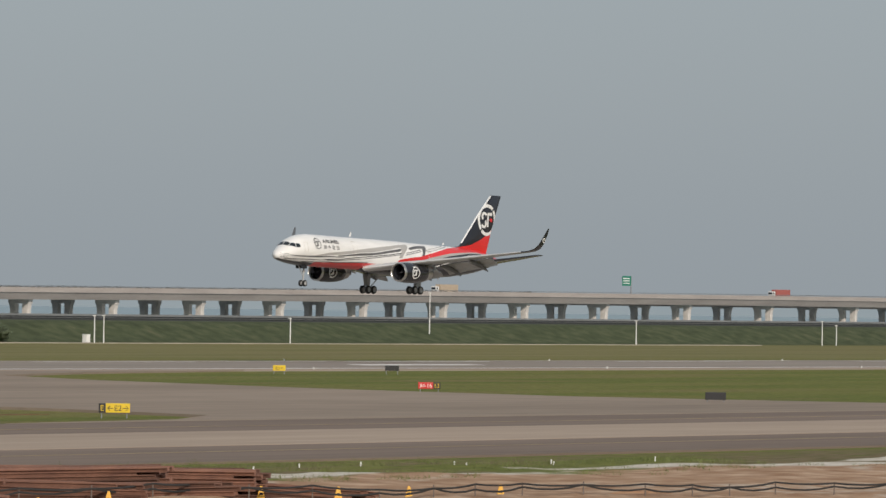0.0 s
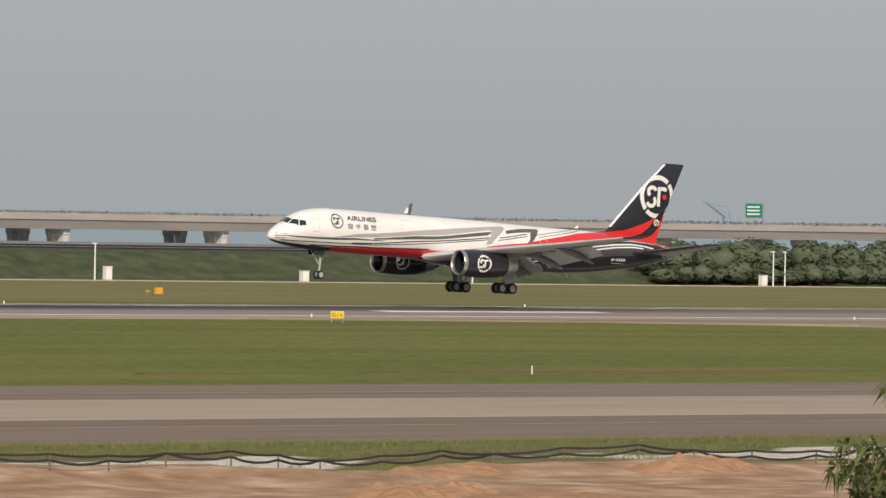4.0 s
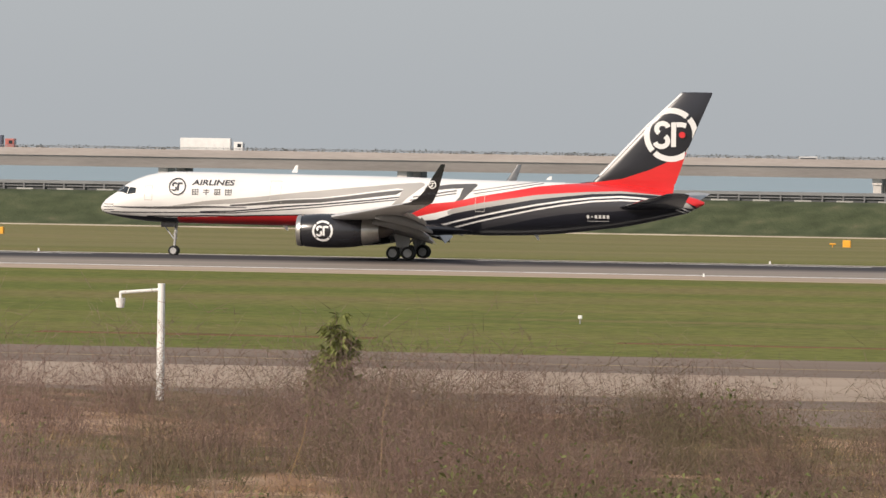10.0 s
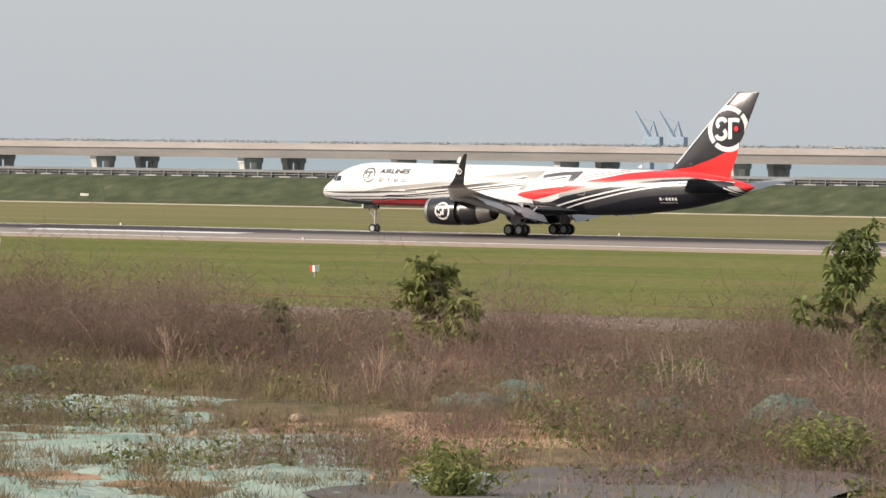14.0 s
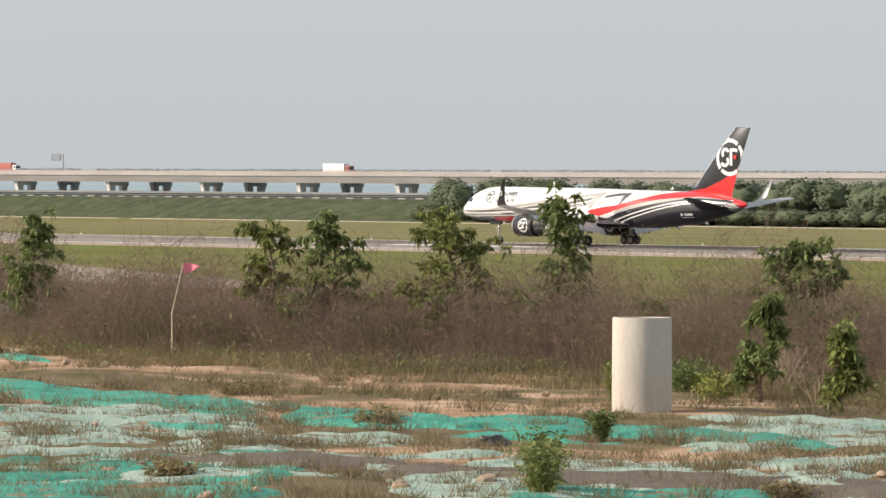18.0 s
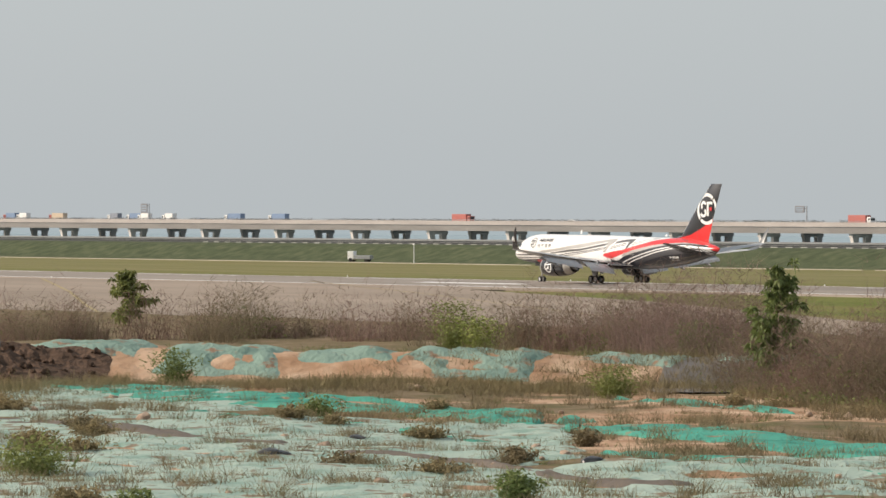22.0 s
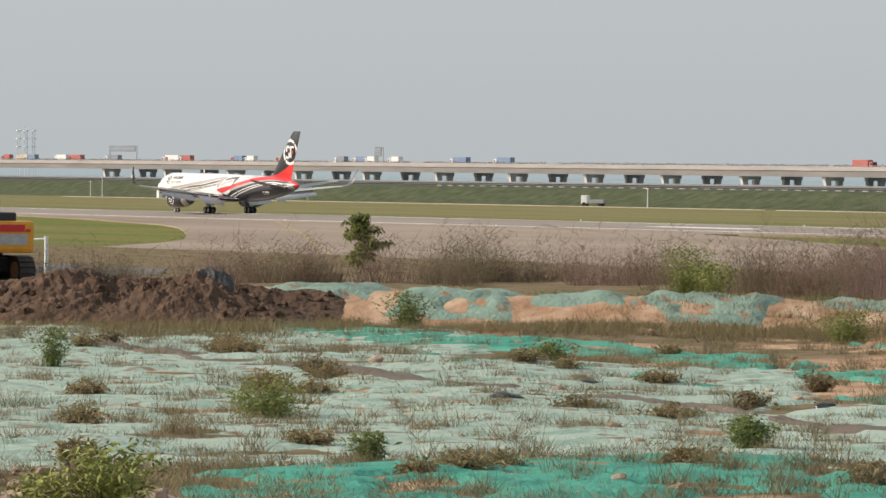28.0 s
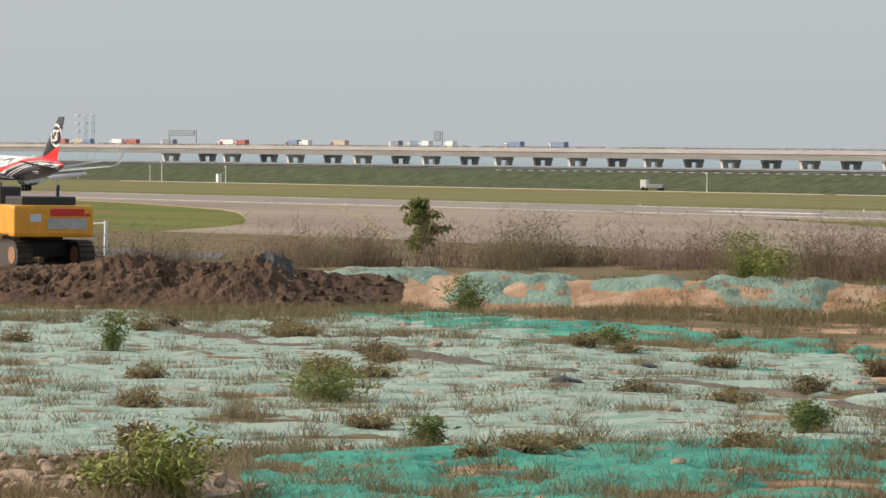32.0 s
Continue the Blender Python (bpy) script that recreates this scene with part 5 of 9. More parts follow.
def LIVERY(black, grey, dark, slate, red, white):
    """Painted bands from nose to tail, later ones over earlier ones: colour, upper edge, lower edge."""
    return (
        # dark belly of the nose, red belly to the wing
        (black, [(0.23, 3.37), (0.62, 3.23), (2.11, 3.08), (4.25, 2.98), (6.47, 2.93)], None),
        (red, [(6.21, 2.99), (8.51, 3.05), (12.77, 3.16), (16.82, 3.24), (20.86, 3.22)], None),
        (black, [(3.82, 3.08), (6.38, 3.1), (8.51, 3.18), (10.64, 3.17), (12.77, 3.24), (16.81, 3.35)], [(3.82, 2.98), (6.38, 3.0), (8.51, 3.08), (10.64, 3.07), (12.77, 3.14), (16.82, 3.25)]),
        # three short lines at the nose
        (black, [(0.35, 3.95), (1.2, 3.94)], [(0.35, 3.9), (1.2, 3.88)]),
        (black, [(0.31, 3.74), (1.21, 3.74)], [(0.31, 3.68), (1.21, 3.69)]),
        (black, [(0.36, 3.53), (1.21, 3.53)], [(0.36, 3.47), (1.21, 3.47)]),
        # thin lines along the lower side
        (black, [(0.91, 3.37), (2.11, 3.35), (6.38, 3.38), (8.51, 3.39), (10.64, 3.4), (12.77, 3.58), (14.89, 3.72), (17.44, 3.94), (21.27, 4.35), (23.39, 4.58), (23.81, 4.63)], [(0.91, 3.29), (2.11, 3.27), (6.38, 3.3), (8.51, 3.31), (10.64, 3.32), (12.77, 3.5), (14.89, 3.64), (17.45, 3.86), (21.27, 4.26), (23.39, 4.5), (23.81, 4.55)]),
        (black, [(8.08, 3.47), (10.64, 3.55), (12.76, 3.75), (14.89, 3.97), (17.44, 4.15), (21.26, 4.52), (23.39, 4.77), (23.89, 4.82)], [(8.08, 3.37), (10.64, 3.45), (12.76, 3.65), (14.89, 3.86), (17.44, 4.04), (21.27, 4.41), (23.39, 4.67), (23.9, 4.72)]),
        (dark, [(1.16, 3.79), (2.1, 3.76), (4.24, 3.77), (6.37, 3.83), (8.5, 3.89), (11.7, 3.82)], [(1.16, 3.74), (2.1, 3.63), (4.24, 3.6), (6.37, 3.61), (8.5, 3.72), (11.7, 3.76)]),
        (dark, [(10.42, 3.99), (11.48, 4.07), (12.76, 4.2), (14.88, 4.42), (17.44, 4.53), (19.13, 4.72), (21.26, 5.01), (23.38, 5.26), (23.76, 5.28)], [(10.42, 3.87), (11.48, 3.9), (12.76, 3.99), (14.89, 4.11), (17.44, 4.24), (19.14, 4.43), (21.26, 4.68), (23.26, 4.92), (23.76, 5.22)]),
        # broad grey sweep with its turned end
        (grey, [(5.94, 3.86), (7.22, 4.05), (8.49, 4.26), (10.62, 4.44), (12.75, 4.63), (14.88, 4.9), (17.43, 5.16), (19.13, 5.34), (21.25, 5.53), (23.37, 5.74), (25.2, 5.87), (25.37, 5.75)], [(5.94, 3.84), (7.22, 3.88), (8.5, 3.96), (10.63, 4.07), (12.76, 4.27), (14.88, 4.49), (17.43, 4.61), (19.13, 4.81), (21.25, 5.11), (23.38, 5.41), (23.72, 5.33), (25.37, 5.65)]),
        (grey, [(22.97, 4.15), (23.56, 4.79), (23.72, 5.43), (25.37, 5.69)], [(22.97, 4.06), (23.57, 4.11), (24.03, 4.59), (25.37, 5.63)]),
        # second, darker turned sweep
        (dark, [(25.41, 5.46), (26.35, 5.62), (27.41, 5.76), (29.23, 5.83), (29.4, 5.75)], [(25.42, 5.18), (26.35, 5.3), (27.41, 5.42), (28.26, 5.46), (29.4, 5.69)]),
        (dark, [(27.64, 4.26), (28.14, 4.82), (28.34, 5.5), (29.4, 5.75)], [(27.64, 4.13), (28.15, 4.31), (28.65, 4.87), (29.4, 5.65)]),
        (dark, [(24.57, 4.81), (25.51, 4.94), (27.2, 5.23), (27.88, 5.33)], [(24.58, 4.71), (25.51, 4.84), (27.2, 5.13), (27.88, 5.22)]),
        (dark, [(24.32, 4.55), (25.51, 4.74), (27.21, 5.02), (27.88, 5.11)], [(24.33, 4.46), (25.51, 4.65), (27.21, 4.93), (27.88, 5.03)]),
        (dark, [(28.98, 5.28), (31.86, 5.73), (33.98, 6.03)], [(28.99, 5.22), (31.86, 5.67), (33.98, 5.98)]),
        (dark, [(29.2, 5.09), (31.87, 5.51), (34.41, 5.94)], [(29.2, 5.03), (31.87, 5.45), (34.41, 5.87)]),
        # dark tail end, red ribbon, white lines
        (black, [(24.3, 3.2), (25.4, 2.98), (26.3, 3.06), (27.65, 3.54), (29.77, 3.96), (31.89, 4.33), (34.0, 4.7), (36.12, 4.94), (38.23, 5.15), (40.35, 5.22), (42.47, 5.13), (43.95, 5.07), (46.67, 4.64)], None),
        (slate, [(29.78, 2.94), (31.9, 3.39), (34.01, 3.85), (36.13, 4.22), (38.24, 4.51), (40.36, 4.63), (41.55, 4.56)], [(29.79, 2.39), (31.91, 2.8), (34.02, 3.26), (36.14, 3.59), (38.25, 3.79), (39.95, 3.86), (41.55, 4.01)]),
        (grey, [(27.23, 3.7), (27.65, 3.92), (29.76, 4.38), (31.88, 4.71), (34.0, 5.04), (36.11, 5.2), (38.23, 5.32), (40.35, 5.39), (42.47, 5.21), (43.74, 5.1)], [(27.23, 3.45), (27.65, 3.54), (29.77, 3.96), (31.89, 4.33), (34.0, 4.7), (36.12, 4.94), (38.23, 5.15), (40.35, 5.22), (42.47, 5.13), (43.74, 5.06)]),
        (white, [(26.39, 2.65), (26.82, 2.75), (27.66, 2.97), (29.78, 3.47), (31.89, 3.93), (34.01, 4.34), (36.12, 4.67), (38.24, 4.92), (40.35, 5.04), (41.84, 4.95), (43.11, 4.78)], [(26.39, 2.52), (26.82, 2.61), (27.66, 2.84), (29.78, 3.34), (31.89, 3.79), (34.01, 4.21), (36.12, 4.54), (38.24, 4.78), (40.35, 4.9), (41.84, 4.82), (43.11, 4.65)]),
        (white, [(26.4, 2.27), (26.91, 2.4), (27.67, 2.54), (29.78, 3.09), (31.9, 3.54), (34.01, 4.0), (36.13, 4.37), (38.24, 4.66), (40.36, 4.78), (41.84, 4.72)], [(26.4, 2.14), (26.91, 2.28), (27.67, 2.42), (29.78, 2.96), (31.9, 3.42), (34.01, 3.87), (36.13, 4.24), (38.24, 4.53), (40.36, 4.65), (41.84, 4.59)]),
        (black, [(36.0, 5.99), (36.6, 5.99), (38, 20), (48, 20)], [(36.0, 5.95), (37.4, 5.96), (38.2, 6.03), (40.32, 6.32), (42.43, 7.03), (43.7, 7.6), (44.79, 8.17), (45.5, 8.6), (47.6, 10.0)]),
        (red, [(22.8, 3.68), (23.2, 3.88), (25.0, 4.15), (26.3, 4.3), (27.64, 4.43), (29.75, 4.89), (31.87, 5.26), (33.99, 5.67), (36.1, 5.88), (37.37, 5.96), (38.2, 6.03), (40.32, 6.32), (42.43, 7.03), (43.7, 7.6), (44.79, 8.17), (45.5, 8.6)], [(22.8, 3.62), (23.6, 3.36), (24.5, 3.2), (26.3, 3.58), (27.65, 3.92), (29.76, 4.38), (31.88, 4.71), (34.0, 5.04), (36.11, 5.2), (38.23, 5.32), (40.35, 5.39), (42.47, 5.21), (43.74, 5.08), (44.6, 5.02), (45.5, 5.0)]),
        # slanting marks on the tail cone
        (white, [(43.67, 4.38), (45.33, 3.77)], [(43.67, 4.31), (45.33, 3.7)]),
        (white, [(44.04, 4.52), (45.62, 3.91)], [(44.05, 4.44), (45.62, 3.83)]),
        (grey, [(44.42, 4.61), (45.27, 4.62), (45.91, 4.12)], [(44.43, 4.48), (45.02, 4.23), (45.91, 4.04)]),
        (red, [(44.92, 5.04), (45.94, 5.01), (46.66, 4.68)], [(44.93, 4.78), (45.53, 4.5), (46.12, 4.21), (46.67, 4.22)]),
    )


SHIP = livery_material()
WING_G = surf("grey_wing_skin", (0.5, 0.5, 0.5), 0.4, amount=0.2, scale=0.6, fine=6)


def foil(le, chord, y, z, thick, lean=0.0, flip=False, n=9):
    """A wing section as a ring of points at span y; lean 1 stands it on edge (a fin)."""
    pts = []
    for k in range(2 * n - 2):
        s = 1 if k < n else -1
        u = (k if k < n else 2 * n - 2 - k) / (n - 1)
        u = 0.5 - 0.5 * math.cos(math.pi * u)
        t = 5 * thick * (0.2969 * math.sqrt(u) - 0.126 * u - 0.3516 * u * u + 0.2843 * u ** 3 - 0.1015 * u ** 4) * chord
        camber = 0.0 if lean else 0.02 * chord * 4 * u * (1 - u)
        off = s * t + camber
        pts.append((le + u * chord - MAIN, y if not lean else y + off, z + off if not lean else z))
    return pts


REVERSERS, LEGS, WINGS, SPOILERS = [], [], [], []


def build_airliner():
    ship = thing("airliner", "white, red and black twin-engine cargo airliner on the runway, gear down", "airplane")
    # fuselage
    rings = []
    for a in [0.0, 0.07, 0.14, 0.25, 0.4, 0.64, 0.85, 1.07, 1.36, 1.7, 2.13, 2.45, 2.77, 3.2, 3.62, 4.05, 4.5, 5.1, 5.75, 6.5, 7.2] + list(np.arange(8, 45, 1.0)) + [44.6, 45.3, 45.7, 46.1, 46.4, 46.6]:
        c, h, w = fuse_at(a)
        rings.append([(a - MAIN, w * math.sin(q), c + h * math.cos(q)) for q in np.linspace(0, 2 * math.pi, 56, endpoint=False)])
    part("fuselage", loft(bmesh.new(), rings), SHIP, ship, "white cargo fuselage with grey, red and black sweeps", smooth=True)
    # wing root fairing
    rings = []
    for a, hw, zt, zb in ((16.3, 0.7, 2.9, 2.4), (17.4, 1.75, 3.0, 2.2), (19.5, 2.25, 3.2, 1.9), (23.5, 2.3, 3.1, 1.8), (26.5, 2.0, 2.9, 1.85), (29.4, 0.8, 2.5, 2.0)):
        rings.append([(a - MAIN, hw * math.sin(q), (zt + zb) / 2 + (zt - zb) / 2 * math.cos(q)) for q in np.linspace(0, 2 * math.pi, 24, endpoint=False)])
    part("wing_fairing", loft(bmesh.new(), rings), BLACK, ship, "dark belly fairing", smooth=True)
    # cockpit glazing
    for side in (-1, 1):
        panes = [[(1.42, 0.05), (1.5, 4.86), (2.0, 5.24), (1.96, 0.05)], [(1.56, 4.83), (2.3, 4.7), (2.44, 5.23), (2.06, 5.26)], [(2.38, 4.69), (3.05, 4.76), (3.04, 5.17), (2.5, 5.22)]]
        for pane in panes:
            part("cockpit_window", skin_pane(pane, side), GLASS, ship, "dark cockpit window")
    # doors: thin raised outlines on the skin
    for side in (-1, 1):
        for a0, a1, z0, z1 in ((3.76, 4.34, 4.28, 5.4), (13.52, 14.36, 3.92, 5.83), (29.35, 30.05, 3.72, 5.02)):
            bm = bmesh.new()
            for (p0, q0), (p1, q1) in (((a0, z0), (a1, z0)), ((a0, z1), (a1, z1)), ((a0, z0), (a0, z1)), ((a1, z0), (a1, z1))):
                for k in range(4):
                    u, v = k / 4, (k + 1) / 4
                    aa, za, ab, zb = p0 + (p1 - p0) * u, q0 + (q1 - q0) * u, p0 + (p1 - p0) * v, q0 + (q1 - q0) * v
                    rod(bm, (aa - MAIN, side * skin_y(aa, za), za), (ab - MAIN, side * skin_y(ab, zb), zb), 0.022, seg=4)
            part("door", bm, surf("pale_door_edge", (0.55, 0.52, 0.48), 0.4, amount=0.1), ship, "closed door with a pale grey edge")
    # brand marks as plain shapes on the forward side
    INK = surf("dark_grey_marking", (0.045, 0.045, 0.05), 0.4, amount=0.1)
    STROKE = surf("grey_marking", (0.11, 0.107, 0.107), 0.4, amount=0.1)
    for side in (-1, 1):
        def on_side(u, v):
            return (6.3 + u - MAIN, side * skin_y(6.3 + u, 5.33 + v, 0.05), 5.33 + v)
        bm = bmesh.new()
        ring_marks(bm, on_side, 0.67, 0.57, 40, gaps=4)
        hook_marks(bm, on_side, 0.67, 0.13)
        part("emblem", bm, INK, ship, "dark broken ring emblem with curved plain strokes")
        word = text_mesh("AIRLINES", 0.6, INK, bold=0.012)
        xs = [vtx.co.x for vtx in word.data.vertices]
        for vtx in word.data.vertices:
            a, z = 9.1 - side * (vtx.co.x + 0.12 * vtx.co.y) * 3.25 / (max(xs) - min(xs)), 5.645 + vtx.co.y * 0.95
            vtx.co = (a - MAIN, side * skin_y(a, z, 0.05 + vtx.co.z), z)
        word.parent = ship
        tagged(word, "dark lettering reading AIRLINES")
        for k in range(4):                  # one plain cluster of strokes for each character
            a, wide = 7.46 + k * 0.86, 0.5
            bm = bmesh.new()
            for z in ((5.12, 4.94, 4.76), (5.08, 4.92), (5.14, 4.9, 4.76), (5.1, 4.95, 4.74))[k]:
                skin_box(bm, side, a, a + wide, z - 0.03, z + 0.03)
            for u in ((0.02, 0.24, 0.44), (0.22,), (0.04, 0.2, 0.4), (0.0, 0.22, 0.44))[k]:
                skin_box(bm, side, a + u, a + u + 0.06, 4.71 if u < 0.3 else 4.82, 5.17, out=0.044)
            part("character", bm, STROKE, ship, "grey plain strokes for a character")
        bm = bmesh.new()
        for k in range(6):
            skin_box(bm, side, 37.84 + k * 0.3, 38.04 + k * 0.3, 3.3 if k != 1 else 3.4, 3.56 if k != 1 else 3.46)
        skin_box(bm, side, 37.85, 39.5, 3.08, 3.12)
        part("registration", bm, WHITE, ship, "white bars for the registration")
    # fin
    rows = ((37.6, 6.6, 5.2, 0.02), (36.4, 7.9, 5.93, 0.02), (38.1, 6.3, 6.1, 0.05), (38.47, 6.07, 6.48, 0.07), (39.17, 5.65, 7.25, 0.08), (40.02, 5.07, 8.13, 0.085), (42.2, 3.87, 10.45, 0.085), (44.72, 2.39, 12.85, 0.085), (44.83, 2.2, 12.93, 0.03))
    fin = [foil(le, ch, 0, z, th, lean=1) for le, ch, z, th in rows]
    fin_ob = part("fin", loft(bmesh.new(), fin), SHIP, ship, "black fin with a red foot", smooth=True)
    bm = bmesh.new()
    loft(bm, [[(le - MAIN - 0.05, 0.0, z), (le - MAIN + 0.15, 0.12, z), (le - MAIN + 0.18, 0.0, z), (le - MAIN + 0.15, -0.12, z)] for le, z in ((38.55, 6.55), (42.2, 10.45), (44.72, 12.83))])
    part("leading_edge", bm, BRIGHT, fin_ob, "bright metal leading edge")
    for side in (-1, 1):
        def on_fin(u, v):
            """Laid on the fin's skin, cut off at its edges."""
            z = 9.7 + v
            le, ch, th = lerp_table([(r[2], r[0], r[1], r[3]) for r in rows], z)
            a = min(le + ch - 0.03, max(le + 0.18, 44.0 + u))
            k = (a - le) / ch
            half = 5 * th * ch * (0.2969 * math.sqrt(k) - 0.126 * k - 0.3516 * k * k + 0.2843 * k ** 3 - 0.1015 * k ** 4)
            return (a - MAIN, side * (half + 0.02), z)
        bm = bmesh.new()
        ring_marks(bm, on_fin, 2.05, 1.62, 96, gaps=4)
        part("fin_emblem", bm, WHITE, fin_ob, "white broken ring on the black fin")
        bm = bmesh.new()
        hook_marks(bm, on_fin, 2.05, 0.37)
        part("fin_stroke", bm, WHITE, fin_ob, "plain curved white strokes inside the ring")
        bm = bmesh.new()
        rod(bm, (44.86 - MAIN, side * 0.12, 9.7), (44.86 - MAIN, side * 0.19, 9.7), 0.24, seg=20)
        part("red_dot", bm, RED, fin_ob, "red dot")
    # tailplane
    for side in (-1, 1):
        secs = [foil(le, ch, side * y, z, 0.09) for le, ch, y, z in ((39.7, 5.2, 0.6, 4.02), (40.3, 4.8, 1.5, 4.14), (44.4, 1.85, 7.4, 5.2), (44.7, 1.5, 7.6, 5.23))]
        part("tailplane", loft(bmesh.new(), secs), BLACK if side < 0 else GREY, ship, "dark swept tailplane", smooth=True)
    # wings, flaps, winglets, engines
    for side in (-1, 1):
        wing = [foil(le, ch, side * y, z, th) for le, ch, y, z, th in (
            (16.2, 8.2, 1.2, 2.62, 0.12), (16.9, 7.4, 1.9, 2.7, 0.12), (18.75, 5.7, 6.6, 3.15, 0.105), (22.6, 3.75, 12.4, 3.72, 0.1), (26.4, 2.0, 18.2, 4.35, 0.1))]
        w_ob = part("wing", loft(bmesh.new(), wing), WING_G, ship, "light grey swept wing", smooth=True)
        WINGS.append((w_ob, side))
        secs = []
        for le, ch, y, z in ((26.4, 2.0, 18.2, 4.35), (27.0, 1.7, 18.9, 4.48), (27.65, 1.3, 19.4, 4.78), (28.2, 1.02, 19.7, 5.3), (28.95, 0.66, 20.05, 6.5), (29.5, 0.32, 20.2, 7.3)):
            up = step(18.2, 19.7, y)
            ring = []
            for px, py, pz in foil(le, ch, 0, 0, 0.1):
                ring.append((px, side * (y - pz * up), z + pz * (1 - up)))
            secs.append(ring)
        wl_ob = part("winglet", loft(bmesh.new(), secs), BLACK if side < 0 else surf("winglet_inner_paint", (0.12, 0.13, 0.14), 0.35), w_ob, "dark upturned winglet", smooth=True)
        bm = bmesh.new()
        ring_marks(bm, lambda u, v: (28.85 + u - MAIN, side * (19.93 + 0.04 + v * 0.14 + 0.07), 5.8 + v), 0.3, 0.22, 48, gaps=4)
        hook_marks(bm, lambda u, v: (28.85 + u - MAIN, side * (19.93 + 0.04 + v * 0.14 + 0.07), 5.8 + v), 0.3, 0.06)
        part("winglet_mark", bm, WHITE, wl_ob, "small white ring")
        FLAP = surf("flap_paint", (0.46, 0.46, 0.46), 0.45, amount=0.2)
        for y0, y1, a0, a1, z0, z1, c0, c1 in ((2.3, 6.2, 24.2, 24.4, 2.55, 2.95, 1.9, 1.75), (7.3, 13.9, 24.4, 26.2, 3.05, 3.75, 1.6, 1.15)):
            for off, drop, ch, tilt in ((0.0, -0.05, 1.0, 26), (0.92, -0.5, 0.52, 48)):
                secs = []
                for y, a, z, c in ((y0, a0, z0, c0), (y1, a1, z1, c1)):
                    ring = []
                    for px, py, pz in foil(0, c * ch, 0, 0, 0.12):
                        px += MAIN
                        q = radians(tilt)
                        ring.append((a + off * c - 0.15 + px * math.cos(q) + pz * math.sin(q) - MAIN, side * y, z + drop * c / 1.5 - px * math.sin(q) + pz * math.cos(q)))
                    secs.append(ring)
                part("flap", loft(bmesh.new(), secs), FLAP, w_ob, "lowered grey flap", smooth=True)
        for y0, y1, a0, a1, z0, z1 in ((2.6, 5.9, 22.7, 22.95, 3.1, 3.4), (7.6, 9.8, 23.2, 23.75, 3.55, 3.78), (9.95, 12.2, 23.8, 24.35, 3.8, 4.02), (12.35, 14.2, 24.4, 24.85, 4.04, 4.2)):
            hinge = Vector((a0 - MAIN, side * y0, z0))
            way = Vector((a1 - MAIN, side * y1, z1)) - hinge
            bm = bmesh.new()
            loft(bm, [[(0, 0, 0.0), (0.95, 0, -0.06), (0.95, 0, -0.09), (0, 0, -0.05)], [tuple(way), (way.x + 0.8, way.y, way.z - 0.06), (way.x + 0.8, way.y, way.z - 0.09), (way.x, way.y, way.z - 0.05)]])
            panel = part("spoiler", bm, FLAP, w_ob, "pale grey spoiler panel")
            panel.location = hinge
            SPOILERS.append((panel, hinge, way.normalized(), side))
        for y, a, z in ((4.3, 22.2, 2.5), (8.6, 22.6, 2.95), (12.2, 23.4, 3.4)):
            rings = []
            for k in range(7):
                u = k / 6
                r = 0.26 * math.sqrt(max(0.01, math.sin(math.pi * (0.04 + 0.92 * u))))
                rings.append([(a + 4.3 * u - MAIN, side * y + 0.7 * r * math.sin(q), z - 0.1 - 1.05 * u * u + 1.25 * r * math.cos(q)) for q in np.linspace(0, 2 * math.pi, 10, endpoint=False)])
            part("flap_fairing", loft(bmesh.new(), rings), surf("fairing_paint", (0.16, 0.16, 0.165), 0.4, amount=0.1), w_ob, smooth=True)
        engine(ship, side)
    # landing gear
    for side in (-1, 1):
        y = side * 3.66
        gear = part("main_leg", rods(((0, y, 0.5), (0.15, y * 0.98, 3.0), 0.17, 0.2), ((0, y, 0.55), (1.6, y * 0.75, 2.6), 0.07), ((-0.57, y, 0.52), (0.57, y, 0.52), 0.11), seg=10), STRUT, ship, "grey main landing gear leg")
        LEGS.append(gear)
        part("gear_door", gear_door(y + side * 0.42), GREY, gear, "grey leg door")
        for dx in (-0.57, 0.57):
            for dy in (-0.43, 0.43):
                wheel(gear, dx, y + dy, 0.52, 0.52, 0.36)
    nose = part("nose_leg", rods(((-18.25, 0, 0.4), (-18.05, 0, 3.0), 0.09, 0.13), ((-18.2, 0, 1.2), (-19.4, 0, 2.8), 0.05), ((-18.3, 0, 1.7), (-18.05, 0, 1.3), 0.05), seg=10), STRUT, ship, "slim nose landing gear leg")
    for dy in (-0.3, 0.3):
        wheel(nose, -18.25, dy, 0.4, 0.4, 0.26)
    for dy in (-0.44, 0.44):
        part("nose_gear_door", boxes((-19.2, -18.05, dy - 0.02, dy + 0.02, 2.2, 2.65), bevel=0.015), BLACK, nose, "dark nose gear door")
    bm = bmesh.new()
    box(bm, -18.2, -18.02, -0.22, 0.22, 1.75, 1.95, bevel=0.03)
    part("landing_light", bm, METAL, nose)
    # aerials on the spine and belly
    for a, z, h in ((14.9, 6.55, 0.5), (34.5, 6.22, 0.22)):
        bm = bmesh.new()
        loft(bm, [[(a - MAIN, 0.03, z - 0.05), (a + 0.4 - MAIN, 0.0, z - 0.05), (a - MAIN, -0.03, z - 0.05), (a - 0.05 - MAIN, 0, z - 0.05)], [(a + 0.3 - MAIN, 0.012, z + h), (a + 0.45 - MAIN, 0, z + h), (a + 0.3 - MAIN, -0.012, z + h), (a + 0.26 - MAIN, 0, z + h)]])
        part("aerial", bm, WHITE, ship)
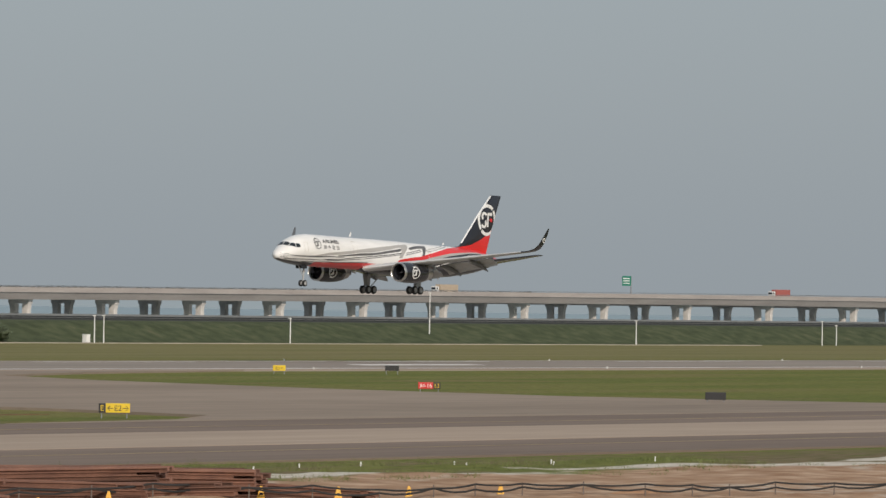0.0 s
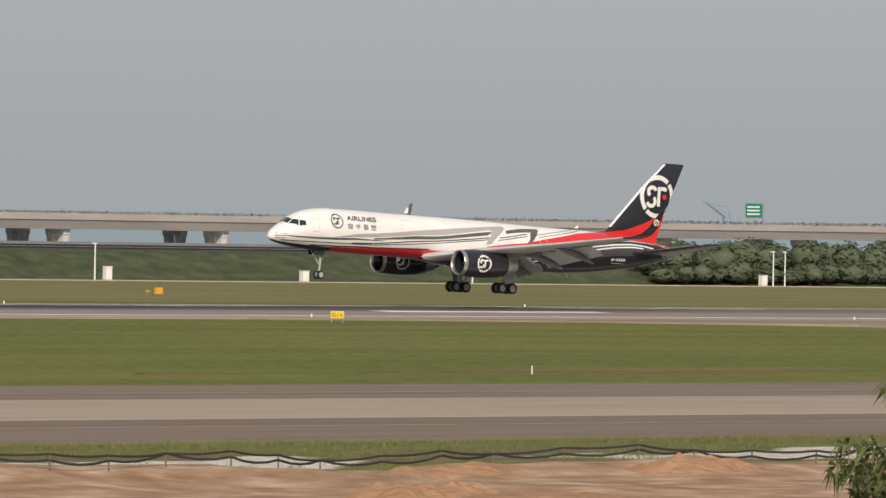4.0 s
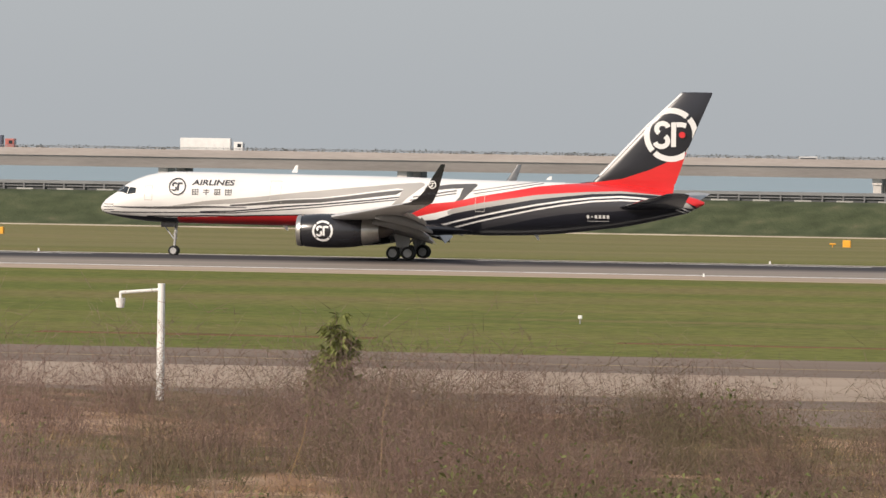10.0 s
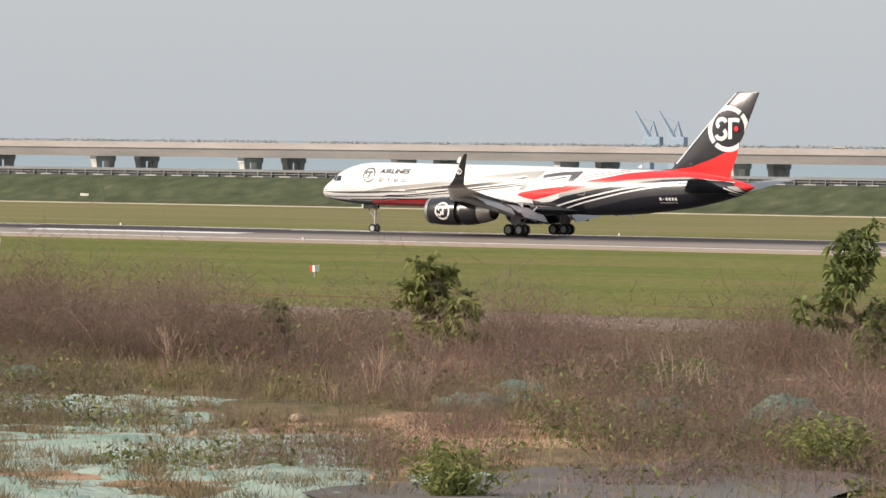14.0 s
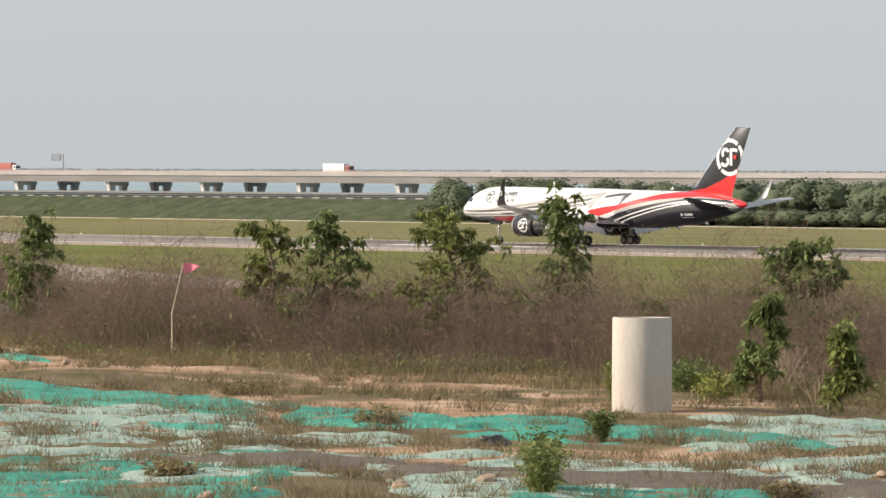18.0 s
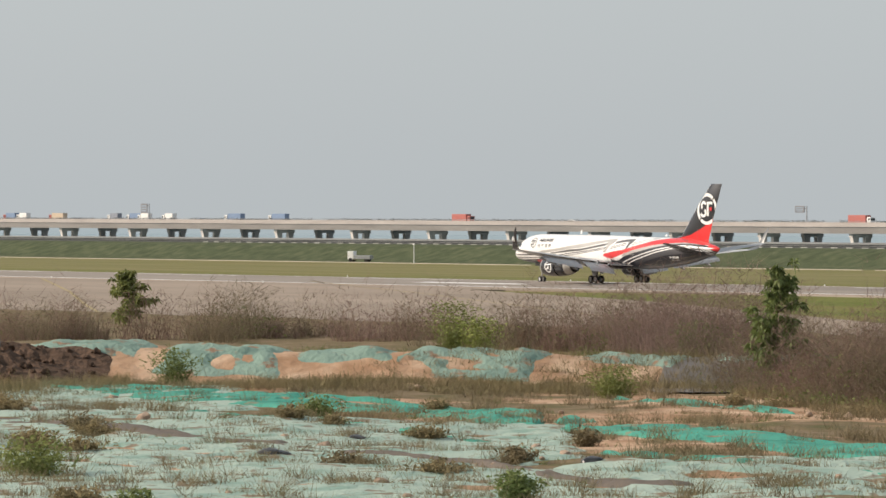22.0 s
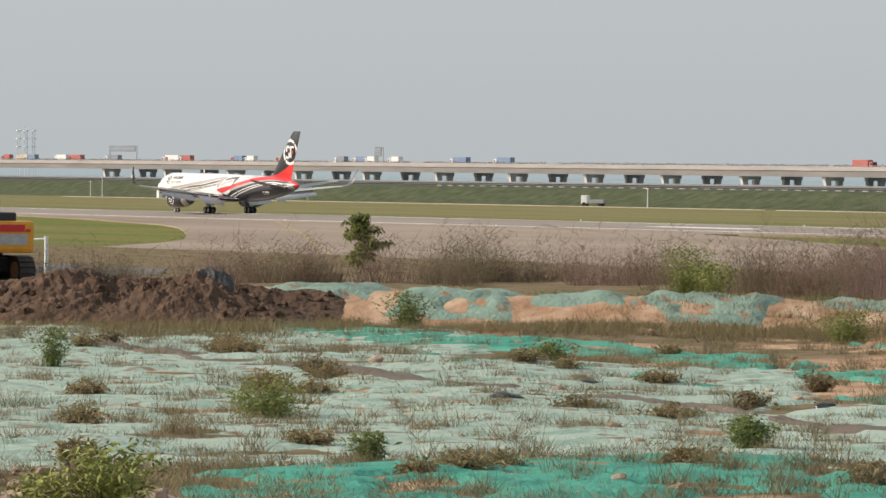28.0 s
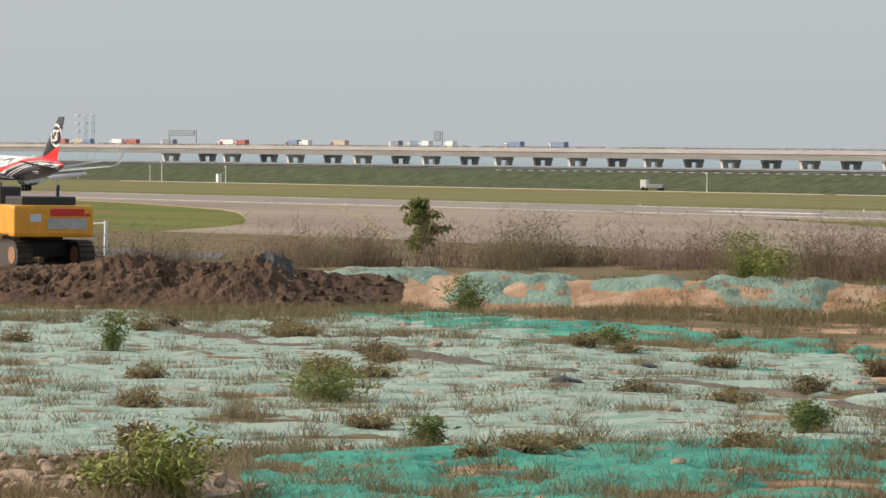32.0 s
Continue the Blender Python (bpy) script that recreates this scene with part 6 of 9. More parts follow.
    for a in (14.2, 33.6):
        bm = bmesh.new()
        zb = lerp_table(FUSE, a)[1]
        loft(bm, [[(a - MAIN, 0.03, zb + 0.05), (a + 0.35 - MAIN, 0.0, zb + 0.05), (a - MAIN, -0.03, zb + 0.05)], [(a + 0.3 - MAIN, 0.012, zb - 0.35), (a + 0.45 - MAIN, 0, zb - 0.35), (a + 0.3 - MAIN, -0.012, zb - 0.35)]])
        part("aerial", bm, WHITE, ship)
    return ship


def gear_door(y):
    bm = bmesh.new()
    pts = [(-0.75, 2.9), (1.0, 2.9), (0.62, 0.95), (-0.28, 0.95)]
    loft(bm, [[(x, y - 0.03, z) for x, z in pts], [(x, y + 0.03, z) for x, z in pts]])
    return bm


def wheel(parent, x, y, z, r, w):
    bm = bmesh.new()
    prof = ((0.62, -0.5), (0.86, -0.5), (0.97, -0.36), (1.0, 0.0), (0.97, 0.36), (0.86, 0.5), (0.62, 0.5), (0.6, 0))
    n = 24
    rings = [[(x + r * q * math.cos(t), y + w * s, z + r * q * math.sin(t)) for q, s in prof] for t in np.linspace(0, 2 * math.pi, n, endpoint=False)]
    rows = [[bm.verts.new(p) for p in ring] for ring in rings]
    k = len(prof)
    for i in range(n):
        for j in range(k):
            bm.faces.new((rows[i][j], rows[i][(j + 1) % k], rows[(i + 1) % n][(j + 1) % k], rows[(i + 1) % n][j]))
    tyre = part("tyre", bm, RUBBER, parent, "black tyre", smooth=True)
    bm = bmesh.new()
    rod(bm, (x, y - w * 0.42, z), (x, y + w * 0.42, z), r * 0.62, seg=16)
    rod(bm, (x, y - w * 0.52, z), (x, y + w * 0.52, z), r * 0.2, seg=10)
    part("rim", bm, STRUT, tyre, "grey wheel rim")


def ring_marks(bm, place, r1, r0, n, gaps=0, solid=False):
    """A flat ring, with gaps, laid on a surface by place(u, v)."""
    cut = [k * 2 * math.pi / gaps + (math.pi / 4 if gaps == 4 else 0.2) for k in range(gaps)] if gaps else []
    for k in range(n):
        t0, t1 = 2 * math.pi * k / n, 2 * math.pi * (k + 1) / n
        mid = (t0 + t1) / 2
        if any(abs((mid - c + math.pi) % (2 * math.pi) - math.pi) < 0.055 for c in cut):
            continue
        bm.faces.new([bm.verts.new(place(r * math.cos(t), r * math.sin(t))) for r, t in ((r0, t0), (r1, t0), (r1, t1), (r0, t1))])


def hook_marks(bm, place, r, wide):
    """Plain strokes inside a ring of radius r: two hooks and a bent bar."""
    def stroke(pts):
        rows = []
        for k, (u, v) in enumerate(pts):
            (u0, v0), (u1, v1) = pts[max(0, k - 1)], pts[min(len(pts) - 1, k + 1)]
            n = math.hypot(u1 - u0, v1 - v0)
            nu, nv = -(v1 - v0) / n * wide / 2, (u1 - u0) / n * wide / 2
            rows.append((bm.verts.new(place(u * r + nu, v * r + nv)), bm.verts.new(place(u * r - nu, v * r - nv))))
        for p, q in zip(rows, rows[1:]):
            bm.faces.new((p[0], p[1], q[1], q[0]))
    stroke([(-0.31 + 0.22 * math.cos(radians(q)), 0.22 + 0.2 * math.sin(radians(q))) for q in np.linspace(15, 235, 14)])
    stroke([(-0.35 + 0.24 * math.cos(radians(q)), -0.23 + 0.21 * math.sin(radians(q))) for q in np.linspace(55, -165, 14)])
    stroke([(0.1, -0.45), (0.1, 0.0), (0.1, 0.46)])
    stroke([(0.2, 0.38), (0.4, 0.38), (0.56, 0.34)])


def skin_pane(corners, side, out=0.02):
    """A pane on the fuselage skin between four corners: (metres aft, height), or (metres aft, distance from the crown's middle)."""
    def around(a, v):
        c, h, w = fuse_at(a)
        return math.asin(min(1, v / w)) if v < 1 else math.acos(max(-1, min(1, (v - c) / h)))
    flat_c = [(a, around(a, v)) for a, v in corners]
    bm, n, rows = bmesh.new(), 6, []
    for i in range(n + 1):
        row = []
        for j in range(n + 1):
            u, v = i / n, j / n
            k = ((1 - u) * (1 - v), u * (1 - v), u * v, (1 - u) * v)
            a, q = (sum(f * c[d] for f, c in zip(k, flat_c)) for d in (0, 1))
            c, h, w = fuse_at(a)
            row.append(bm.verts.new((a - MAIN - out * 0.5, side * (w + out) * math.sin(q), c + (h + out) * math.cos(q))))
        rows.append(row)
    for p, q in zip(rows, rows[1:]):
        for j in range(n):
            bm.faces.new((p[j], p[j + 1], q[j + 1], q[j]))
    return bm


def skin_box(bm, side, a0, a1, z0, z1, out=0.04):
    """A flat plain block laid on the fuselage skin."""
    n = 4
    rows = []
    for k in range(n + 1):
        z = z0 + (z1 - z0) * k / n
        rows.append([bm.verts.new((a - MAIN, side * skin_y(a, z, out), z)) for a in (a0, a1)])
    for p, q in zip(rows, rows[1:]):
        bm.faces.new((p[0], p[1], q[1], q[0]))




AFT = 0.62             # engines, metres aft of the drawn stations


def engine(ship, side):
    y0, z0 = side * 6.5, 2.17
    def ringset(rows, n=28):
        return [[(a + AFT - MAIN, y0 + 0.96 * r * math.sin(t), z0 + dz + 0.96 * r * math.cos(t)) for t in np.linspace(0, 2 * math.pi, n, endpoint=False)] for a, r, dz in rows]
    nac = part("nacelle", loft(bmesh.new(), ringset(((16.25, 1.16, 0), (16.6, 1.26, 0), (17.5, 1.33, 0), (18.6, 1.34, 0), (19.25, 1.32, 0), (19.25, 1.05, 0), (16.7, 1.0, 0), (16.3, 1.08, 0), (16.25, 1.16, 0))), close_ends=False), BLACK, ship, "black engine nacelle", smooth=True)
    part("intake_lip", loft(bmesh.new(), ringset(((16.0, 1.1, 0), (15.95, 1.15, 0), (16.02, 1.2, 0), (16.3, 1.245, 0), (16.3, 1.03, 0), (16.05, 1.06, 0), (16.0, 1.1, 0))), close_ends=False), METAL, nac, "bright intake lip", smooth=True)
    bm = bmesh.new()
    for k in range(24):
        t = 2 * math.pi * k / 24
        c, s = math.cos(t), math.sin(t)
        c2, s2 = math.cos(t + 0.16), math.sin(t + 0.16)
        bm.faces.new([bm.verts.new(p) for p in ((16.95 + AFT - MAIN, y0 + 0.3 * s, z0 + 0.3 * c), (16.95 + AFT - MAIN, y0 + 1.0 * s, z0 + 1.0 * c), (17.15 + AFT - MAIN, y0 + 1.0 * s2, z0 + 1.0 * c2), (17.15 + AFT - MAIN, y0 + 0.3 * s2, z0 + 0.3 * c2))])
    loft(bm, ringset(((16.5, 0.02, 0), (16.7, 0.2, 0), (17.0, 0.32, 0)), 16))
    rod(bm, (17.2 + AFT - MAIN, y0, z0), (17.3 + AFT - MAIN, y0, z0), 0.98, seg=24)
    part("fan", bm, surf("fan_blades", (0.08, 0.08, 0.09), 0.35, 0.7), nac, "dark fan behind the intake")
    for s in (-1, 1):
        bm = bmesh.new()
        ring_marks(bm, lambda u, v: (18.05 + AFT + u - MAIN, y0 + s * (math.sqrt(max(0.01, 1.29 ** 2 - v * v)) + 0.014), z0 + v), 0.79, 0.63, 96, gaps=4)
        part("nacelle_emblem", bm, WHITE, nac, "white ring emblem")
    for s in (-1, 1):
        bm = bmesh.new()
        hook_marks(bm, lambda u, v: (18.05 + AFT + u - MAIN, y0 + s * (math.sqrt(max(0.01, 1.29 ** 2 - v * v)) + 0.016), z0 + v), 0.79, 0.15)
        part("nacelle_stroke", bm, WHITE, nac, "plain curved white strokes inside the ring")
    sleeve = part("reverser_sleeve", loft(bmesh.new(), ringset(((19.26, 1.32, 0), (20.2, 1.27, 0.02), (20.9, 1.17, 0.04), (21.0, 1.1, 0.04), (19.26, 1.1, 0), (19.26, 1.32, 0))), close_ends=False), BLACK, ship, "black sliding reverser sleeve", smooth=True)
    REVERSERS.append(sleeve)
    part("sleeve_band", loft(bmesh.new(), ringset(((20.95, 1.17, 0.04), (21.5, 1.06, 0.06), (22.2, 0.9, 0.1), (22.22, 0.84, 0.1), (20.95, 1.0, 0.04), (20.95, 1.17, 0.04))), close_ends=False), METAL, sleeve, "bare metal nozzle", smooth=True)
    part("engine_core", loft(bmesh.new(), ringset(((17.3, 0.98, 0), (19.2, 1.02, 0), (20.4, 0.95, 0.03), (22.0, 0.74, 0.1), (22.9, 0.5, 0.12), (23.3, 0.12, 0.12)))), surf("hot_section_metal", (0.16, 0.14, 0.13), 0.4, 0.8), nac, "dark engine core and cascade", smooth=True)
    bm = bmesh.new()
    loft(bm, [[(18.2 - MAIN, y0 - 0.05, z0 + 1.15), (18.2 - MAIN, y0 + 0.05, z0 + 1.15), (24.2 - MAIN, y0 + 0.16, z0 + 0.45), (24.2 - MAIN, y0 - 0.16, z0 + 0.45)],
              [(18.5 - MAIN, y0 - 0.05, z0 + 1.27), (18.5 - MAIN, y0 + 0.05, z0 + 1.27), (24.4 - MAIN, y0 + 0.1, z0 + 1.05), (24.4 - MAIN, y0 - 0.1, z0 + 1.05)]])
    part("pylon", bm, GREY, nac, "grey engine pylon")


airliner = build_airliner()
# ---- the near ground: thicket, nets, heaps ----
TWIG = surf("dry_red_brown_twigs", (0.25, 0.168, 0.136), 0.9, other=(0.178, 0.127, 0.098), per_island=0.35, scale=0.16, fine=0.7, spec=0.1)
TWIG_O = surf("dry_olive_twigs", (0.22, 0.175, 0.12), 0.9, other=(0.165, 0.138, 0.088), per_island=0.35, scale=0.16, fine=0.7, spec=0.1)
TWIG_M = surf("dry_mauve_twigs", (0.30, 0.212, 0.18), 0.9, other=(0.225, 0.16, 0.136), per_island=0.3, scale=0.16, fine=0.7, spec=0.1)
STRAW = surf("dry_straw_grass", (0.34, 0.24, 0.13), 0.9, per_island=0.35, amount=0.3, scale=0.3, spec=0.1)
HERB = surf("low_green_weeds", (0.175, 0.2, 0.075), 0.8, per_island=0.4, amount=0.3, scale=0.3, spec=0.2)

let_light_through(HERB, 0.3)
for twiggy in (TWIG, TWIG_O, TWIG_M):
    let_light_through(twiggy, 0.42)


def polar(az, dist):
    return dist * math.sin(radians(az)), dist * math.cos(radians(az))


def ribbons(base, way, length, width, rng, bend=0.25, segs=2):
    """Thin bent blades or stems from rows of base points and ways."""
    n = len(base)
    side = np.cross(way, rng.normal(size=(n, 3)))
    side /= np.linalg.norm(side, axis=1, keepdims=True) + 1e-9
    sag = rng.normal(size=(n, 3)) * bend * length[:, None]
    sag[:, 2] = -abs(sag[:, 2]) * 0.5
    mid = base + way * length[:, None] * 0.55 + sag * 0.25
    tip = base + way * length[:, None] + sag
    w = width[:, None] * side
    v = np.stack([base - w, base + w, mid + w * 0.7, mid - w * 0.7, tip + w * 0.15, tip - w * 0.15], 1).reshape(-1, 3)
    k = np.arange(n)[:, None] * 6
    f = np.concatenate([k + [0, 1, 2, 3], k + [3, 2, 4, 5]], 0)
    return v, f


def spikes(base, way, length, width, rng):
    """Thin straight twigs, one tapering blade each."""
    side = np.cross(way, rng.normal(size=base.shape))
    side /= np.linalg.norm(side, axis=1, keepdims=True) + 1e-9
    w = width[:, None] * side
    v = np.stack([base - w, base + w, base + way * length[:, None]], 1).reshape(-1, 3)
    return v, np.arange(len(base) * 3).reshape(-1, 3)


# bearing, near and far distance, height, share of green
BAND = ((-13.5, 108, 124, 1.8, 0.15), (-11, 104, 126, 2.0, 0.2), (-5, 103, 124, 1.85, 0.25), (-1.5, 101, 122, 1.95, 0.22), (0.5, 100, 123, 2.2, 0.18), (2.5, 97, 126, 2.3, 0.12), (3.3, 97, 126, 3.1, 0.1), (4.6, 96, 127, 3.0, 0.1), (5.6, 95, 128, 2.35, 0.12), (10, 89, 130, 2.9, 0.1), (14, 89, 130, 3.0, 0.1), (18, 89, 131, 3.0, 0.12), (20.5, 90, 132, 2.75, 0.12),
        (23, 91, 133, 2.7, 0.12), (25, 93, 134, 2.9, 0.12), (26.2, 96, 135, 4.0, 0.15), (28, 102, 136, 3.8, 0.15), (30, 107, 138, 2.7, 0.18), (33, 114, 142, 2.55, 0.18), (38, 127, 155, 2.95, 0.2), (42, 128, 158, 3.25, 0.16), (46, 136, 168, 3.8, 0.1), (49, 147, 174, 4.0, 0.1), (53, 161, 184, 3.5, 0.1),
        (55.5, 188, 206, 3.0, 0.14), (58, 206, 214, 2.3, 0.1), (61, 208, 216, 2.0, 0.1), (65, 210, 218, 1.8, 0.12))


def scatter_thicket():
    """Dry shrubs before the taxiway: each a fan of fine stems and twigs, taller in its middle."""
    rng = np.random.default_rng(11)
    base, hgt, lean, green, tone = [], [], [], [], []

    def shrub(x, y, h, g, own_tone=None):
        r = h * rng.uniform(0.34, 0.62) + 0.2
        shade = int(np.clip(1.35 + 2.0 * noise.noise((x * 0.12, y * 0.12, 5)) + rng.normal() * 0.55 - (0.5 if x < -165 else 0), 0, 2.99))
        shade = shade if own_tone is None else own_tone
        leafy = bool(g) if own_tone is not None else rng.random() < g * (2.2 if noise.noise((x * 0.15, y * 0.15, 77)) > 0.1 else 0.35)
        for k in range(int(3 + 4.5 * r)):
            q, e = rng.uniform(0, 6.283), math.sqrt(rng.random())
            px, py = x + r * e * math.cos(q) * 0.7, y + r * e * math.sin(q) * 0.7
            base.append((px, py, ground_height(px, py)))
            hgt.append(h * (1.05 - 0.6 * e * e) * rng.uniform(0.6, 1.05))
            lean.append((0.35 * e * math.cos(q), 0.35 * e * math.sin(q), 0))
            green.append(leafy)
            tone.append(shade)
    n = 0
    while n < 4000:                         # the main band: rounded bushes side by side, each of one tone
        az = rng.uniform(-65, 13)
        if az > -42 and rng.random() < 0.35:
            continue
        d0, d1, h, g = lerp_table(BAND, -az)
        x, y = polar(az, rng.uniform(d0, d1))
        clump = noise.noise((x * 0.09, y * 0.09, 31)) + 0.4 * noise.noise((x * 0.3, y * 0.3, 8))
        if az < -56.5:
            clump = 0.5 * clump + 1.1 * noise.noise((x * 0.22, y * 0.22, 44)) - 0.05
        if clump < (-0.75 if -56 < az < -35 else -0.45) + 0.25 * rng.random() or az < -57.5 and (clump < -0.12 or rng.random() < 0.3):
            continue
        wide = rng.uniform(0.9, 2.1) * (0.7 if az < -56.5 else 1)
        h *= 1.12 * rng.uniform(0.65, 1.2) * (0.95 + 0.5 * min(0.5, max(-0.5, clump)))
        tone_of = int(np.clip(1.5 + 1.9 * noise.noise((x * 0.12, y * 0.12, 5)) + rng.normal() * 0.7 - (0.4 if x < -165 else 0), 0, 2.99))
        leafy = rng.random() < g * (2.0 if noise.noise((x * 0.15, y * 0.15, 77)) > 0.1 else 0.35)
        for k in range(int(2 + 2.6 * wide * wide)):
            q, e = rng.uniform(0, 6.283), math.sqrt(rng.random())
            shrub(x + wide * e * math.cos(q), y + wide * e * math.sin(q), min(4.1, h * (1.04 - 0.62 * e * e) * rng.uniform(0.85, 1.06)), leafy and rng.random() < 0.7, tone_of)
            n += 1
    for k in range(420):                    # a closed front where the young trees stand
        az = rng.uniform(-54, -36)
        d0, d1, h, g = lerp_table(BAND, -az)
        x, y = polar(az, d0 + rng.uniform(0, 6))
        shrub(x, y, h * rng.uniform(0.6, 0.95), 0.15)
    for k in range(1500):                   # low olive growth running out onto the nets
        az = rng.uniform(-54, -36)
        x, y = polar(az, lerp_table(BAND, -az)[0] - 8 * rng.random() ** 1.6)
        if noise.noise((x * 0.2, y * 0.2, 23)) + 0.4 * noise.noise((x * 0.6, y * 0.6, 6)) > 0.02:
            shrub(x, y, rng.uniform(0.3, 0.95), rng.random() < 0.35, int(rng.random() < 0.35))
    while n < 6500:                         # low growth on the slope before it
        az, d = rng.uniform(-42, 3), rng.uniform(82, 116)
        x, y = polar(az, d)
        if noise.noise((x * 0.16, y * 0.16, 19)) + 0.5 * noise.noise((x * 0.5, y * 0.5, 4)) < (-0.3 if az > -33 else 0.2) or d > lerp_table(BAND, -az)[0] + 3:
            continue
        shrub(x, y, rng.uniform(0.45, 1.75) * (1 if d > 90 else 0.7), 0.3)
        n += 1
    while n < 6630:                         # sparse dry bushes on the sand
        az, d = rng.uniform(14, 42), rng.uniform(92, 112)
        x, y = polar(az, d)
        if noise.noise((x * 0.1, y * 0.1, 61)) > 0.12:
            shrub(x, y, rng.uniform(0.25, 0.75), 0.2)
        n += 1
    base, hgt, lean, green, tone = np.array(base), np.array(hgt), np.array(lean), np.array(green), np.array(tone)
    many = len(base)
    for shade, (name, mat, label) in enumerate((("olive_scrub", TWIG_O, "dry olive-brown scrub in front of the taxiway"), ("thicket", TWIG, "dense dry reddish-brown scrub in front of the taxiway"), ("mauve_scrub", TWIG_M, "pale mauve-brown feathery scrub in front of the taxiway"))):
        bs, hs, ls = base[tone == shade], hgt[tone == shade], lean[tone == shade]
        many = len(bs)
        vs, fs, n0 = [], [], 0
        for k in range(22):
            stem = k < 3                    # main stems, then fine twigs fanning outwards
            u = np.zeros((many, 1)) if stem else rng.uniform(0.0, 0.95, (many, 1))
            start = bs + ls * u * hs[:, None] + np.concatenate([rng.normal(size=(many, 2)) * (0.12 + 0.16 * u), u * hs[:, None]], 1)
            way = ls + rng.normal(size=(many, 3)) * ((0.3, 0.3, 0) if stem else (0.72, 0.72, 0.35)) + (0, 0, 1 if stem else 0.55)
            way /= np.linalg.norm(way, axis=1, keepdims=True)
            v, f = spikes(start, way, hs * (rng.uniform(0.6, 1.05, many) if stem else rng.uniform(0.12, 0.34, many)), (0.006 if stem else 0.0048) * np.maximum(1, np.hypot(bs[:, 0], bs[:, 1]) / 108), rng)
            vs.append(v), fs.append(f + n0)
            n0 += len(v)
        tagged(raw(name, np.concatenate(vs), np.concatenate(fs), mat), label, "shrubs", kind="stuff")
    b, h = base[green], hgt[green]
    per = 7
    cs = np.repeat(b, per, 0) + rng.normal(size=(len(b) * per, 3)) * (0.4, 0.4, 0)
    cs[:, 2] += np.repeat(h, per) * rng.uniform(0.0, 0.6, len(cs))
    w = rng.normal(size=cs.shape) * (0.6, 0.6, 0.4) + (0, 0, 0.6)
    w /= np.linalg.norm(w, axis=1, keepdims=True)
    v, f = leaf_cards(cs, w, 0.17, 0.036, rng)
    tagged(raw("green_growth", v, f, HERB), "green growth among the dry scrub", "foliage", kind="stuff")
    # a few bare pale stems that stand out of the mass
    pick = rng.choice(len(base), 420, replace=False)
    way = rng.normal(size=(420, 3)) * (0.35, 0.35, 0) + (0, 0, 1)
    way /= np.linalg.norm(way, axis=1, keepdims=True)
    v, f = ribbons(base[pick] - (0, 0, 0.05), way, hgt[pick] * rng.uniform(0.8, 1.15, 420), np.full(420, 0.011), rng, bend=0.18)
    tagged(raw("pale_stems", v, f, STRAW), "bare pale stems standing in the scrub", "stems", kind="stuff")


scatter_thicket()


def bare_shrub_mesh(seed):
    """A fan of forking pale stems with no leaves."""
    r = random.Random(seed)
    bm = bmesh.new()

    def limb(a, way, length, thick, depth):
        b = a + way * length
        rod(bm, a, b, thick, thick * 0.6, seg=4)
        if depth:
            for q in range(r.choice((2, 3))):
                turn = Vector((r.uniform(-0.6, 0.6), r.uniform(-0.6, 0.6), r.uniform(-0.1, 0.5)))
                limb(a.lerp(b, r.uniform(0.45, 1.0)), (way + turn).normalized(), length * r.uniform(0.5, 0.8), thick * 0.62, depth - 1)
    for q in range(5):
        limb(Vector((r.uniform(-0.06, 0.06), r.uniform(-0.06, 0.06), -0.05)), Vector((r.uniform(-0.6, 0.6), r.uniform(-0.6, 0.6), 1)).normalized(), r.uniform(0.32, 0.5), 0.0085, 2)
    return mesh_of("stem", bm, surf("pale_bare_wood", (0.36, 0.27, 0.2), 0.9, per_object=0.25, amount=0.3, spec=0.1))


bare = [bare_shrub_mesh(70 + k) for k in range(4)]
rng = random.Random(17)
for k in range(90):
    az = rng.uniform(-47, -2)
    near = lerp_table(BAND, -az)[0]
    x, y = polar(az, near + rng.uniform(-12, 2))
    s = rng.uniform(0.8, 1.9)
    top = thing("bare_shrub", "leafless shrub of forking pale stems below the scrub", "shrub", "bare shrubs", m=pose(x, y, ground_height(x, y), 0, 0, rng.uniform(0, 360)) @ Matrix.Diagonal((s, s, s, 1)))
    ob = new("stem", bare[k % 4])
    ob.parent = top
BROWN_G = surf("tan_brown_grass", (0.25, 0.192, 0.112), 0.9, other=(0.17, 0.15, 0.075), per_island=0.3, scale=0.3, fine=1.2, spec=0.1)
VERGE = surf("verge_grass_blades", (0.17, 0.185, 0.07), 0.85, other=(0.11, 0.135, 0.045), per_island=0.3, scale=0.25, fine=1.5, spec=0.15)
TUFT = surf("brown_grass_tufts", (0.235, 0.19, 0.115), 0.9, per_island=0.4, amount=0.3, scale=0.3, spec=0.1)


CLUMP = surf("olive_straw_clump", (0.28, 0.225, 0.125), 0.9, per_island=0.35, amount=0.3, scale=0.4, spec=0.1)
let_light_through(TUFT, 0.25)
let_light_through(CLUMP, 0.4)


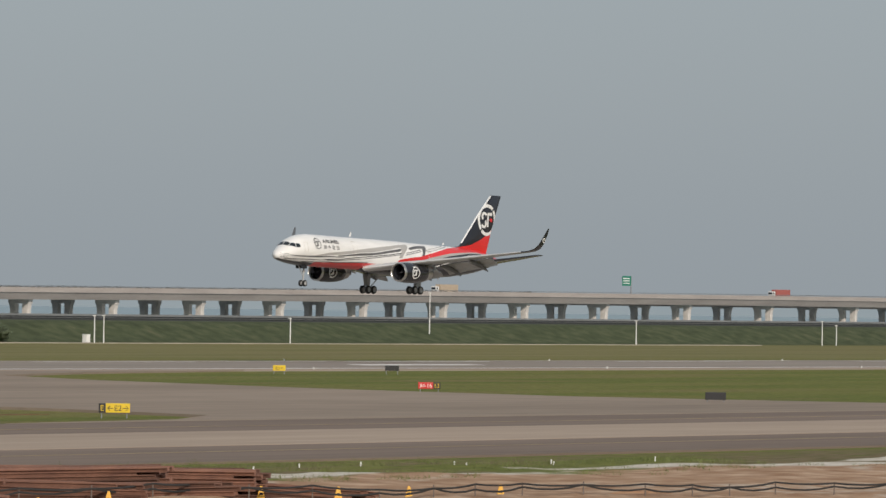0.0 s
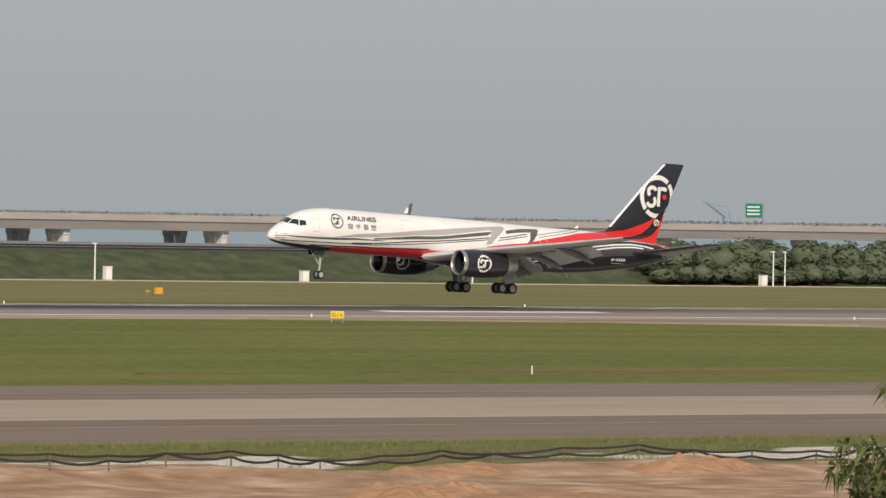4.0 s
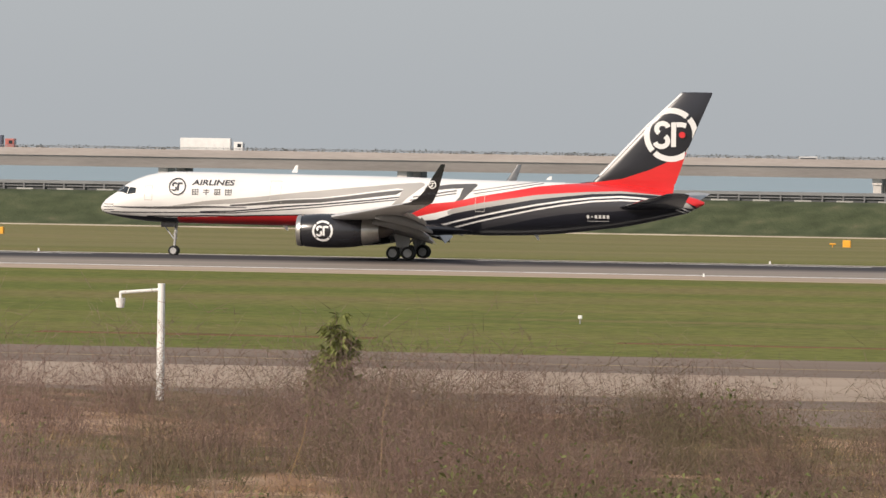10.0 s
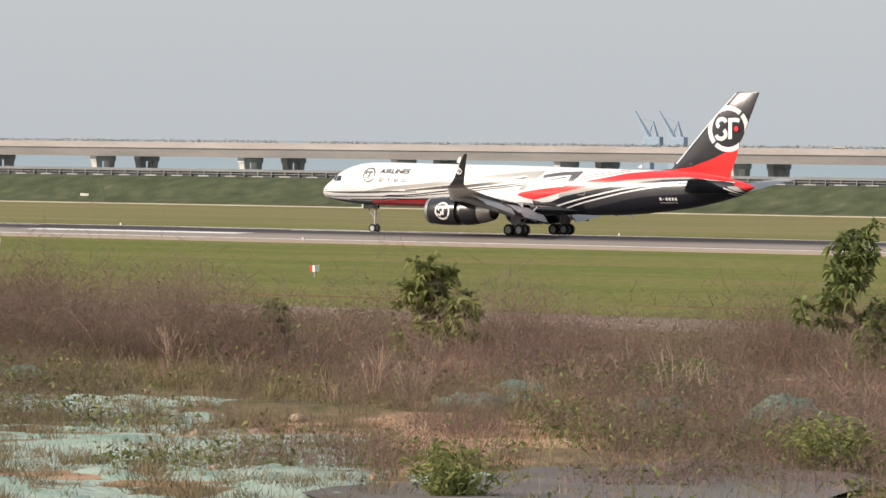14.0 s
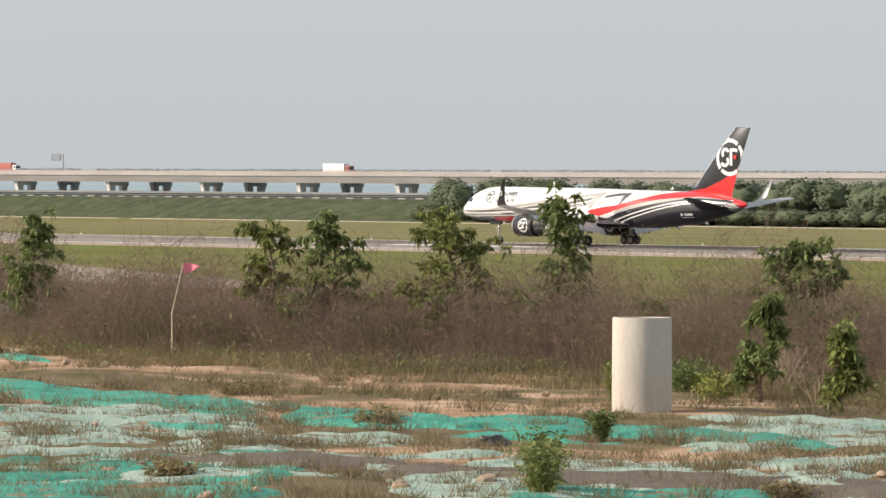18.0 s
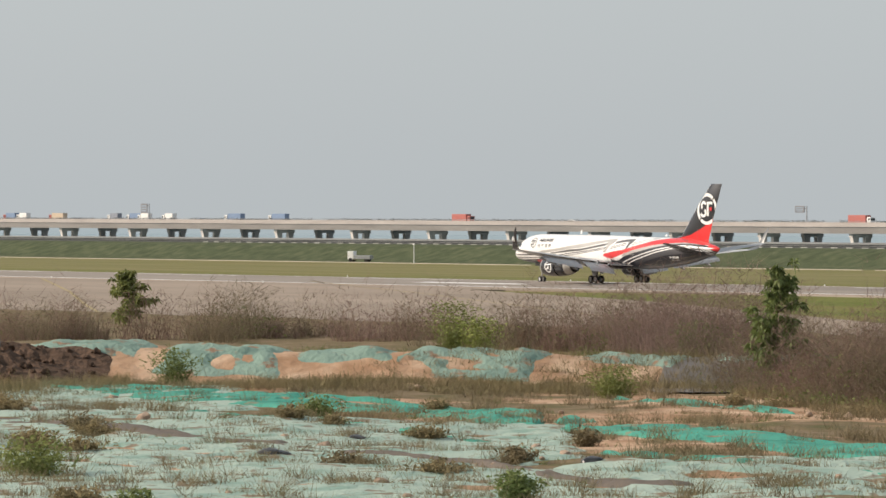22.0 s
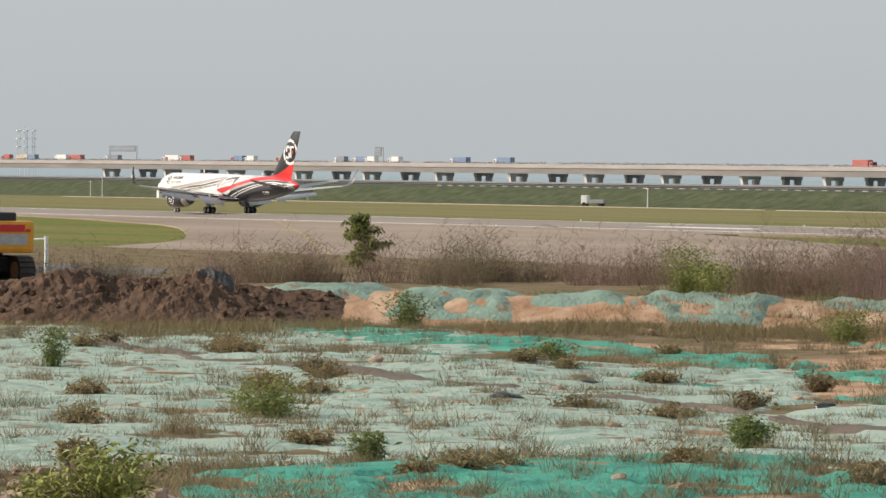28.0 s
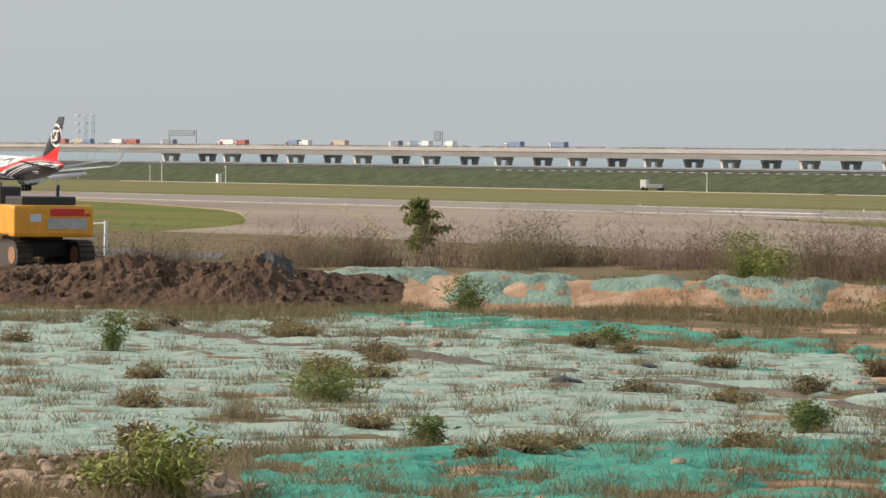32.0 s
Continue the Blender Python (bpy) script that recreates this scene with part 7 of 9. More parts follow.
def scatter_grass():
    """Tufts of dry and green grass over the near ground."""
    rng = np.random.default_rng(21)
    for name, mat, count, zone, hi, per, label in (
            ("fan_grass", TUFT, 1900, "nets", 0.55, 64, "broad fans of brown grass growing through the nets"), ("dry_grass", TUFT, 4400, "nets", 0.36, 15, "spiky brown grass tufts growing through the nets"), ("green_grass", HERB, 900, "nets", 0.3, 12, "low green weeds among the nets"),
            ("litter_grass", STRAW, 3600, "slope", 0.4, 9, "dry straw-coloured grass below the scrub"), ("slope_grass", HERB, 1800, "slope", 0.4, 11, "green weeds below the scrub"),
            ("belt_grass", BROWN_G, 9000, "belt", 0.55, 12, "dry grass along the foot of the scrub"), ("bank_grass", BROWN_G, 2600, "bank", 0.4, 14, "dry brown grass along the foot of the clay bank"), ("rear_grass", HERB, 1500, "rear", 0.4, 12, "rough green grass behind the clay bank"), ("verge_grass", VERGE, 9500, "verge", 0.36, 9, "rough green verge along the taxiway")):
        base, tall = [], []
        while len(base) < count:
            if zone == "verge":
                x, y = rng.uniform(-5, 190), rng.uniform(115.5, 169)
                if noise.noise((x * 0.2, y * 0.3, 3)) < -0.1 or rng.random() < 0.93 * dusty(x, y):
                    continue
            elif zone in ("bank", "rear"):
                s, off = rng.uniform(-0.1, 1.0), rng.uniform(-10.5, -4.2) if zone == "bank" else rng.uniform(2.5, 9)
                x, y = -165 + 35 * s - 0.675 * off, 88 + 32 * s + 0.738 * off
                if noise.noise((x * 0.25, y * 0.25, 9)) + 0.5 * noise.noise((x * 0.8, y * 0.8, 2)) < -0.15 or zone == "rear" and s < 0.35 and rng.random() < 0.8:
                    continue
            else:
                if zone == "belt":
                    az = rng.uniform(-65, -30)
                    d0 = lerp_table(BAND, -az)[0] if az > -54 else 181 - 0.9 * (-54 - az)
                    d = d0 - 10 + 13 * rng.random()
                elif zone == "slope":
                    az, d = rng.uniform(-34, 2), 80 + 45 * rng.random()
                else:
                    az, d = rng.uniform(-65, -35), 80 + 95 * rng.random() ** 1.2
                x, y = polar(az, d)
                c = noise.noise((x * 0.2, y * 0.2, 50 + len(name))) + 0.5 * noise.noise((x * 0.6, y * 0.6, 3))
                if c < 0.0 and rng.random() < 0.7:
                    continue
            base.append((x, y, ground_height(x, y)))
            tall.append(rng.uniform(0.35, 1.0) * (1.5 if rng.random() < 0.12 else 1))
        base, tall = np.array(base), np.array(tall)
        spread = 0.2 if name == "fan_grass" else 0.1 if zone == "nets" else 0.16
        b = np.repeat(base, per, 0) + np.concatenate([rng.normal(size=(len(base) * per, 2)) * spread, np.full((len(base) * per, 1), 0.02)], 1)
        way = rng.normal(size=b.shape) * (0.65, 0.65, 0) + (0, 0, 1)
        way /= np.linalg.norm(way, axis=1, keepdims=True)
        v, f = spikes(b, way, np.repeat(hi * tall, per) * rng.uniform(0.5, 1.05, len(b)), np.full(len(b), 0.0075), rng)
        tagged(raw(name, v, f, mat), label, "grass", kind="stuff")


scatter_grass()

# green dust nets laid over the soil


def net_material(name, first, second, dirt, much):
    """Woven net, bleached unevenly, with fine folds and soil washed over it."""
    m, nt, b = nodes_of(name)
    N, L = nt.nodes, nt.links
    geo = N.new("ShaderNodeNewGeometry")

    def noise_at(scale, detail):
        t = N.new("ShaderNodeTexNoise")
        t.inputs["Scale"].default_value, t.inputs["Detail"].default_value = scale, detail
        L.new(geo.outputs["Position"], t.inputs["Vector"])
        return t.outputs["Fac"]
    r = N.new("ShaderNodeValToRGB")
    e = r.color_ramp.elements
    e[0].position, e[0].color = 0.34, rgba(second)
    e[1].position, e[1].color = 0.52, rgba(first)
    L.new(noise_at(0.8, 6), r.inputs[0])
    d = N.new("ShaderNodeMapRange")
    d.inputs["From Min"].default_value, d.inputs["From Max"].default_value = 0.62 - much, 0.68 - much
    L.new(noise_at(1.3, 8), d.inputs["Value"])
    mx = N.new("ShaderNodeMix")
    mx.data_type = "RGBA"
    L.new(d.outputs[0], mx.inputs["Factor"])
    L.new(r.outputs[0], mx.inputs["A"])
    mx.inputs["B"].default_value = rgba(dirt)
    L.new(mx.outputs["Result"], b.inputs["Base Color"])
    b.inputs["Roughness"].default_value, b.inputs["Specular IOR Level"].default_value = 0.9, 0.1
    bn = N.new("ShaderNodeBump")
    bn.inputs["Distance"].default_value = 0.09
    L.new(noise_at(5.0, 6), bn.inputs["Height"])
    L.new(bn.outputs[0], b.inputs["Normal"])
    return m


NET_PALE = net_material("bleached_mint_net", (0.34, 0.42, 0.357), (0.22, 0.325, 0.272), (0.22, 0.175, 0.125), 0.035)
NET_TEAL = net_material("bright_teal_net", (0.075, 0.31, 0.235), (0.045, 0.215, 0.165), (0.25, 0.20, 0.13), 0.02)
NET_GREY = net_material("dusty_grey_green_net", (0.125, 0.185, 0.155), (0.085, 0.125, 0.106), (0.16, 0.125, 0.085), 0.05)
NET_BANK = net_material("bank_net", (0.21, 0.295, 0.245), (0.14, 0.215, 0.18), (0.27, 0.18, 0.12), 0.05)
NET_BLACK = surf("grey_brown_worn_net", (0.115, 0.098, 0.087), 0.9, other=(0.17, 0.14, 0.115), scale=0.8, fine=6, bump=0.05, bump_scale=5, spec=0.12)


def net(name, label, group, place, long, wide, material, seed, hole=0.45, lift=0.07, ragged=0.7, relief=1.0, cell=0.34):
    """A net over the ground; it dips into the soil at its ragged edge and in its holes."""
    nu, nv = max(4, int(long / cell)), max(4, int(wide / cell))
    vs, up = [], []
    for i in range(nu + 1):
        for j in range(nv + 1):
            u, w = i / nu, j / nv
            x, y, dome = place(u, w)
            e = min(min(u, 1 - u) * long, min(w, 1 - w) * wide * 1.2) - ragged * (0.75 + noise.noise((x * 0.5, y * 0.5, seed * 3.1)) + 0.5 * noise.noise((x * 1.3, y * 1.3, seed)))
            n = noise.noise((x * 0.4, y * 0.4, seed * 7.7)) + 0.5 * noise.noise((x * 1.3, y * 1.3, seed))
            a = min(e * 0.14, (hole - n) * 0.3)
            crease = 0.06 * abs(noise.noise((x * 1.4, y * 1.4, seed))) + 0.045 * abs(noise.noise((x * 3.0, y * 3.0, seed))) + 0.05 * abs(noise.noise((x * 0.55 + y * 0.3, y * 0.5, seed + 9)))
            top = min(a, lift) + relief * crease * step(0, 0.06, a) + dome
            vs.append((x, y, ground_height(x, y) + max(-0.22, top)))
            up.append(a > -0.12)
    m = nv + 1
    faces = [(i * m + j, (i + 1) * m + j, (i + 1) * m + j + 1, i * m + j + 1) for i in range(nu) for j in range(nv)]
    faces = [q for q in faces if any(up[k] for k in q)]
    return tagged(raw(name, vs, faces, material, smooth=True), label, "net", group)


def sector(az0, az1, d0, d1, slope=0.0):
    def place(u, w):
        return (*polar(az0 + (az1 - az0) * u, d0 + (d1 - d0) * w + slope * (u - 0.5)), 0.0)
    return place, radians(abs(az1 - az0)) * (d0 + d1) / 2, d1 - d0


def along(pts, half):
    """A band along a bent line on the ground."""
    seg = [math.dist(a, b) for a, b in zip(pts, pts[1:])]
    total = sum(seg)
    cuts = np.concatenate([[0], np.cumsum(seg)]) / total

    def place(u, w):
        cx, cy = np.interp(u, cuts, [p[0] for p in pts]), np.interp(u, cuts, [p[1] for p in pts])
        r = math.hypot(cx, cy)
        off = (w - 0.5) * 2 * half * (1 + 0.5 * noise.noise((u * total * 0.12, 3, 1)))
        return float(cx + cx / r * off), float(cy + cy / r * off), 0.0
    return place, total, 2 * half


PALE = "pale mint dust net spread over the ground"
TEAL = "bright teal dust net lying in a crumpled strip"
FLAT = "dust nets on the ground"
for k, (q, hole) in enumerate(((sector(-66, -59.5, 95, 122, 2), 0.42), (sector(-60.2, -54.2, 96, 120, -3), 0.4), (sector(-66, -60.5, 121, 148, -2), 0.4), (sector(-61, -55.5, 119, 143, 3), 0.42), (sector(-66, -59, 146, 176, -3), 0.35),
                               (sector(-54.8, -49.5, 92, 110, 2), 0.12), (sector(-55.6, -51, 109, 122, 3), 0.15), (sector(-50, -44.6, 86, 104, 2), 0.05), (sector(-45.3, -40, 84, 104, 2), 0.3), (sector(-47, -41, 104, 118, 1), 0.15),
                               (sector(-40.6, -35, 82, 98, 1), 0.3), (sector(-40, -36.5, 99, 111, 0), 0.1), (sector(-35.4, -32.6, 82, 90, 0), 0.2))):
    net("dust_net", PALE, FLAT, *q, NET_PALE, k + 1, hole, 0.035 + 0.004 * (k % 4))
far_line = [(-155, 84.4), (-149, 83.4), (-141, 82.2), (-132, 83.4), (-120.5, 81.4), (-109, 78.2), (-100.5, 75.8), (-92.7, 74.6), (-84, 74.2), (-76, 76)]
for k, (pts, half, hole) in enumerate(((far_line[:5], 5.0, 0.36), (far_line[4:8], 4.9, 0.3), (far_line[7:], 4.0, 0.25), ([(-131, 76), (-119, 74.2), (-107, 72)], 1.5, 0.15), ([(-104, 71), (-95, 70), (-86, 69)], 1.3, 0.05),
                                       ([(-73, 38), (-75.5, 45), (-75.5, 52)], 9.5, 0.42), ([(-75, 51), (-74.5, 55.5), (-73, 60)], 8.0, 0.25), ([(-66, 57), (-63, 62)], 4.5, 0.15), ([(-134, 92.5), (-127, 92), (-121, 90)], 1.6, 0.1))):
    net("teal_net", TEAL, FLAT, *along(pts, half), NET_TEAL, 20 + k, hole, 0.06 + 0.004 * (k % 3))
for k, (pts, half) in enumerate((([(-149, 73.5), (-138, 70.2), (-130.4, 68.7), (-118.5, 67.3), (-107.4, 65.5)], 1.9), ([(-108, 65.2), (-100.5, 65.7), (-93.6, 63.4), (-89, 64)], 1.4), ([(-81, 61.4), (-76, 62.3), (-71, 63.4), (-64, 66)], 1.7))):
    net("worn_net", "grey-brown worn net between the pale sheets", FLAT, *along(pts, half), NET_BLACK, 40 + k, 0.5, 0.085, 0.5)


def mound(x, y, length, deep, high, turn):
    """A net thrown over a low mound of soil."""
    c, s = math.cos(radians(turn)), math.sin(radians(turn))

    def place(u, w):
        a, b = (u - 0.5) * length, (w - 0.5) * deep
        px, py = x + a * c - b * s, y + a * s + b * c
        r = min(1, math.hypot(2 * u - 1, 2 * w - 1) * (1 + 0.5 * noise.noise((px * 0.5, py * 0.5, y))))
        lump = 0.55 + 0.8 * noise.noise((px * 0.8, py * 0.8, x)) + 0.5 * abs(noise.noise((px * 1.9, py * 1.9, y))) + 0.25 * noise.noise((px * 4, py * 4, x))
        return px, py, 0.62 * high * max(0.0, lump) * (1 - r * r) - 0.3 * step(0.75, 1, r)
    return place, length, deep


for k, (x, y, length, deep, high, teal) in enumerate(((-57.2, 90.5, 2.2, 3, 0.7, 0), (-52.8, 88.5, 3.4, 4, 0.75, 0), (-51.8, 94.5, 2.4, 3.5, 0.7, 0), (-53.6, 98.5, 3.2, 4, 0.7, 0), (-45.4, 82.5, 2.6, 3.5, 0.55, 0), (-44.3, 86.5, 2.6, 4, 0.75, 0), (-41.6, 81.2, 2.2, 3, 0.8, 1),
                                                      (-40.0, 88.5, 3.4, 5, 0.85, 0), (-37.5, 79.5, 3.6, 4, 0.6, 0), (-39.6, 92, 2.4, 4, 0.8, 0), (-33.0, 83.0, 3.2, 4, 0.7, 0), (-30.0, 86, 3.0, 4, 0.7, 0), (-26.3, 84.5, 3.4, 4, 0.6, 0), (-23.2, 85.6, 2.2, 3, 0.5, 1),
                                                      (-61.5, 91, 3.4, 4, 0.6, 0), (-64.5, 96, 2.6, 4, 0.6, 0), (-72.5, 86, 3.2, 4, 0.5, 0), (-75.5, 92.5, 3.0, 4, 0.5, 0))):
    net("mound_net", "dusty green net thrown over a low soil mound", "dust nets on the mounds", *mound(x, y, length, deep, high, 25 + 31 * k % 40), NET_TEAL if teal else NET_GREY, 50 + k, 0.3, 0.05, 0.45, 1.2, 0.16)


# nets over the bank, in separate sheets
def bank_sheet(t0, t1, low):
    ax, ay, bx, by = RIDGE
    length = math.hypot(bx - ax, by - ay)
    dx, dy = (bx - ax) / length, (by - ay) / length

    def place(u, w):
        s, off = (t0 + (t1 - t0) * u) * length, -2.0 + (low + 2.0) * w
        return ax + dx * s + dy * off + 0.6 * w * dx, ay + dy * s - dx * off + 0.6 * w * dy, 0.0
    return place, (t1 - t0) * length, low + 2.0


for k, (a, b, low) in enumerate(((0.03, 0.13, 2.6), (0.13, 0.23, 3.5), (0.23, 0.31, 2.2), (0.31, 0.42, 4.0), (0.43, 0.52, 2.6), (0.52, 0.62, 1.9), (0.63, 0.72, 3.6), (0.72, 0.82, 2.8), (0.82, 0.91, 4.0), (0.91, 0.99, 3.2))):
    net("bank_net", "dusty green net pulled over the clay bank", "dust nets on the bank", *bank_sheet(a, b, low), NET_BANK, 70 + k, 0.36, 0.05, 0.55, 1.8, 0.2)


# loose heap of dark dug soil
def heap(name, label, x0, y0, x1, y1, width, height, mat, seed, rough=0.5, run=((0, 1), (1, 1))):
    bm = bmesh.new()
    dirv = Vector((x1 - x0, y1 - y0, 0))
    length = dirv.length
    dirv.normalize()
    out = Vector((dirv.y, -dirv.x, 0))
    cell = 0.11 if height > 0.5 else 0.2
    nu, nv = int(length / cell), int(width / cell)
    rows = []
    for i in range(nu + 1):
        row = []
        for j in range(nv + 1):
            u, w = i / nu, j / nv
            p = Vector((x0, y0, 0)) + dirv * length * u + out * width * (w - 0.5)
            env = math.sin(math.pi * min(1, max(0, w))) ** 0.7 * min(1, min(u, 1 - u) * 6)
            lump = 0.75 + 0.3 * noise.noise((p.x * 0.35, p.y * 0.35, seed)) + rough * 0.4 * noise.noise((p.x * 1.4, p.y * 1.4, seed)) + rough * 0.34 * noise.noise((p.x * 3.6, p.y * 3.6, seed)) + rough * 0.16 * noise.noise((p.x * 8, p.y * 8, seed))
            row.append(bm.verts.new((p.x, p.y, ground_height(p.x, p.y) - 0.08 + height * lerp_table(run, u)[0] * env * max(0, lump))))
        rows.append(row)
    for i in range(nu):
        for j in range(nv):
            bm.faces.new((rows[i][j], rows[i + 1][j], rows[i + 1][j + 1], rows[i][j + 1]))
    return tagged(part(name, bm, mat), label, "soil heap")


DUG = surf("dark_dug_soil", (0.05, 0.033, 0.024), 0.95, other=(0.15, 0.095, 0.066), scale=0.9, fine=5, bump=0.12, bump_scale=4, spec=0.1)
ORANGE = surf("orange_clay_soil", (0.40, 0.24, 0.145), 0.95, other=(0.29, 0.17, 0.10), scale=0.5, fine=4, bump=0.08, bump_scale=4, spec=0.1)
RUBBLE = surf("pale_rubble", (0.44, 0.35, 0.27), 0.95, other=(0.29, 0.20, 0.135), scale=1.5, fine=8, bump=0.06, bump_scale=6, spec=0.1)
# ---- young trees and bushes of the near ground ----
YOUNG = "young green tree with drooping leaves standing in the scrub"
for k, (x, y, h, w) in enumerate(((65.6, 75.5, 5.1, 3.3), (82.2, 80.4, 2.5, 1.35), (8.1, 104.7, 4.5, 3.3), (20.0, 118.3, 2.6, 2.1), (-21.3, 123.2, 2.5, 0.9), (-39.5, 129.1, 2.2, 1.7), (-54.1, 107.1, 4.7, 3.3), (-63.0, 107.9, 3.8, 2.2),
                                  (-74.0, 106.9, 2.8, 2.1), (-76.9, 104.5, 1.7, 0.7), (-91.2, 102.0, 4.1, 3.5), (-103.7, 101.5, 3.8, 3.0), (-99.0, 101.8, 3.1, 1.5), (-111.9, 100.3, 5.2, 1.9), (-122.9, 99.1, 4.3, 2.2), (-120.1, 99.3, 4.4, 2.2),
                                  (-115.6, 99.7, 4.5, 3.0), (-137.0, 101.0, 4.3, 2.1), (-108.6, 100.9, 1.9, 1.1), (-104.2, 101.5, 2.0, 2.2), (-204.3, 116.0, 2.5, 1.7), (-90.2, 87.3, 2.7, 0.9), (-85.9, 85.7, 2.1, 0.6))):
    leaf_tree(x, y, ground_height(x, y), h, w, 100 + k, YOUNG, leaf=0.25 if k else 0.32, clusters=int(48 + 32 * w) if k else 230, per=22, mat=LEAF_P if k == 0 else LEAF_Y if k % 2 == 0 else LEAF, lean=(0, 0) if k else (0.45, -0.4), skirt=0.12 if k else 0.05, taper=1.2 if k else 1.35)


BUSH_Y = surf("pale_yellow_green_weeds", (0.25, 0.28, 0.075), 0.7, per_island=0.35, amount=0.3, spec=0.2)


def bush(x, y, h, w, seed, mat, label, dense=1.0):
    rng = np.random.default_rng(seed)
    top = thing("bush", label, "bush", "bushes on the nets", m=pose(x, y, ground_height(x, y)))
    n = int(130 * dense)
    base = rng.normal(size=(n, 3)) * (w * 0.16, w * 0.16, 0)
    way = rng.normal(size=(n, 3)) * (0.45 * w / h, 0.45 * w / h, 0) + (0, 0, 1)
    way /= np.linalg.norm(way, axis=1, keepdims=True)
    v, f = ribbons(base, way, h * rng.uniform(0.4, 1.0, n), np.full(n, 0.008), rng)
    ob = raw("stalk_clump", v, f, mat)
    ob.parent = top
    m = int(700 * dense)
    u = rng.uniform(0.15, 1, (m, 1))
    pick = rng.integers(n, size=m)
    cs = base[pick] + way[pick] * h * u
    ws = rng.normal(size=(m, 3)) * (1, 1, 0.5) + (0, 0, 0.5)
    ws /= np.linalg.norm(ws, axis=1, keepdims=True)
    v, f = leaf_cards(cs, ws, 0.17, 0.024, rng)
    ob = raw("foliage", v, f, mat)
    ob.parent = top


for k, (x, y, h, w) in enumerate(((-100.7, 54.9, 0.95, 1.67), (-124.5, 61.7, 1.04, 0.65), (-153.4, 88.8, 1.3, 1.35), (-135.3, 93.7, 1.05, 1.54), (-74.5, 37.9, 1.1, 1.3), (-84.5, 56.3, 0.7, 0.63), (-66.4, 59.3, 0.95, 0.6), (-123.4, 75.8, 0.6, 0.9),
                                  (-84.6, 48.2, 0.6, 0.55), (-47.0, 68.5, 0.9, 1.3), (-59.5, 94.6, 1.0, 2.3), (-61.2, 98.0, 0.85, 1.8), (-33.9, 83.7, 1.05, 0.85), (-61.7, 67.6, 0.57, 0.3), (-84.9, 56.6, 0.58, 0.64), (-46, 78, 1.0, 1.4), (-40, 76, 0.8, 1.2), (-156.6, 102.8, 1.45, 1.3), (-159.5, 103.6, 1.9, 1.3), (-151.0, 108.0, 1.3, 1.5), (-149.5, 109.5, 1.0, 2.0), (-74.9, 37.1, 0.7, 1.0), (-67.6, 60.3, 1.1, 0.55), (-80.6, 73.5, 0.6, 0.35), (-89.4, 82.0, 1.0, 0.3), (-94.7, 89.2, 0.8, 1.1), (-91.3, 86.9, 0.7, 1.0))):
    bush(x, y, h, w, 300 + k, BUSH_Y if k in (4, 17, 20, 21, 26) else LEAF if k % 3 else LEAF_Y, "leafy green bush growing through the ground cover", 1.6 if w > 1 else 0.8)
for k, (x, y, h, w) in enumerate(((-134.2, 72.1, 0.63, 1.26), (-132.5, 71.2, 0.7, 1.25), (-127.0, 77.9, 0.55, 0.95), (-118, 66, 0.5, 0.9), (-108, 60, 0.5, 0.9), (-96, 62, 0.45, 0.8), (-90, 50, 0.45, 0.8), (-112, 72, 0.5, 0.9), (-80, 52, 0.5, 0.9))):
    bush(x, y, h * 0.8, w * 1.35, 400 + k, CLUMP, "dry straw-brown grass clump on the nets", 1.2)

clumps = random.Random(44)
for k in range(34):
    x, y = polar(clumps.uniform(-65, -42), clumps.uniform(88, 165))
    bush(x, y, clumps.uniform(0.25, 0.5), clumps.uniform(0.6, 1.3), 450 + k, CLUMP if k % 3 else TUFT, "dry brown grass clump growing through the nets", 0.8)

# ---- things on the near ground ----
HEAP_RUN = ((0, 0.55), (0.35, 0.62), (0.49, 0.7), (0.62, 0.95), (0.78, 1.0), (0.88, 0.78), (1, 0.7))
heap("soil_heap", "long heap of dark freshly dug soil", -174.6, 70.3, -157.2, 88.5, 8.0, 1.9, DUG, 3, 0.36, HEAP_RUN)
heap("soil_heap", "low spread of brown dug soil before the excavator", -184.5, 72.0, -175.0, 91.5, 6.0, 0.5, DUG, 9, 1.0)
heap("rubble_heap", "low heap of pale broken stones and clay", -80.5, 34.5, -74.6, 39.6, 3.2, 0.35, RUBBLE, 5, 0.9)
for k, (x, y, w) in enumerate(((7.2, 143, 2.4), (8.8, 154, 1.6), (6.9, 158, 1.0), (2.4, 143.5, 1.4), (3.8, 155.5, 1.0), (1.0, 153.4, 0.9), (-6.1, 155.4, 0.8), (-3.7, 151, 0.8), (-2.2, 155.7, 0.7), (9.8, 148, 1.6))):
    heap("rubble_heap", "low scatter of pale broken stones and clay", x - w, y, x + w, y + 0.4, 2.6, 0.3, RUBBLE, 20 + k, 1.6)

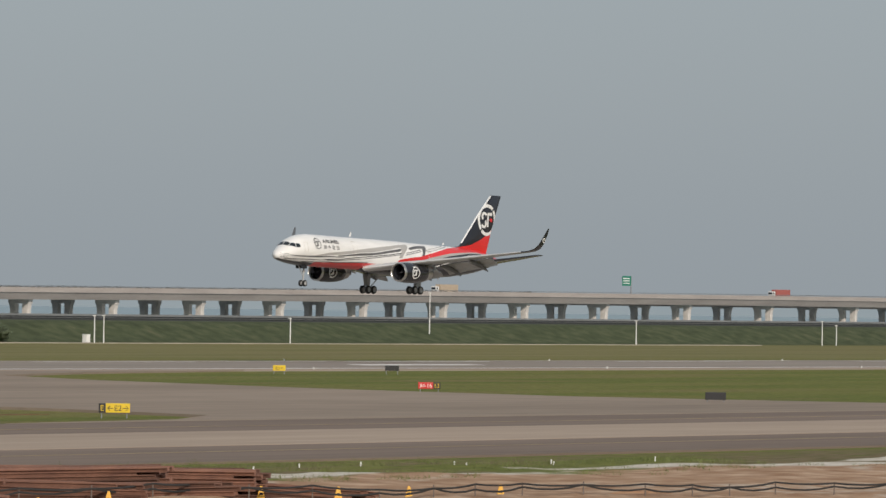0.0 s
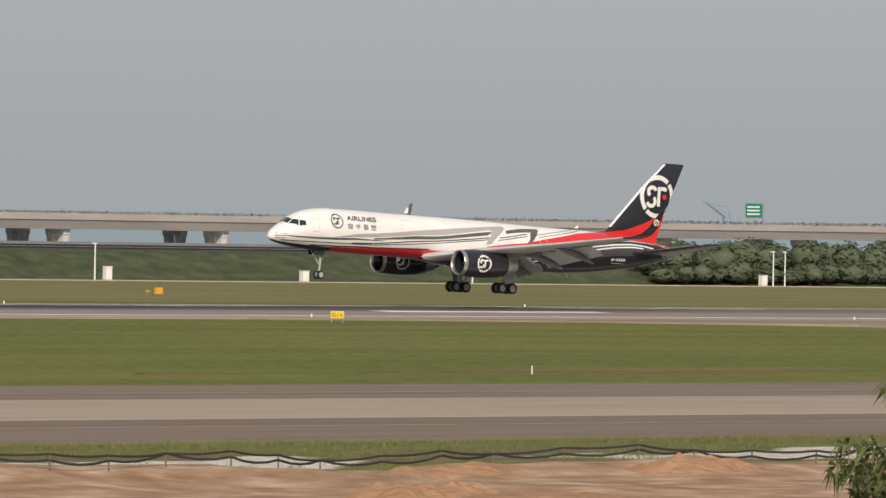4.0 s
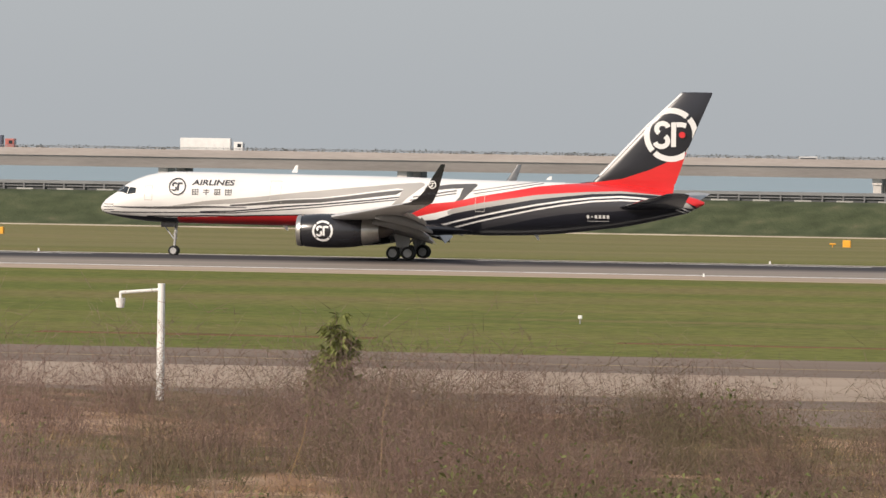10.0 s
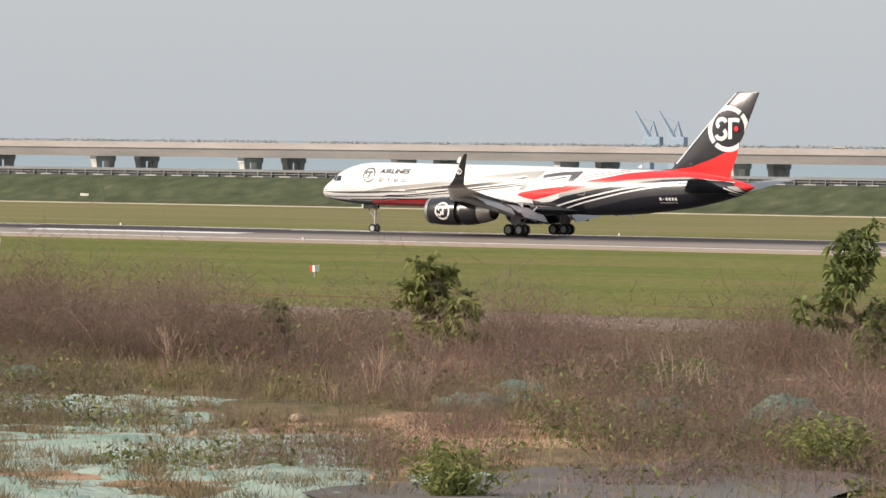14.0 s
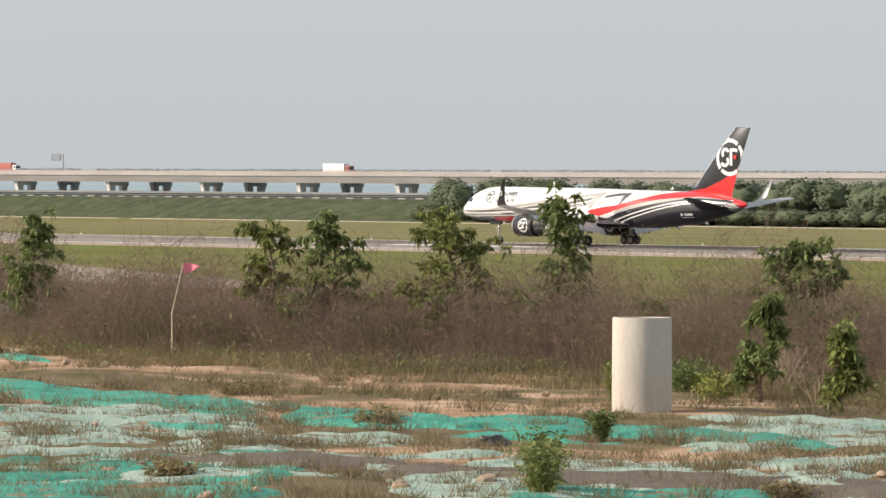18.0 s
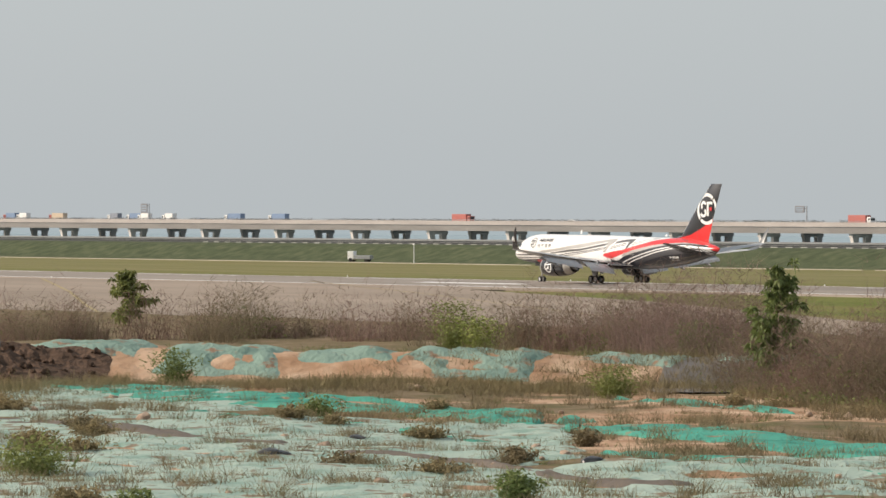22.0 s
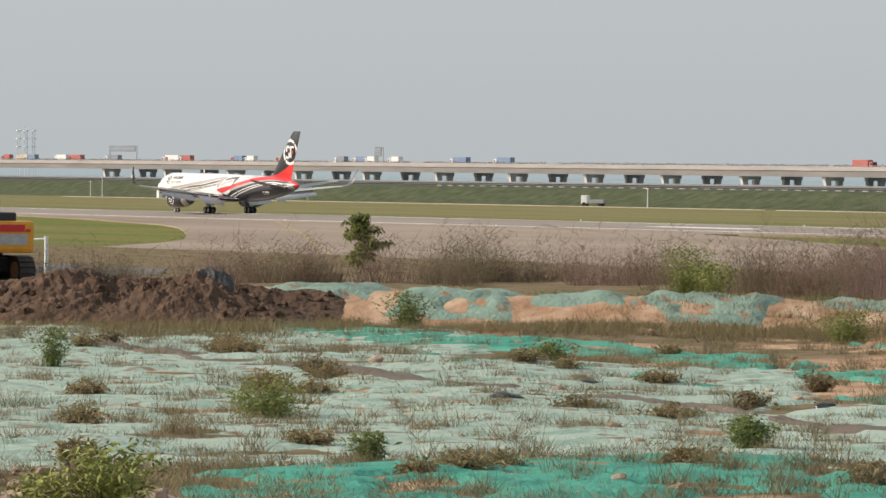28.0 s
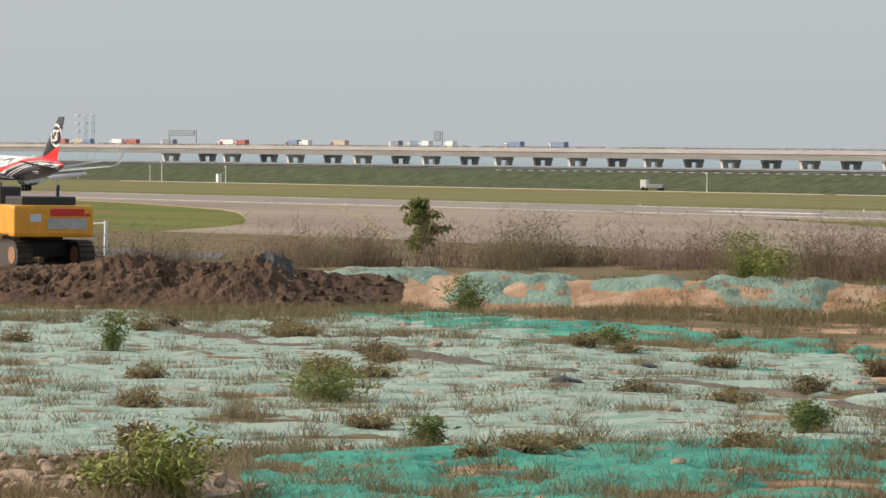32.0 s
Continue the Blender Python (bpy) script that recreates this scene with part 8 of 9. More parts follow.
rng = random.Random(31)
for k in range(16):
    x, y, w = rng.uniform(36, 150), rng.uniform(100, 115), rng.uniform(1.2, 3.2)
    heap("soil_heap", "low ridge of loose orange soil on the sand", x - w, y - 0.3, x + w, y + 0.3, rng.uniform(1.6, 2.8), rng.uniform(0.15, 0.42), ORANGE, 50 + k, 1.2)
STONE = surf("pale_field_stone", (0.40, 0.29, 0.21), 0.9, amount=0.35, scale=3, fine=15, per_object=0.2, bump=0.02, bump_scale=14)
stones = []
for k in range(5):
    rng = random.Random(k)
    bm = bmesh.new()
    bmesh.ops.create_icosphere(bm, subdivisions=2, radius=0.5)
    for vtx in bm.verts:
        vtx.co *= 1 + 0.45 * noise.noise(vtx.co * 2.2 + Vector((k * 9, 0, 0)))
        vtx.co.z *= 0.65
    stones.append(mesh_of("stone", bm, STONE))
rng = random.Random(8)
for k in range(210):
    az, d = rng.uniform(-65, -33), 80 + 95 * rng.random()
    x, y = polar(az, d)
    if k < 90:
        x, y = -77.5 + rng.uniform(-4, 4), 37 + rng.uniform(-2.2, 2.2)
    ob = tagged(new("stone", stones[k % 5]), "pale brown broken stone lying on the ground", "stone", "loose stones")
    s = rng.uniform(0.08, 0.24) if k < 90 else rng.uniform(0.12, 0.36)
    ob.matrix_world = pose(x, y, ground_height(x, y) + 0.1 * s + (0.2 if k < 90 else 0.04), rng.uniform(-20, 20), rng.uniform(-20, 20), rng.uniform(0, 360)) @ Matrix.Diagonal((s, s * rng.uniform(0.7, 1.2), s, 1))

clods = []
for k in range(3):
    bm = bmesh.new()
    bmesh.ops.create_icosphere(bm, subdivisions=2, radius=0.5)
    for vtx in bm.verts:
        vtx.co *= 1 + 0.7 * noise.noise(vtx.co * 2.6 + Vector((k * 7, 3, 0)))
    clods.append(mesh_of("clod", bm, DUG))
rng = random.Random(12)
for k in range(190):
    u, w = rng.uniform(0.03, 0.97), rng.uniform(-3.2, 3.6)
    x, y = -174.6 + 17.4 * u + 0.723 * w, 70.3 + 18.2 * u - 0.691 * w
    s = rng.uniform(0.12, 0.36) + (0.25 if k % 9 == 0 else 0)
    lift = 1.9 * lerp_table(HEAP_RUN, u)[0] * math.cos(math.pi * w / 8) ** 0.7 * min(1, 6 * min(u, 1 - u)) * 0.72
    ob = tagged(new("soil_clod", clods[k % 3]), "dark clod of dug soil on the heap", "soil clod", "soil clods")
    ob.matrix_world = pose(x, y, ground_height(x, y) - 0.06 + lift, rng.uniform(0, 90), 0, rng.uniform(0, 360)) @ Matrix.Diagonal((s, s, s * 0.8, 1))

# upright concrete pipe
bm = bmesh.new()
n = 48
rings = [[(r * math.cos(t), r * math.sin(t), z) for t in np.linspace(0, 2 * math.pi, n, endpoint=False)] for r, z in ((0.65, -0.3), (0.66, 0.5), (0.65, 2.04), (0.64, 2.08), (0.55, 2.08), (0.54, 2.04), (0.54, 0.0))]
loft(bm, rings)
pipe_m = surf("cast_concrete_pipe", (0.52, 0.47, 0.41), 0.85, amount=0.22, scale=1.2, fine=14, stretch=(1, 1, 0.4), bump=0.006, bump_scale=30)
pipe = tagged(part("concrete_pipe", bm, pipe_m, smooth=True), "upright pale concrete pipe section standing on the nets", "pipe")
pipe.matrix_world = pose(-87.56, 81.08, ground_height(-87.56, 81.08))

# flag on a leaning cane, and two canes with a tag
CANE = surf("pale_cane", (0.55, 0.47, 0.35), 0.7, amount=0.25, scale=2)
PINK = surf("pink_cloth", (0.75, 0.22, 0.30), 0.8, amount=0.15, scale=3)
flag = thing("flag_pole", "thin pale cane with a pink pennant", "flag", m=pose(-122.6, 95.3, ground_height(-122.6, 95.3)))
part("cane", rods(((0, 0, -0.3), (-0.06, 0.03, 1.3), 0.022, 0.02), ((-0.06, 0.03, 1.3), (0.25, 0.2, 2.75), 0.02, 0.013), seg=6), CANE, flag)


def pennant():
    bm = bmesh.new()
    n = 8
    lo, hi = [], []
    for k in range(n + 1):
        u = k / n
        ox = 0.52 * u
        wave = 0.06 * math.sin(u * 5)
        lo.append(bm.verts.new((ox * 0.72, ox * 0.68 + wave, -0.34 + 0.22 * u)))
        hi.append(bm.verts.new((ox * 0.72, ox * 0.68 + wave, 0.0 - 0.1 * u)))
    for k in range(n):
        bm.faces.new((lo[k], lo[k + 1], hi[k + 1], hi[k]))
    return bm


pen = part("pennant", pennant(), PINK, flag, "pink cloth pennant")
pen.location = (0.25, 0.2, 2.75)
c1 = thing("marker_cane", "thin pale cane with a pink tag in the scrub", "stake", "canes", m=pose(-58.73, 70.92, ground_height(-58.73, 70.92)))
part("cane", rods(((0, 0, -0.2), (-0.12, -0.1, 1.4), 0.018), ((-0.12, -0.1, 1.4), (-0.16, -0.13, 2.58), 0.016, 0.011), seg=6), CANE, c1)
part("tag", boxes((-0.13, 0.13, -0.14, -0.08, 1.3, 1.47), bevel=0.03), PINK, c1)
c2 = thing("marker_cane", "long leaning pale cane in the scrub", "stake", "canes", m=pose(-81.83, 99.56, ground_height(-81.83, 99.56)))
part("cane", rods(((0, 0, -0.2), (0.3, 0.28, 3.0), 0.022, 0.014), seg=6), CANE, c2)

# electrical cabinets
RED_B = surf("red_plinth_paint", (0.55, 0.05, 0.05), 0.7, amount=0.3)


def cabinet(x, y, h, w, az, label, plinth):
    z = ground_height(x, y)
    top = thing("electrical_cabinet", label, "cabinet", m=pose(x, y, z, 0, 0, -az))
    part("body", boxes((-w / 2, w / 2, -w * 0.35, w * 0.35, 0.3 if plinth else 0, h), bevel=0.02), ORANGE_P, top)
    part("lid", boxes((-w / 2 - 0.04, w / 2 + 0.04, -w * 0.35 - 0.04, w * 0.35 + 0.04, h, h + 0.06), bevel=0.02), ORANGE_P, top)
    if plinth:
        part("plinth", boxes((-w / 2, w / 2, -w * 0.35, w * 0.35, -0.3, 0.3)), RED_B, top)
    part("door", boxes((-w / 2 + 0.06, w / 2 - 0.06, -w * 0.35 - 0.02, -w * 0.35, 0.36, h - 0.08), bevel=0.008), ORANGE_P, top)
    part("lettering_bar", boxes((-0.08, 0.12, -w * 0.35 - 0.03, -w * 0.35 - 0.02, h * 0.66, h * 0.74)), POLE_W, top)
    part("latch", boxes((w / 2 - 0.14, w / 2 - 0.1, -w * 0.35 - 0.05, -w * 0.35 - 0.02, h * 0.45, h * 0.55)), FENCE, top)


cabinet(111.58, 115.42, 1.55, 0.64, 70, "tall orange-yellow electrical cabinet on a red plinth", True)
cabinet(29.1, 117.0, 1.12, 0.6, 14, "stained orange-yellow electrical cabinet on the verge", False)
cabinet(-3.2, 138.3, 0.45, 0.7, 0, "low yellow box lying on the rubble", False)
hyd = thing("hydrant", "small red hydrant beside the cabinet", "hydrant", m=pose(27.9, 115.6, ground_height(27.9, 115.6)))
part("barrel", rods(((0, 0, -0.1), (0, 0, 0.42), 0.09)), RED_B, hyd)
part("cap", rods(((0, 0, 0.42), (0, 0, 0.52), 0.11, 0.04)), RED_B, hyd)

# camera post
cc = thing("camera_post", "white post with an arm and a dome camera", "camera post", m=pose(-26.9, 130.6, ground_height(-26.9, 130.6), 0, 0, 12))
part("column", rods(((0, 0, -0.3), (0, 0, 2.85), 0.1, 0.09), seg=12), POLE_W, cc)
part("arm", rods(((0, 0, 2.7), (-1.0, 0, 2.62), 0.04)), POLE_W, cc)
part("drop", rods(((-1.0, 0, 2.64), (-1.0, 0, 2.48), 0.03)), POLE_W, cc)
part("dome", rods(((-1.0, 0, 2.48), (-1.0, 0, 2.25), 0.13, 0.09), seg=12), POLE_W, cc)

# yellow folding warning boards along the cable
for k, (x, y) in enumerate(((120.9, 103.0), (118.6, 103.4), (117.2, 104.2), (124.1, 103.0), (129.0, 104.0), (131.9, 103.4), (134.9, 102.7), (139.4, 103.3), (111.6, 114.0), (114.0, 114.4), (112.3, 108.6), (144, 103))):
    top = thing("warning_stand", "small yellow folding warning board beside the cable", "sign", "yellow warning boards", m=pose(x, y, ground_height(x, y), 0, 0, -50))
    for s in (-1, 1):
        bm = bmesh.new()
        loft(bm, [[(-0.14, s * 0.16, 0), (0.14, s * 0.16, 0), (0.14, s * 0.14, 0), (-0.14, s * 0.14, 0)], [(-0.035, s * 0.02, 0.42), (0.035, s * 0.02, 0.42), (0.035, 0, 0.42), (-0.035, 0, 0.42)]])
        part("board", bm, surf("warning_orange_yellow", (0.70, 0.36, 0.02), 0.55, amount=0.2), top)
    part("lettering_bar", boxes((-0.05, 0.05, -0.115, -0.1, 0.14, 0.22)), SIGN_K, top)


def sagging_line(name, label, pts, r, mat, sag=0.25):
    top = thing(name, label, "cable")
    for (ax, ay, az), (bx, by, bz) in zip(pts, pts[1:]):
        bm = bmesh.new()
        last = None
        for k in range(5):
            u = k / 4
            p = Vector((ax + (bx - ax) * u, ay + (by - ay) * u, az + (bz - az) * u - sag * 4 * u * (1 - u)))
            if last:
                rod(bm, last, p, r, seg=5)
            last = p
        part("span", bm, mat, top)
    return top


STAKE = surf("dark_weathered_stake", (0.16, 0.13, 0.11), 0.85, amount=0.3)
CABLE = surf("black_cable_sheath", (0.03, 0.028, 0.027), 0.7, amount=0.2)
line_pts = [(34 + 1.85 * k, 114.6 + 0.9 * math.sin(k * 0.55) + 0.3 * math.sin(k * 1.9)) for k in range(40)] + [(107 + 1.9 * k, 112.6 - 1.15 * k + 0.3 * math.sin(k * 2)) for k in range(1, 6)] + [(118.5 + 2.1 * k, 106.2 - 0.56 * k + 0.4 * math.sin(k * 1.3)) for k in range(34)]
for off, sag in ((0.36, 0.05), (0.27, 0.11)):
    pts = [(x, y, ground_height(x, y) + off + 0.05 * math.sin(k * 2.1 + off * 30)) for k, (x, y) in enumerate(line_pts)]
    sagging_line("power_cable", "black cable slung low between short stakes", pts, 0.034, CABLE, sag)
for x, y in line_pts:
    top = thing("cable_stake", "short weathered stake holding the cable", "stake", "cable stakes", m=pose(x, y, ground_height(x, y)))
    part("stake", rods(((0, 0, -0.2), (0, 0, 0.42), 0.022)), STAKE, top)

rng = random.Random(64)
for k in range(24):
    x, y = 109 + 3.4 * k + rng.uniform(-1.5, 1.5), 127.5 + rng.uniform(-1.5, 2.5)
    top = thing("marker_post", "short white marker post in the weeds", "post", "verge marker posts", m=pose(x, y, ground_height(x, y), rng.uniform(-5, 5), rng.uniform(-5, 5)))
    part("post", boxes((-0.022, 0.022, -0.022, 0.022, -0.2, rng.uniform(0.1, 0.22)), bevel=0.006), POLE_W, top)

# rusty sheet piles stacked on the ground
RUST = surf("rusty_steel", (0.12, 0.06, 0.045), 0.9, other=(0.21, 0.105, 0.07), scale=1.5, fine=9, bump=0.01, bump_scale=25, per_object=0.45)


def sheet_pile(length):
    prof = [(-0.2, 0.12), (-0.2, 0.15), (-0.13, 0.15), (-0.09, 0.03), (0.09, 0.03), (0.13, 0.15), (0.2, 0.15), (0.2, 0.12), (0.155, 0.12), (0.105, -0.005), (-0.105, -0.005), (-0.155, 0.12)]
    bm = bmesh.new()
    loft(bm, [[(x, y, z) for y, z in prof] for x in (-length / 2, length / 2)])
    return mesh_of("sheet_pile", bm, RUST)


pile_meshes = [sheet_pile(q) for q in (4.6, 5.4, 6.0)]
rng = random.Random(3)
for cx, cy, ang, cols, rows_n in ((120.4, 109.9, -66, 5, 4), (118.6, 108.0, -62, 4, 2), (124.6, 107.6, -60, 5, 3), (129.6, 110.6, -64, 6, 5), (134.0, 110.4, -62, 6, 5), (136.0, 107.6, -58, 4, 2), (127.6, 106.4, -60, 4, 2)):
    stack = thing("sheet_pile_stack", "stack of rusty steel sheet piles on the ground", "steel stack", "rusty steel stacks", m=pose(cx + 0.95, cy - 1.03, ground_height(cx + 0.95, cy - 1.03) + 0.1, 0, rng.uniform(-3, 3), ang))
    for r in range(int(rows_n * 1.5)):
        for c in range(cols):
            ob = new("sheet_pile", pile_meshes[rng.randrange(3)])
            ob.parent = stack
            ob.matrix_local = pose(rng.uniform(-0.22, 0.22), (c - cols / 2) * 0.43 + rng.uniform(-0.03, 0.03), 0.125 * r + rng.uniform(0, 0.03), rng.uniform(-9, 9), rng.uniform(-0.8, 0.8), rng.uniform(-1.8, 1.8))
blk = tagged(part("concrete_block", boxes((-0.21, 0.21, -0.2, 0.2, -0.4, 1.2), bevel=0.04), pipe_m), "broken concrete post leaning on the soil", "concrete block")
blk.matrix_world = pose(124.6, 117.1, ground_height(124.6, 117.1), 0, -33, -46)

# black plastic scraps and a concrete track between the nets
PLASTIC = surf("black_plastic", (0.02, 0.021, 0.023), 0.35, amount=0.3, scale=4, bump=0.03, bump_scale=9)
for k, (x, y, s) in enumerate(((-104.2, 62.9, 0.32), (-80.5, 70.5, 0.34), (-60.5, 64.5, 0.28), (-97.6, 67.0, 0.22), (-112, 70, 0.2))):
    bm = bmesh.new()
    bmesh.ops.create_icosphere(bm, subdivisions=3, radius=s)
    for vtx in bm.verts:
        vtx.co *= 1 + 0.5 * noise.noise(vtx.co * 4 + Vector((k * 5, 0, 0)))
        vtx.co.z = max(-0.05, vtx.co.z * 0.5)
    ob = tagged(part("plastic_scrap", bm, PLASTIC), "crumpled scrap of black plastic sheet", "plastic", "plastic scraps")
    ob.matrix_world = pose(x, y, ground_height(x, y) + 0.05, 0, 0, 40 * k)
SHEET_P = surf("crumpled_grey_plastic", (0.26, 0.25, 0.24), 0.5, other=(0.07, 0.068, 0.065), scale=2.5, fine=9, spec=0.5)
bm = bmesh.new()
rows = []
for i in range(15):
    row = []
    for j in range(11):
        u, w = i / 14 - 0.5, j / 10
        px, py = -160.0 + 0.469 * 1.3 * u + 0.45 * w + 0.12 * noise.noise((u * 9, w * 2, 3)), 85.2 + 0.883 * 1.3 * u - 0.24 * w
        row.append(bm.verts.new((px, py, 4.5 - 0.85 * w + 0.35 * noise.noise((u * 4, w * 3, 1)) + 0.14 * noise.noise((u * 12, w * 10, 7)) - 0.9 * u * u)))
    rows.append(row)
for i in range(14):
    for j in range(10):
        bm.faces.new((rows[i][j], rows[i + 1][j], rows[i + 1][j + 1], rows[i][j + 1]))
bmesh.ops.solidify(bm, geom=bm.faces[:], thickness=0.02)
tagged(part("plastic_sheet", bm, SHEET_P), "crumpled grey plastic sheet hanging over the soil heap", "sheet")
ROAD = surf("worn_grey_track", (0.135, 0.122, 0.112), 0.9, amount=0.35, scale=0.4, fine=5)


def ground_sheet(name, label, outline, mat, lift=0.09, cat="track"):
    bm = bmesh.new()
    fc = bm.faces.new([bm.verts.new((x, y, 0)) for x, y in outline])
    bmesh.ops.triangulate(bm, faces=[fc])
    bmesh.ops.subdivide_edges(bm, edges=bm.edges[:], cuts=7, use_grid_fill=True)
    for vtx in bm.verts:
        vtx.co.z = ground_height(vtx.co.x, vtx.co.y) + lift
    return tagged(part(name, bm, mat, smooth=True), label, cat, kind="structure")


ground_sheet("track_near", "worn grey track crossing the scrub", [(-48.8, 67), (-49.8, 75), (-48.8, 77.6), (-47.2, 78.8), (-44.2, 77), (-43, 73), (-41.4, 70), (-40, 62)], ROAD)
ground_sheet("track_bank", "worn grey track climbing the bank", [(-140.5, 98.4), (-150, 106.5), (-155.5, 113.5), (-152, 114), (-143, 107), (-134, 99.5), (-135.2, 96.6)], ROAD, 0.07)
ground_sheet("track_far", "worn grey track behind the soil heap", [(-219, 98), (-213, 106), (-208, 108.5), (-196, 101.5), (-186, 92), (-196, 84)], ROAD, 0.03)

# ---- excavator ----
EXC_Y = surf("excavator_yellow", (0.72, 0.33, 0.03), 0.45, amount=0.25, scale=1.2, fine=8)
EXC_K = surf("excavator_dark", (0.03, 0.03, 0.032), 0.6, amount=0.3)
TRACK = surf("muddy_track_steel", (0.06, 0.05, 0.043), 0.8, amount=0.4, scale=2, fine=10)
exz = ground_height(-190.2, 91.8)
PANEL_B = surf("pale_blue_panel", (0.5, 0.62, 0.72), 0.5, amount=0.1)
exc = thing("excavator", "orange-yellow crawler excavator standing behind the soil heap", "excavator", m=pose(-190.69, 90.97, exz - 0.2, 0, 0, -2))


def crawler(y):
    L, R = 4.6, 0.54
    pts = [(L / 2 - R + R * math.cos(a), R + R * math.sin(a)) for a in np.linspace(-math.pi / 2, math.pi / 2, 9)] + [(-L / 2 + R + R * math.cos(a), R + R * math.sin(a)) for a in np.linspace(math.pi / 2, 1.5 * math.pi, 9)]
    belt = part("crawler_belt", loft(bmesh.new(), [[(x, y + s, z) for x, z in pts] for s in (-0.3, 0.3)]), TRACK, exc, "muddy crawler track")
    shoe = mesh_of("shoe", boxes((-0.09, 0.09, -0.32, 0.32, -0.03, 0.05)), TRACK)
    loop = []
    for (ax, az), (bx, bz) in zip(pts, pts[1:] + pts[:1]):
        n = max(1, int(math.hypot(bx - ax, bz - az) / 0.22))
        for k in range(n):
            loop.append((ax + (bx - ax) * k / n, az + (bz - az) * k / n, math.atan2(bz - az, bx - ax)))
    for x, z, a in loop:
        ob = new("shoe", shoe)
        ob.parent = belt
        ob.matrix_local = Matrix.Translation((x, y, z)) @ Matrix.Rotation(-a, 4, "Y")
    for x in (-L / 2 + R, L / 2 - R):
        part("sprocket", rods(((x, y - 0.33, R), (x, y + 0.33, R), 0.34), seg=16), surf("dusty_hub", (0.35, 0.2, 0.1), 0.8), belt)


for y in (-1.3, 1.3):
    crawler(y)
part("carbody", boxes((-1.2, 1.2, -1.0, 1.0, 0.45, 1.05), bevel=0.08), EXC_K, exc)
upper = part("slewing_deck", boxes((-0.9, 0.9, -0.9, 0.9, 1.05, 1.25), bevel=0.05), EXC_K, exc)
turn = pose(0, 0, 0.05, 0, 0, -9)
for name, bm, mat, label in (
        ("engine_house", boxes((-1.0, 2.3, -1.45, 1.45, 1.28, 2.42), bevel=0.08), EXC_Y, "orange-yellow engine house"),
        ("counterweight", boxes((2.32, 3.3, -1.58, 1.58, 1.2, 2.42), bevel=0.14), EXC_Y, "rounded counterweight"),
        ("hood", boxes((0.4, 3.0, -1.2, 0.95, 2.36, 2.74), bevel=0.08), EXC_K, "dark engine hood"),
        ("exhaust", rods(((1.9, 0.5, 2.7), (1.9, 0.5, 3.05), 0.07), ((1.9, 0.5, 3.05), (2.0, 0.5, 3.15), 0.07)), EXC_K, ""),
        ("cab", boxes((-2.2, -0.55, -1.45, -0.3, 1.28, 3.1), bevel=0.12), EXC_K, "dark glazed cab"),
        ("cab_glass", boxes((-2.1, -0.7, -1.47, -1.45, 1.9, 2.95), bevel=0.0), GLASS, "dark cab glass"),
        ("handrail", rods(((0.2, -1.3, 2.35), (0.2, -1.3, 3.25), 0.03), ((-0.3, -1.3, 2.35), (-0.3, -1.3, 3.3), 0.03), ((0.2, -1.3, 3.25), (-0.3, -1.3, 3.3), 0.03)), EXC_K, ""),
        ("boom", rods(((-1.6, 0.3, 1.7), (-4.4, 0.3, 2.6), 0.32, 0.28), ((-4.4, 0.3, 2.6), (-7.2, 0.3, 2.2), 0.28, 0.2), seg=8), EXC_Y, "orange-yellow boom"),
        ("stick", rods(((-7.2, 0.3, 2.3), (-6.6, 0.3, 0.9), 0.2, 0.16), seg=8), EXC_Y, ""),
        ("bucket", boxes((-7.2, -6.2, -0.4, 1.0, 0.1, 0.9), bevel=0.2), EXC_K, "")):
    p = part(name, bm, mat, exc, label)
    p.matrix_local = turn
for y0, y1, z0, z1, mat, lab in ((-0.95, -0.5, 1.78, 2.08, PANEL_B, "pale blue marking panel"), (-0.15, 1.2, 2.0, 2.28, SIGN_R, "red marking strip"), (-0.25, 1.3, 1.5, 1.92, STRUT, "plain bar for a marking"), (1.22, 1.42, 2.0, 2.1, SIGN_R, "")):
    p = part("panel_mark", boxes((3.302, 3.318, y0, y1, z0, z1), bevel=0.006), mat, exc, lab)
    p.matrix_local = turn
sp = thing("site_post", "white post with a short arm behind the excavator", "post", m=pose(-197.3, 97.4, ground_height(-197.3, 97.4)))
part("column", rods(((0, 0, -0.3), (0, 0, 1.5), 0.08), seg=10), POLE_W, sp)
part("arm", rods(((0, 0, 1.4), (-0.5, -0.6, 1.36), 0.04)), POLE_W, sp)
# ---- traffic on the viaduct ----
MOVERS = []
TYRE_K = RUBBER


def deck_z(x):
    return 7.0 + DECK_LIFT * step(900, 2000, x) + 0.7 * step(1500, 2600, -x)


def vehicle_paint(name, col):
    return surf(name, col, 0.4, amount=0.15, scale=0.8)


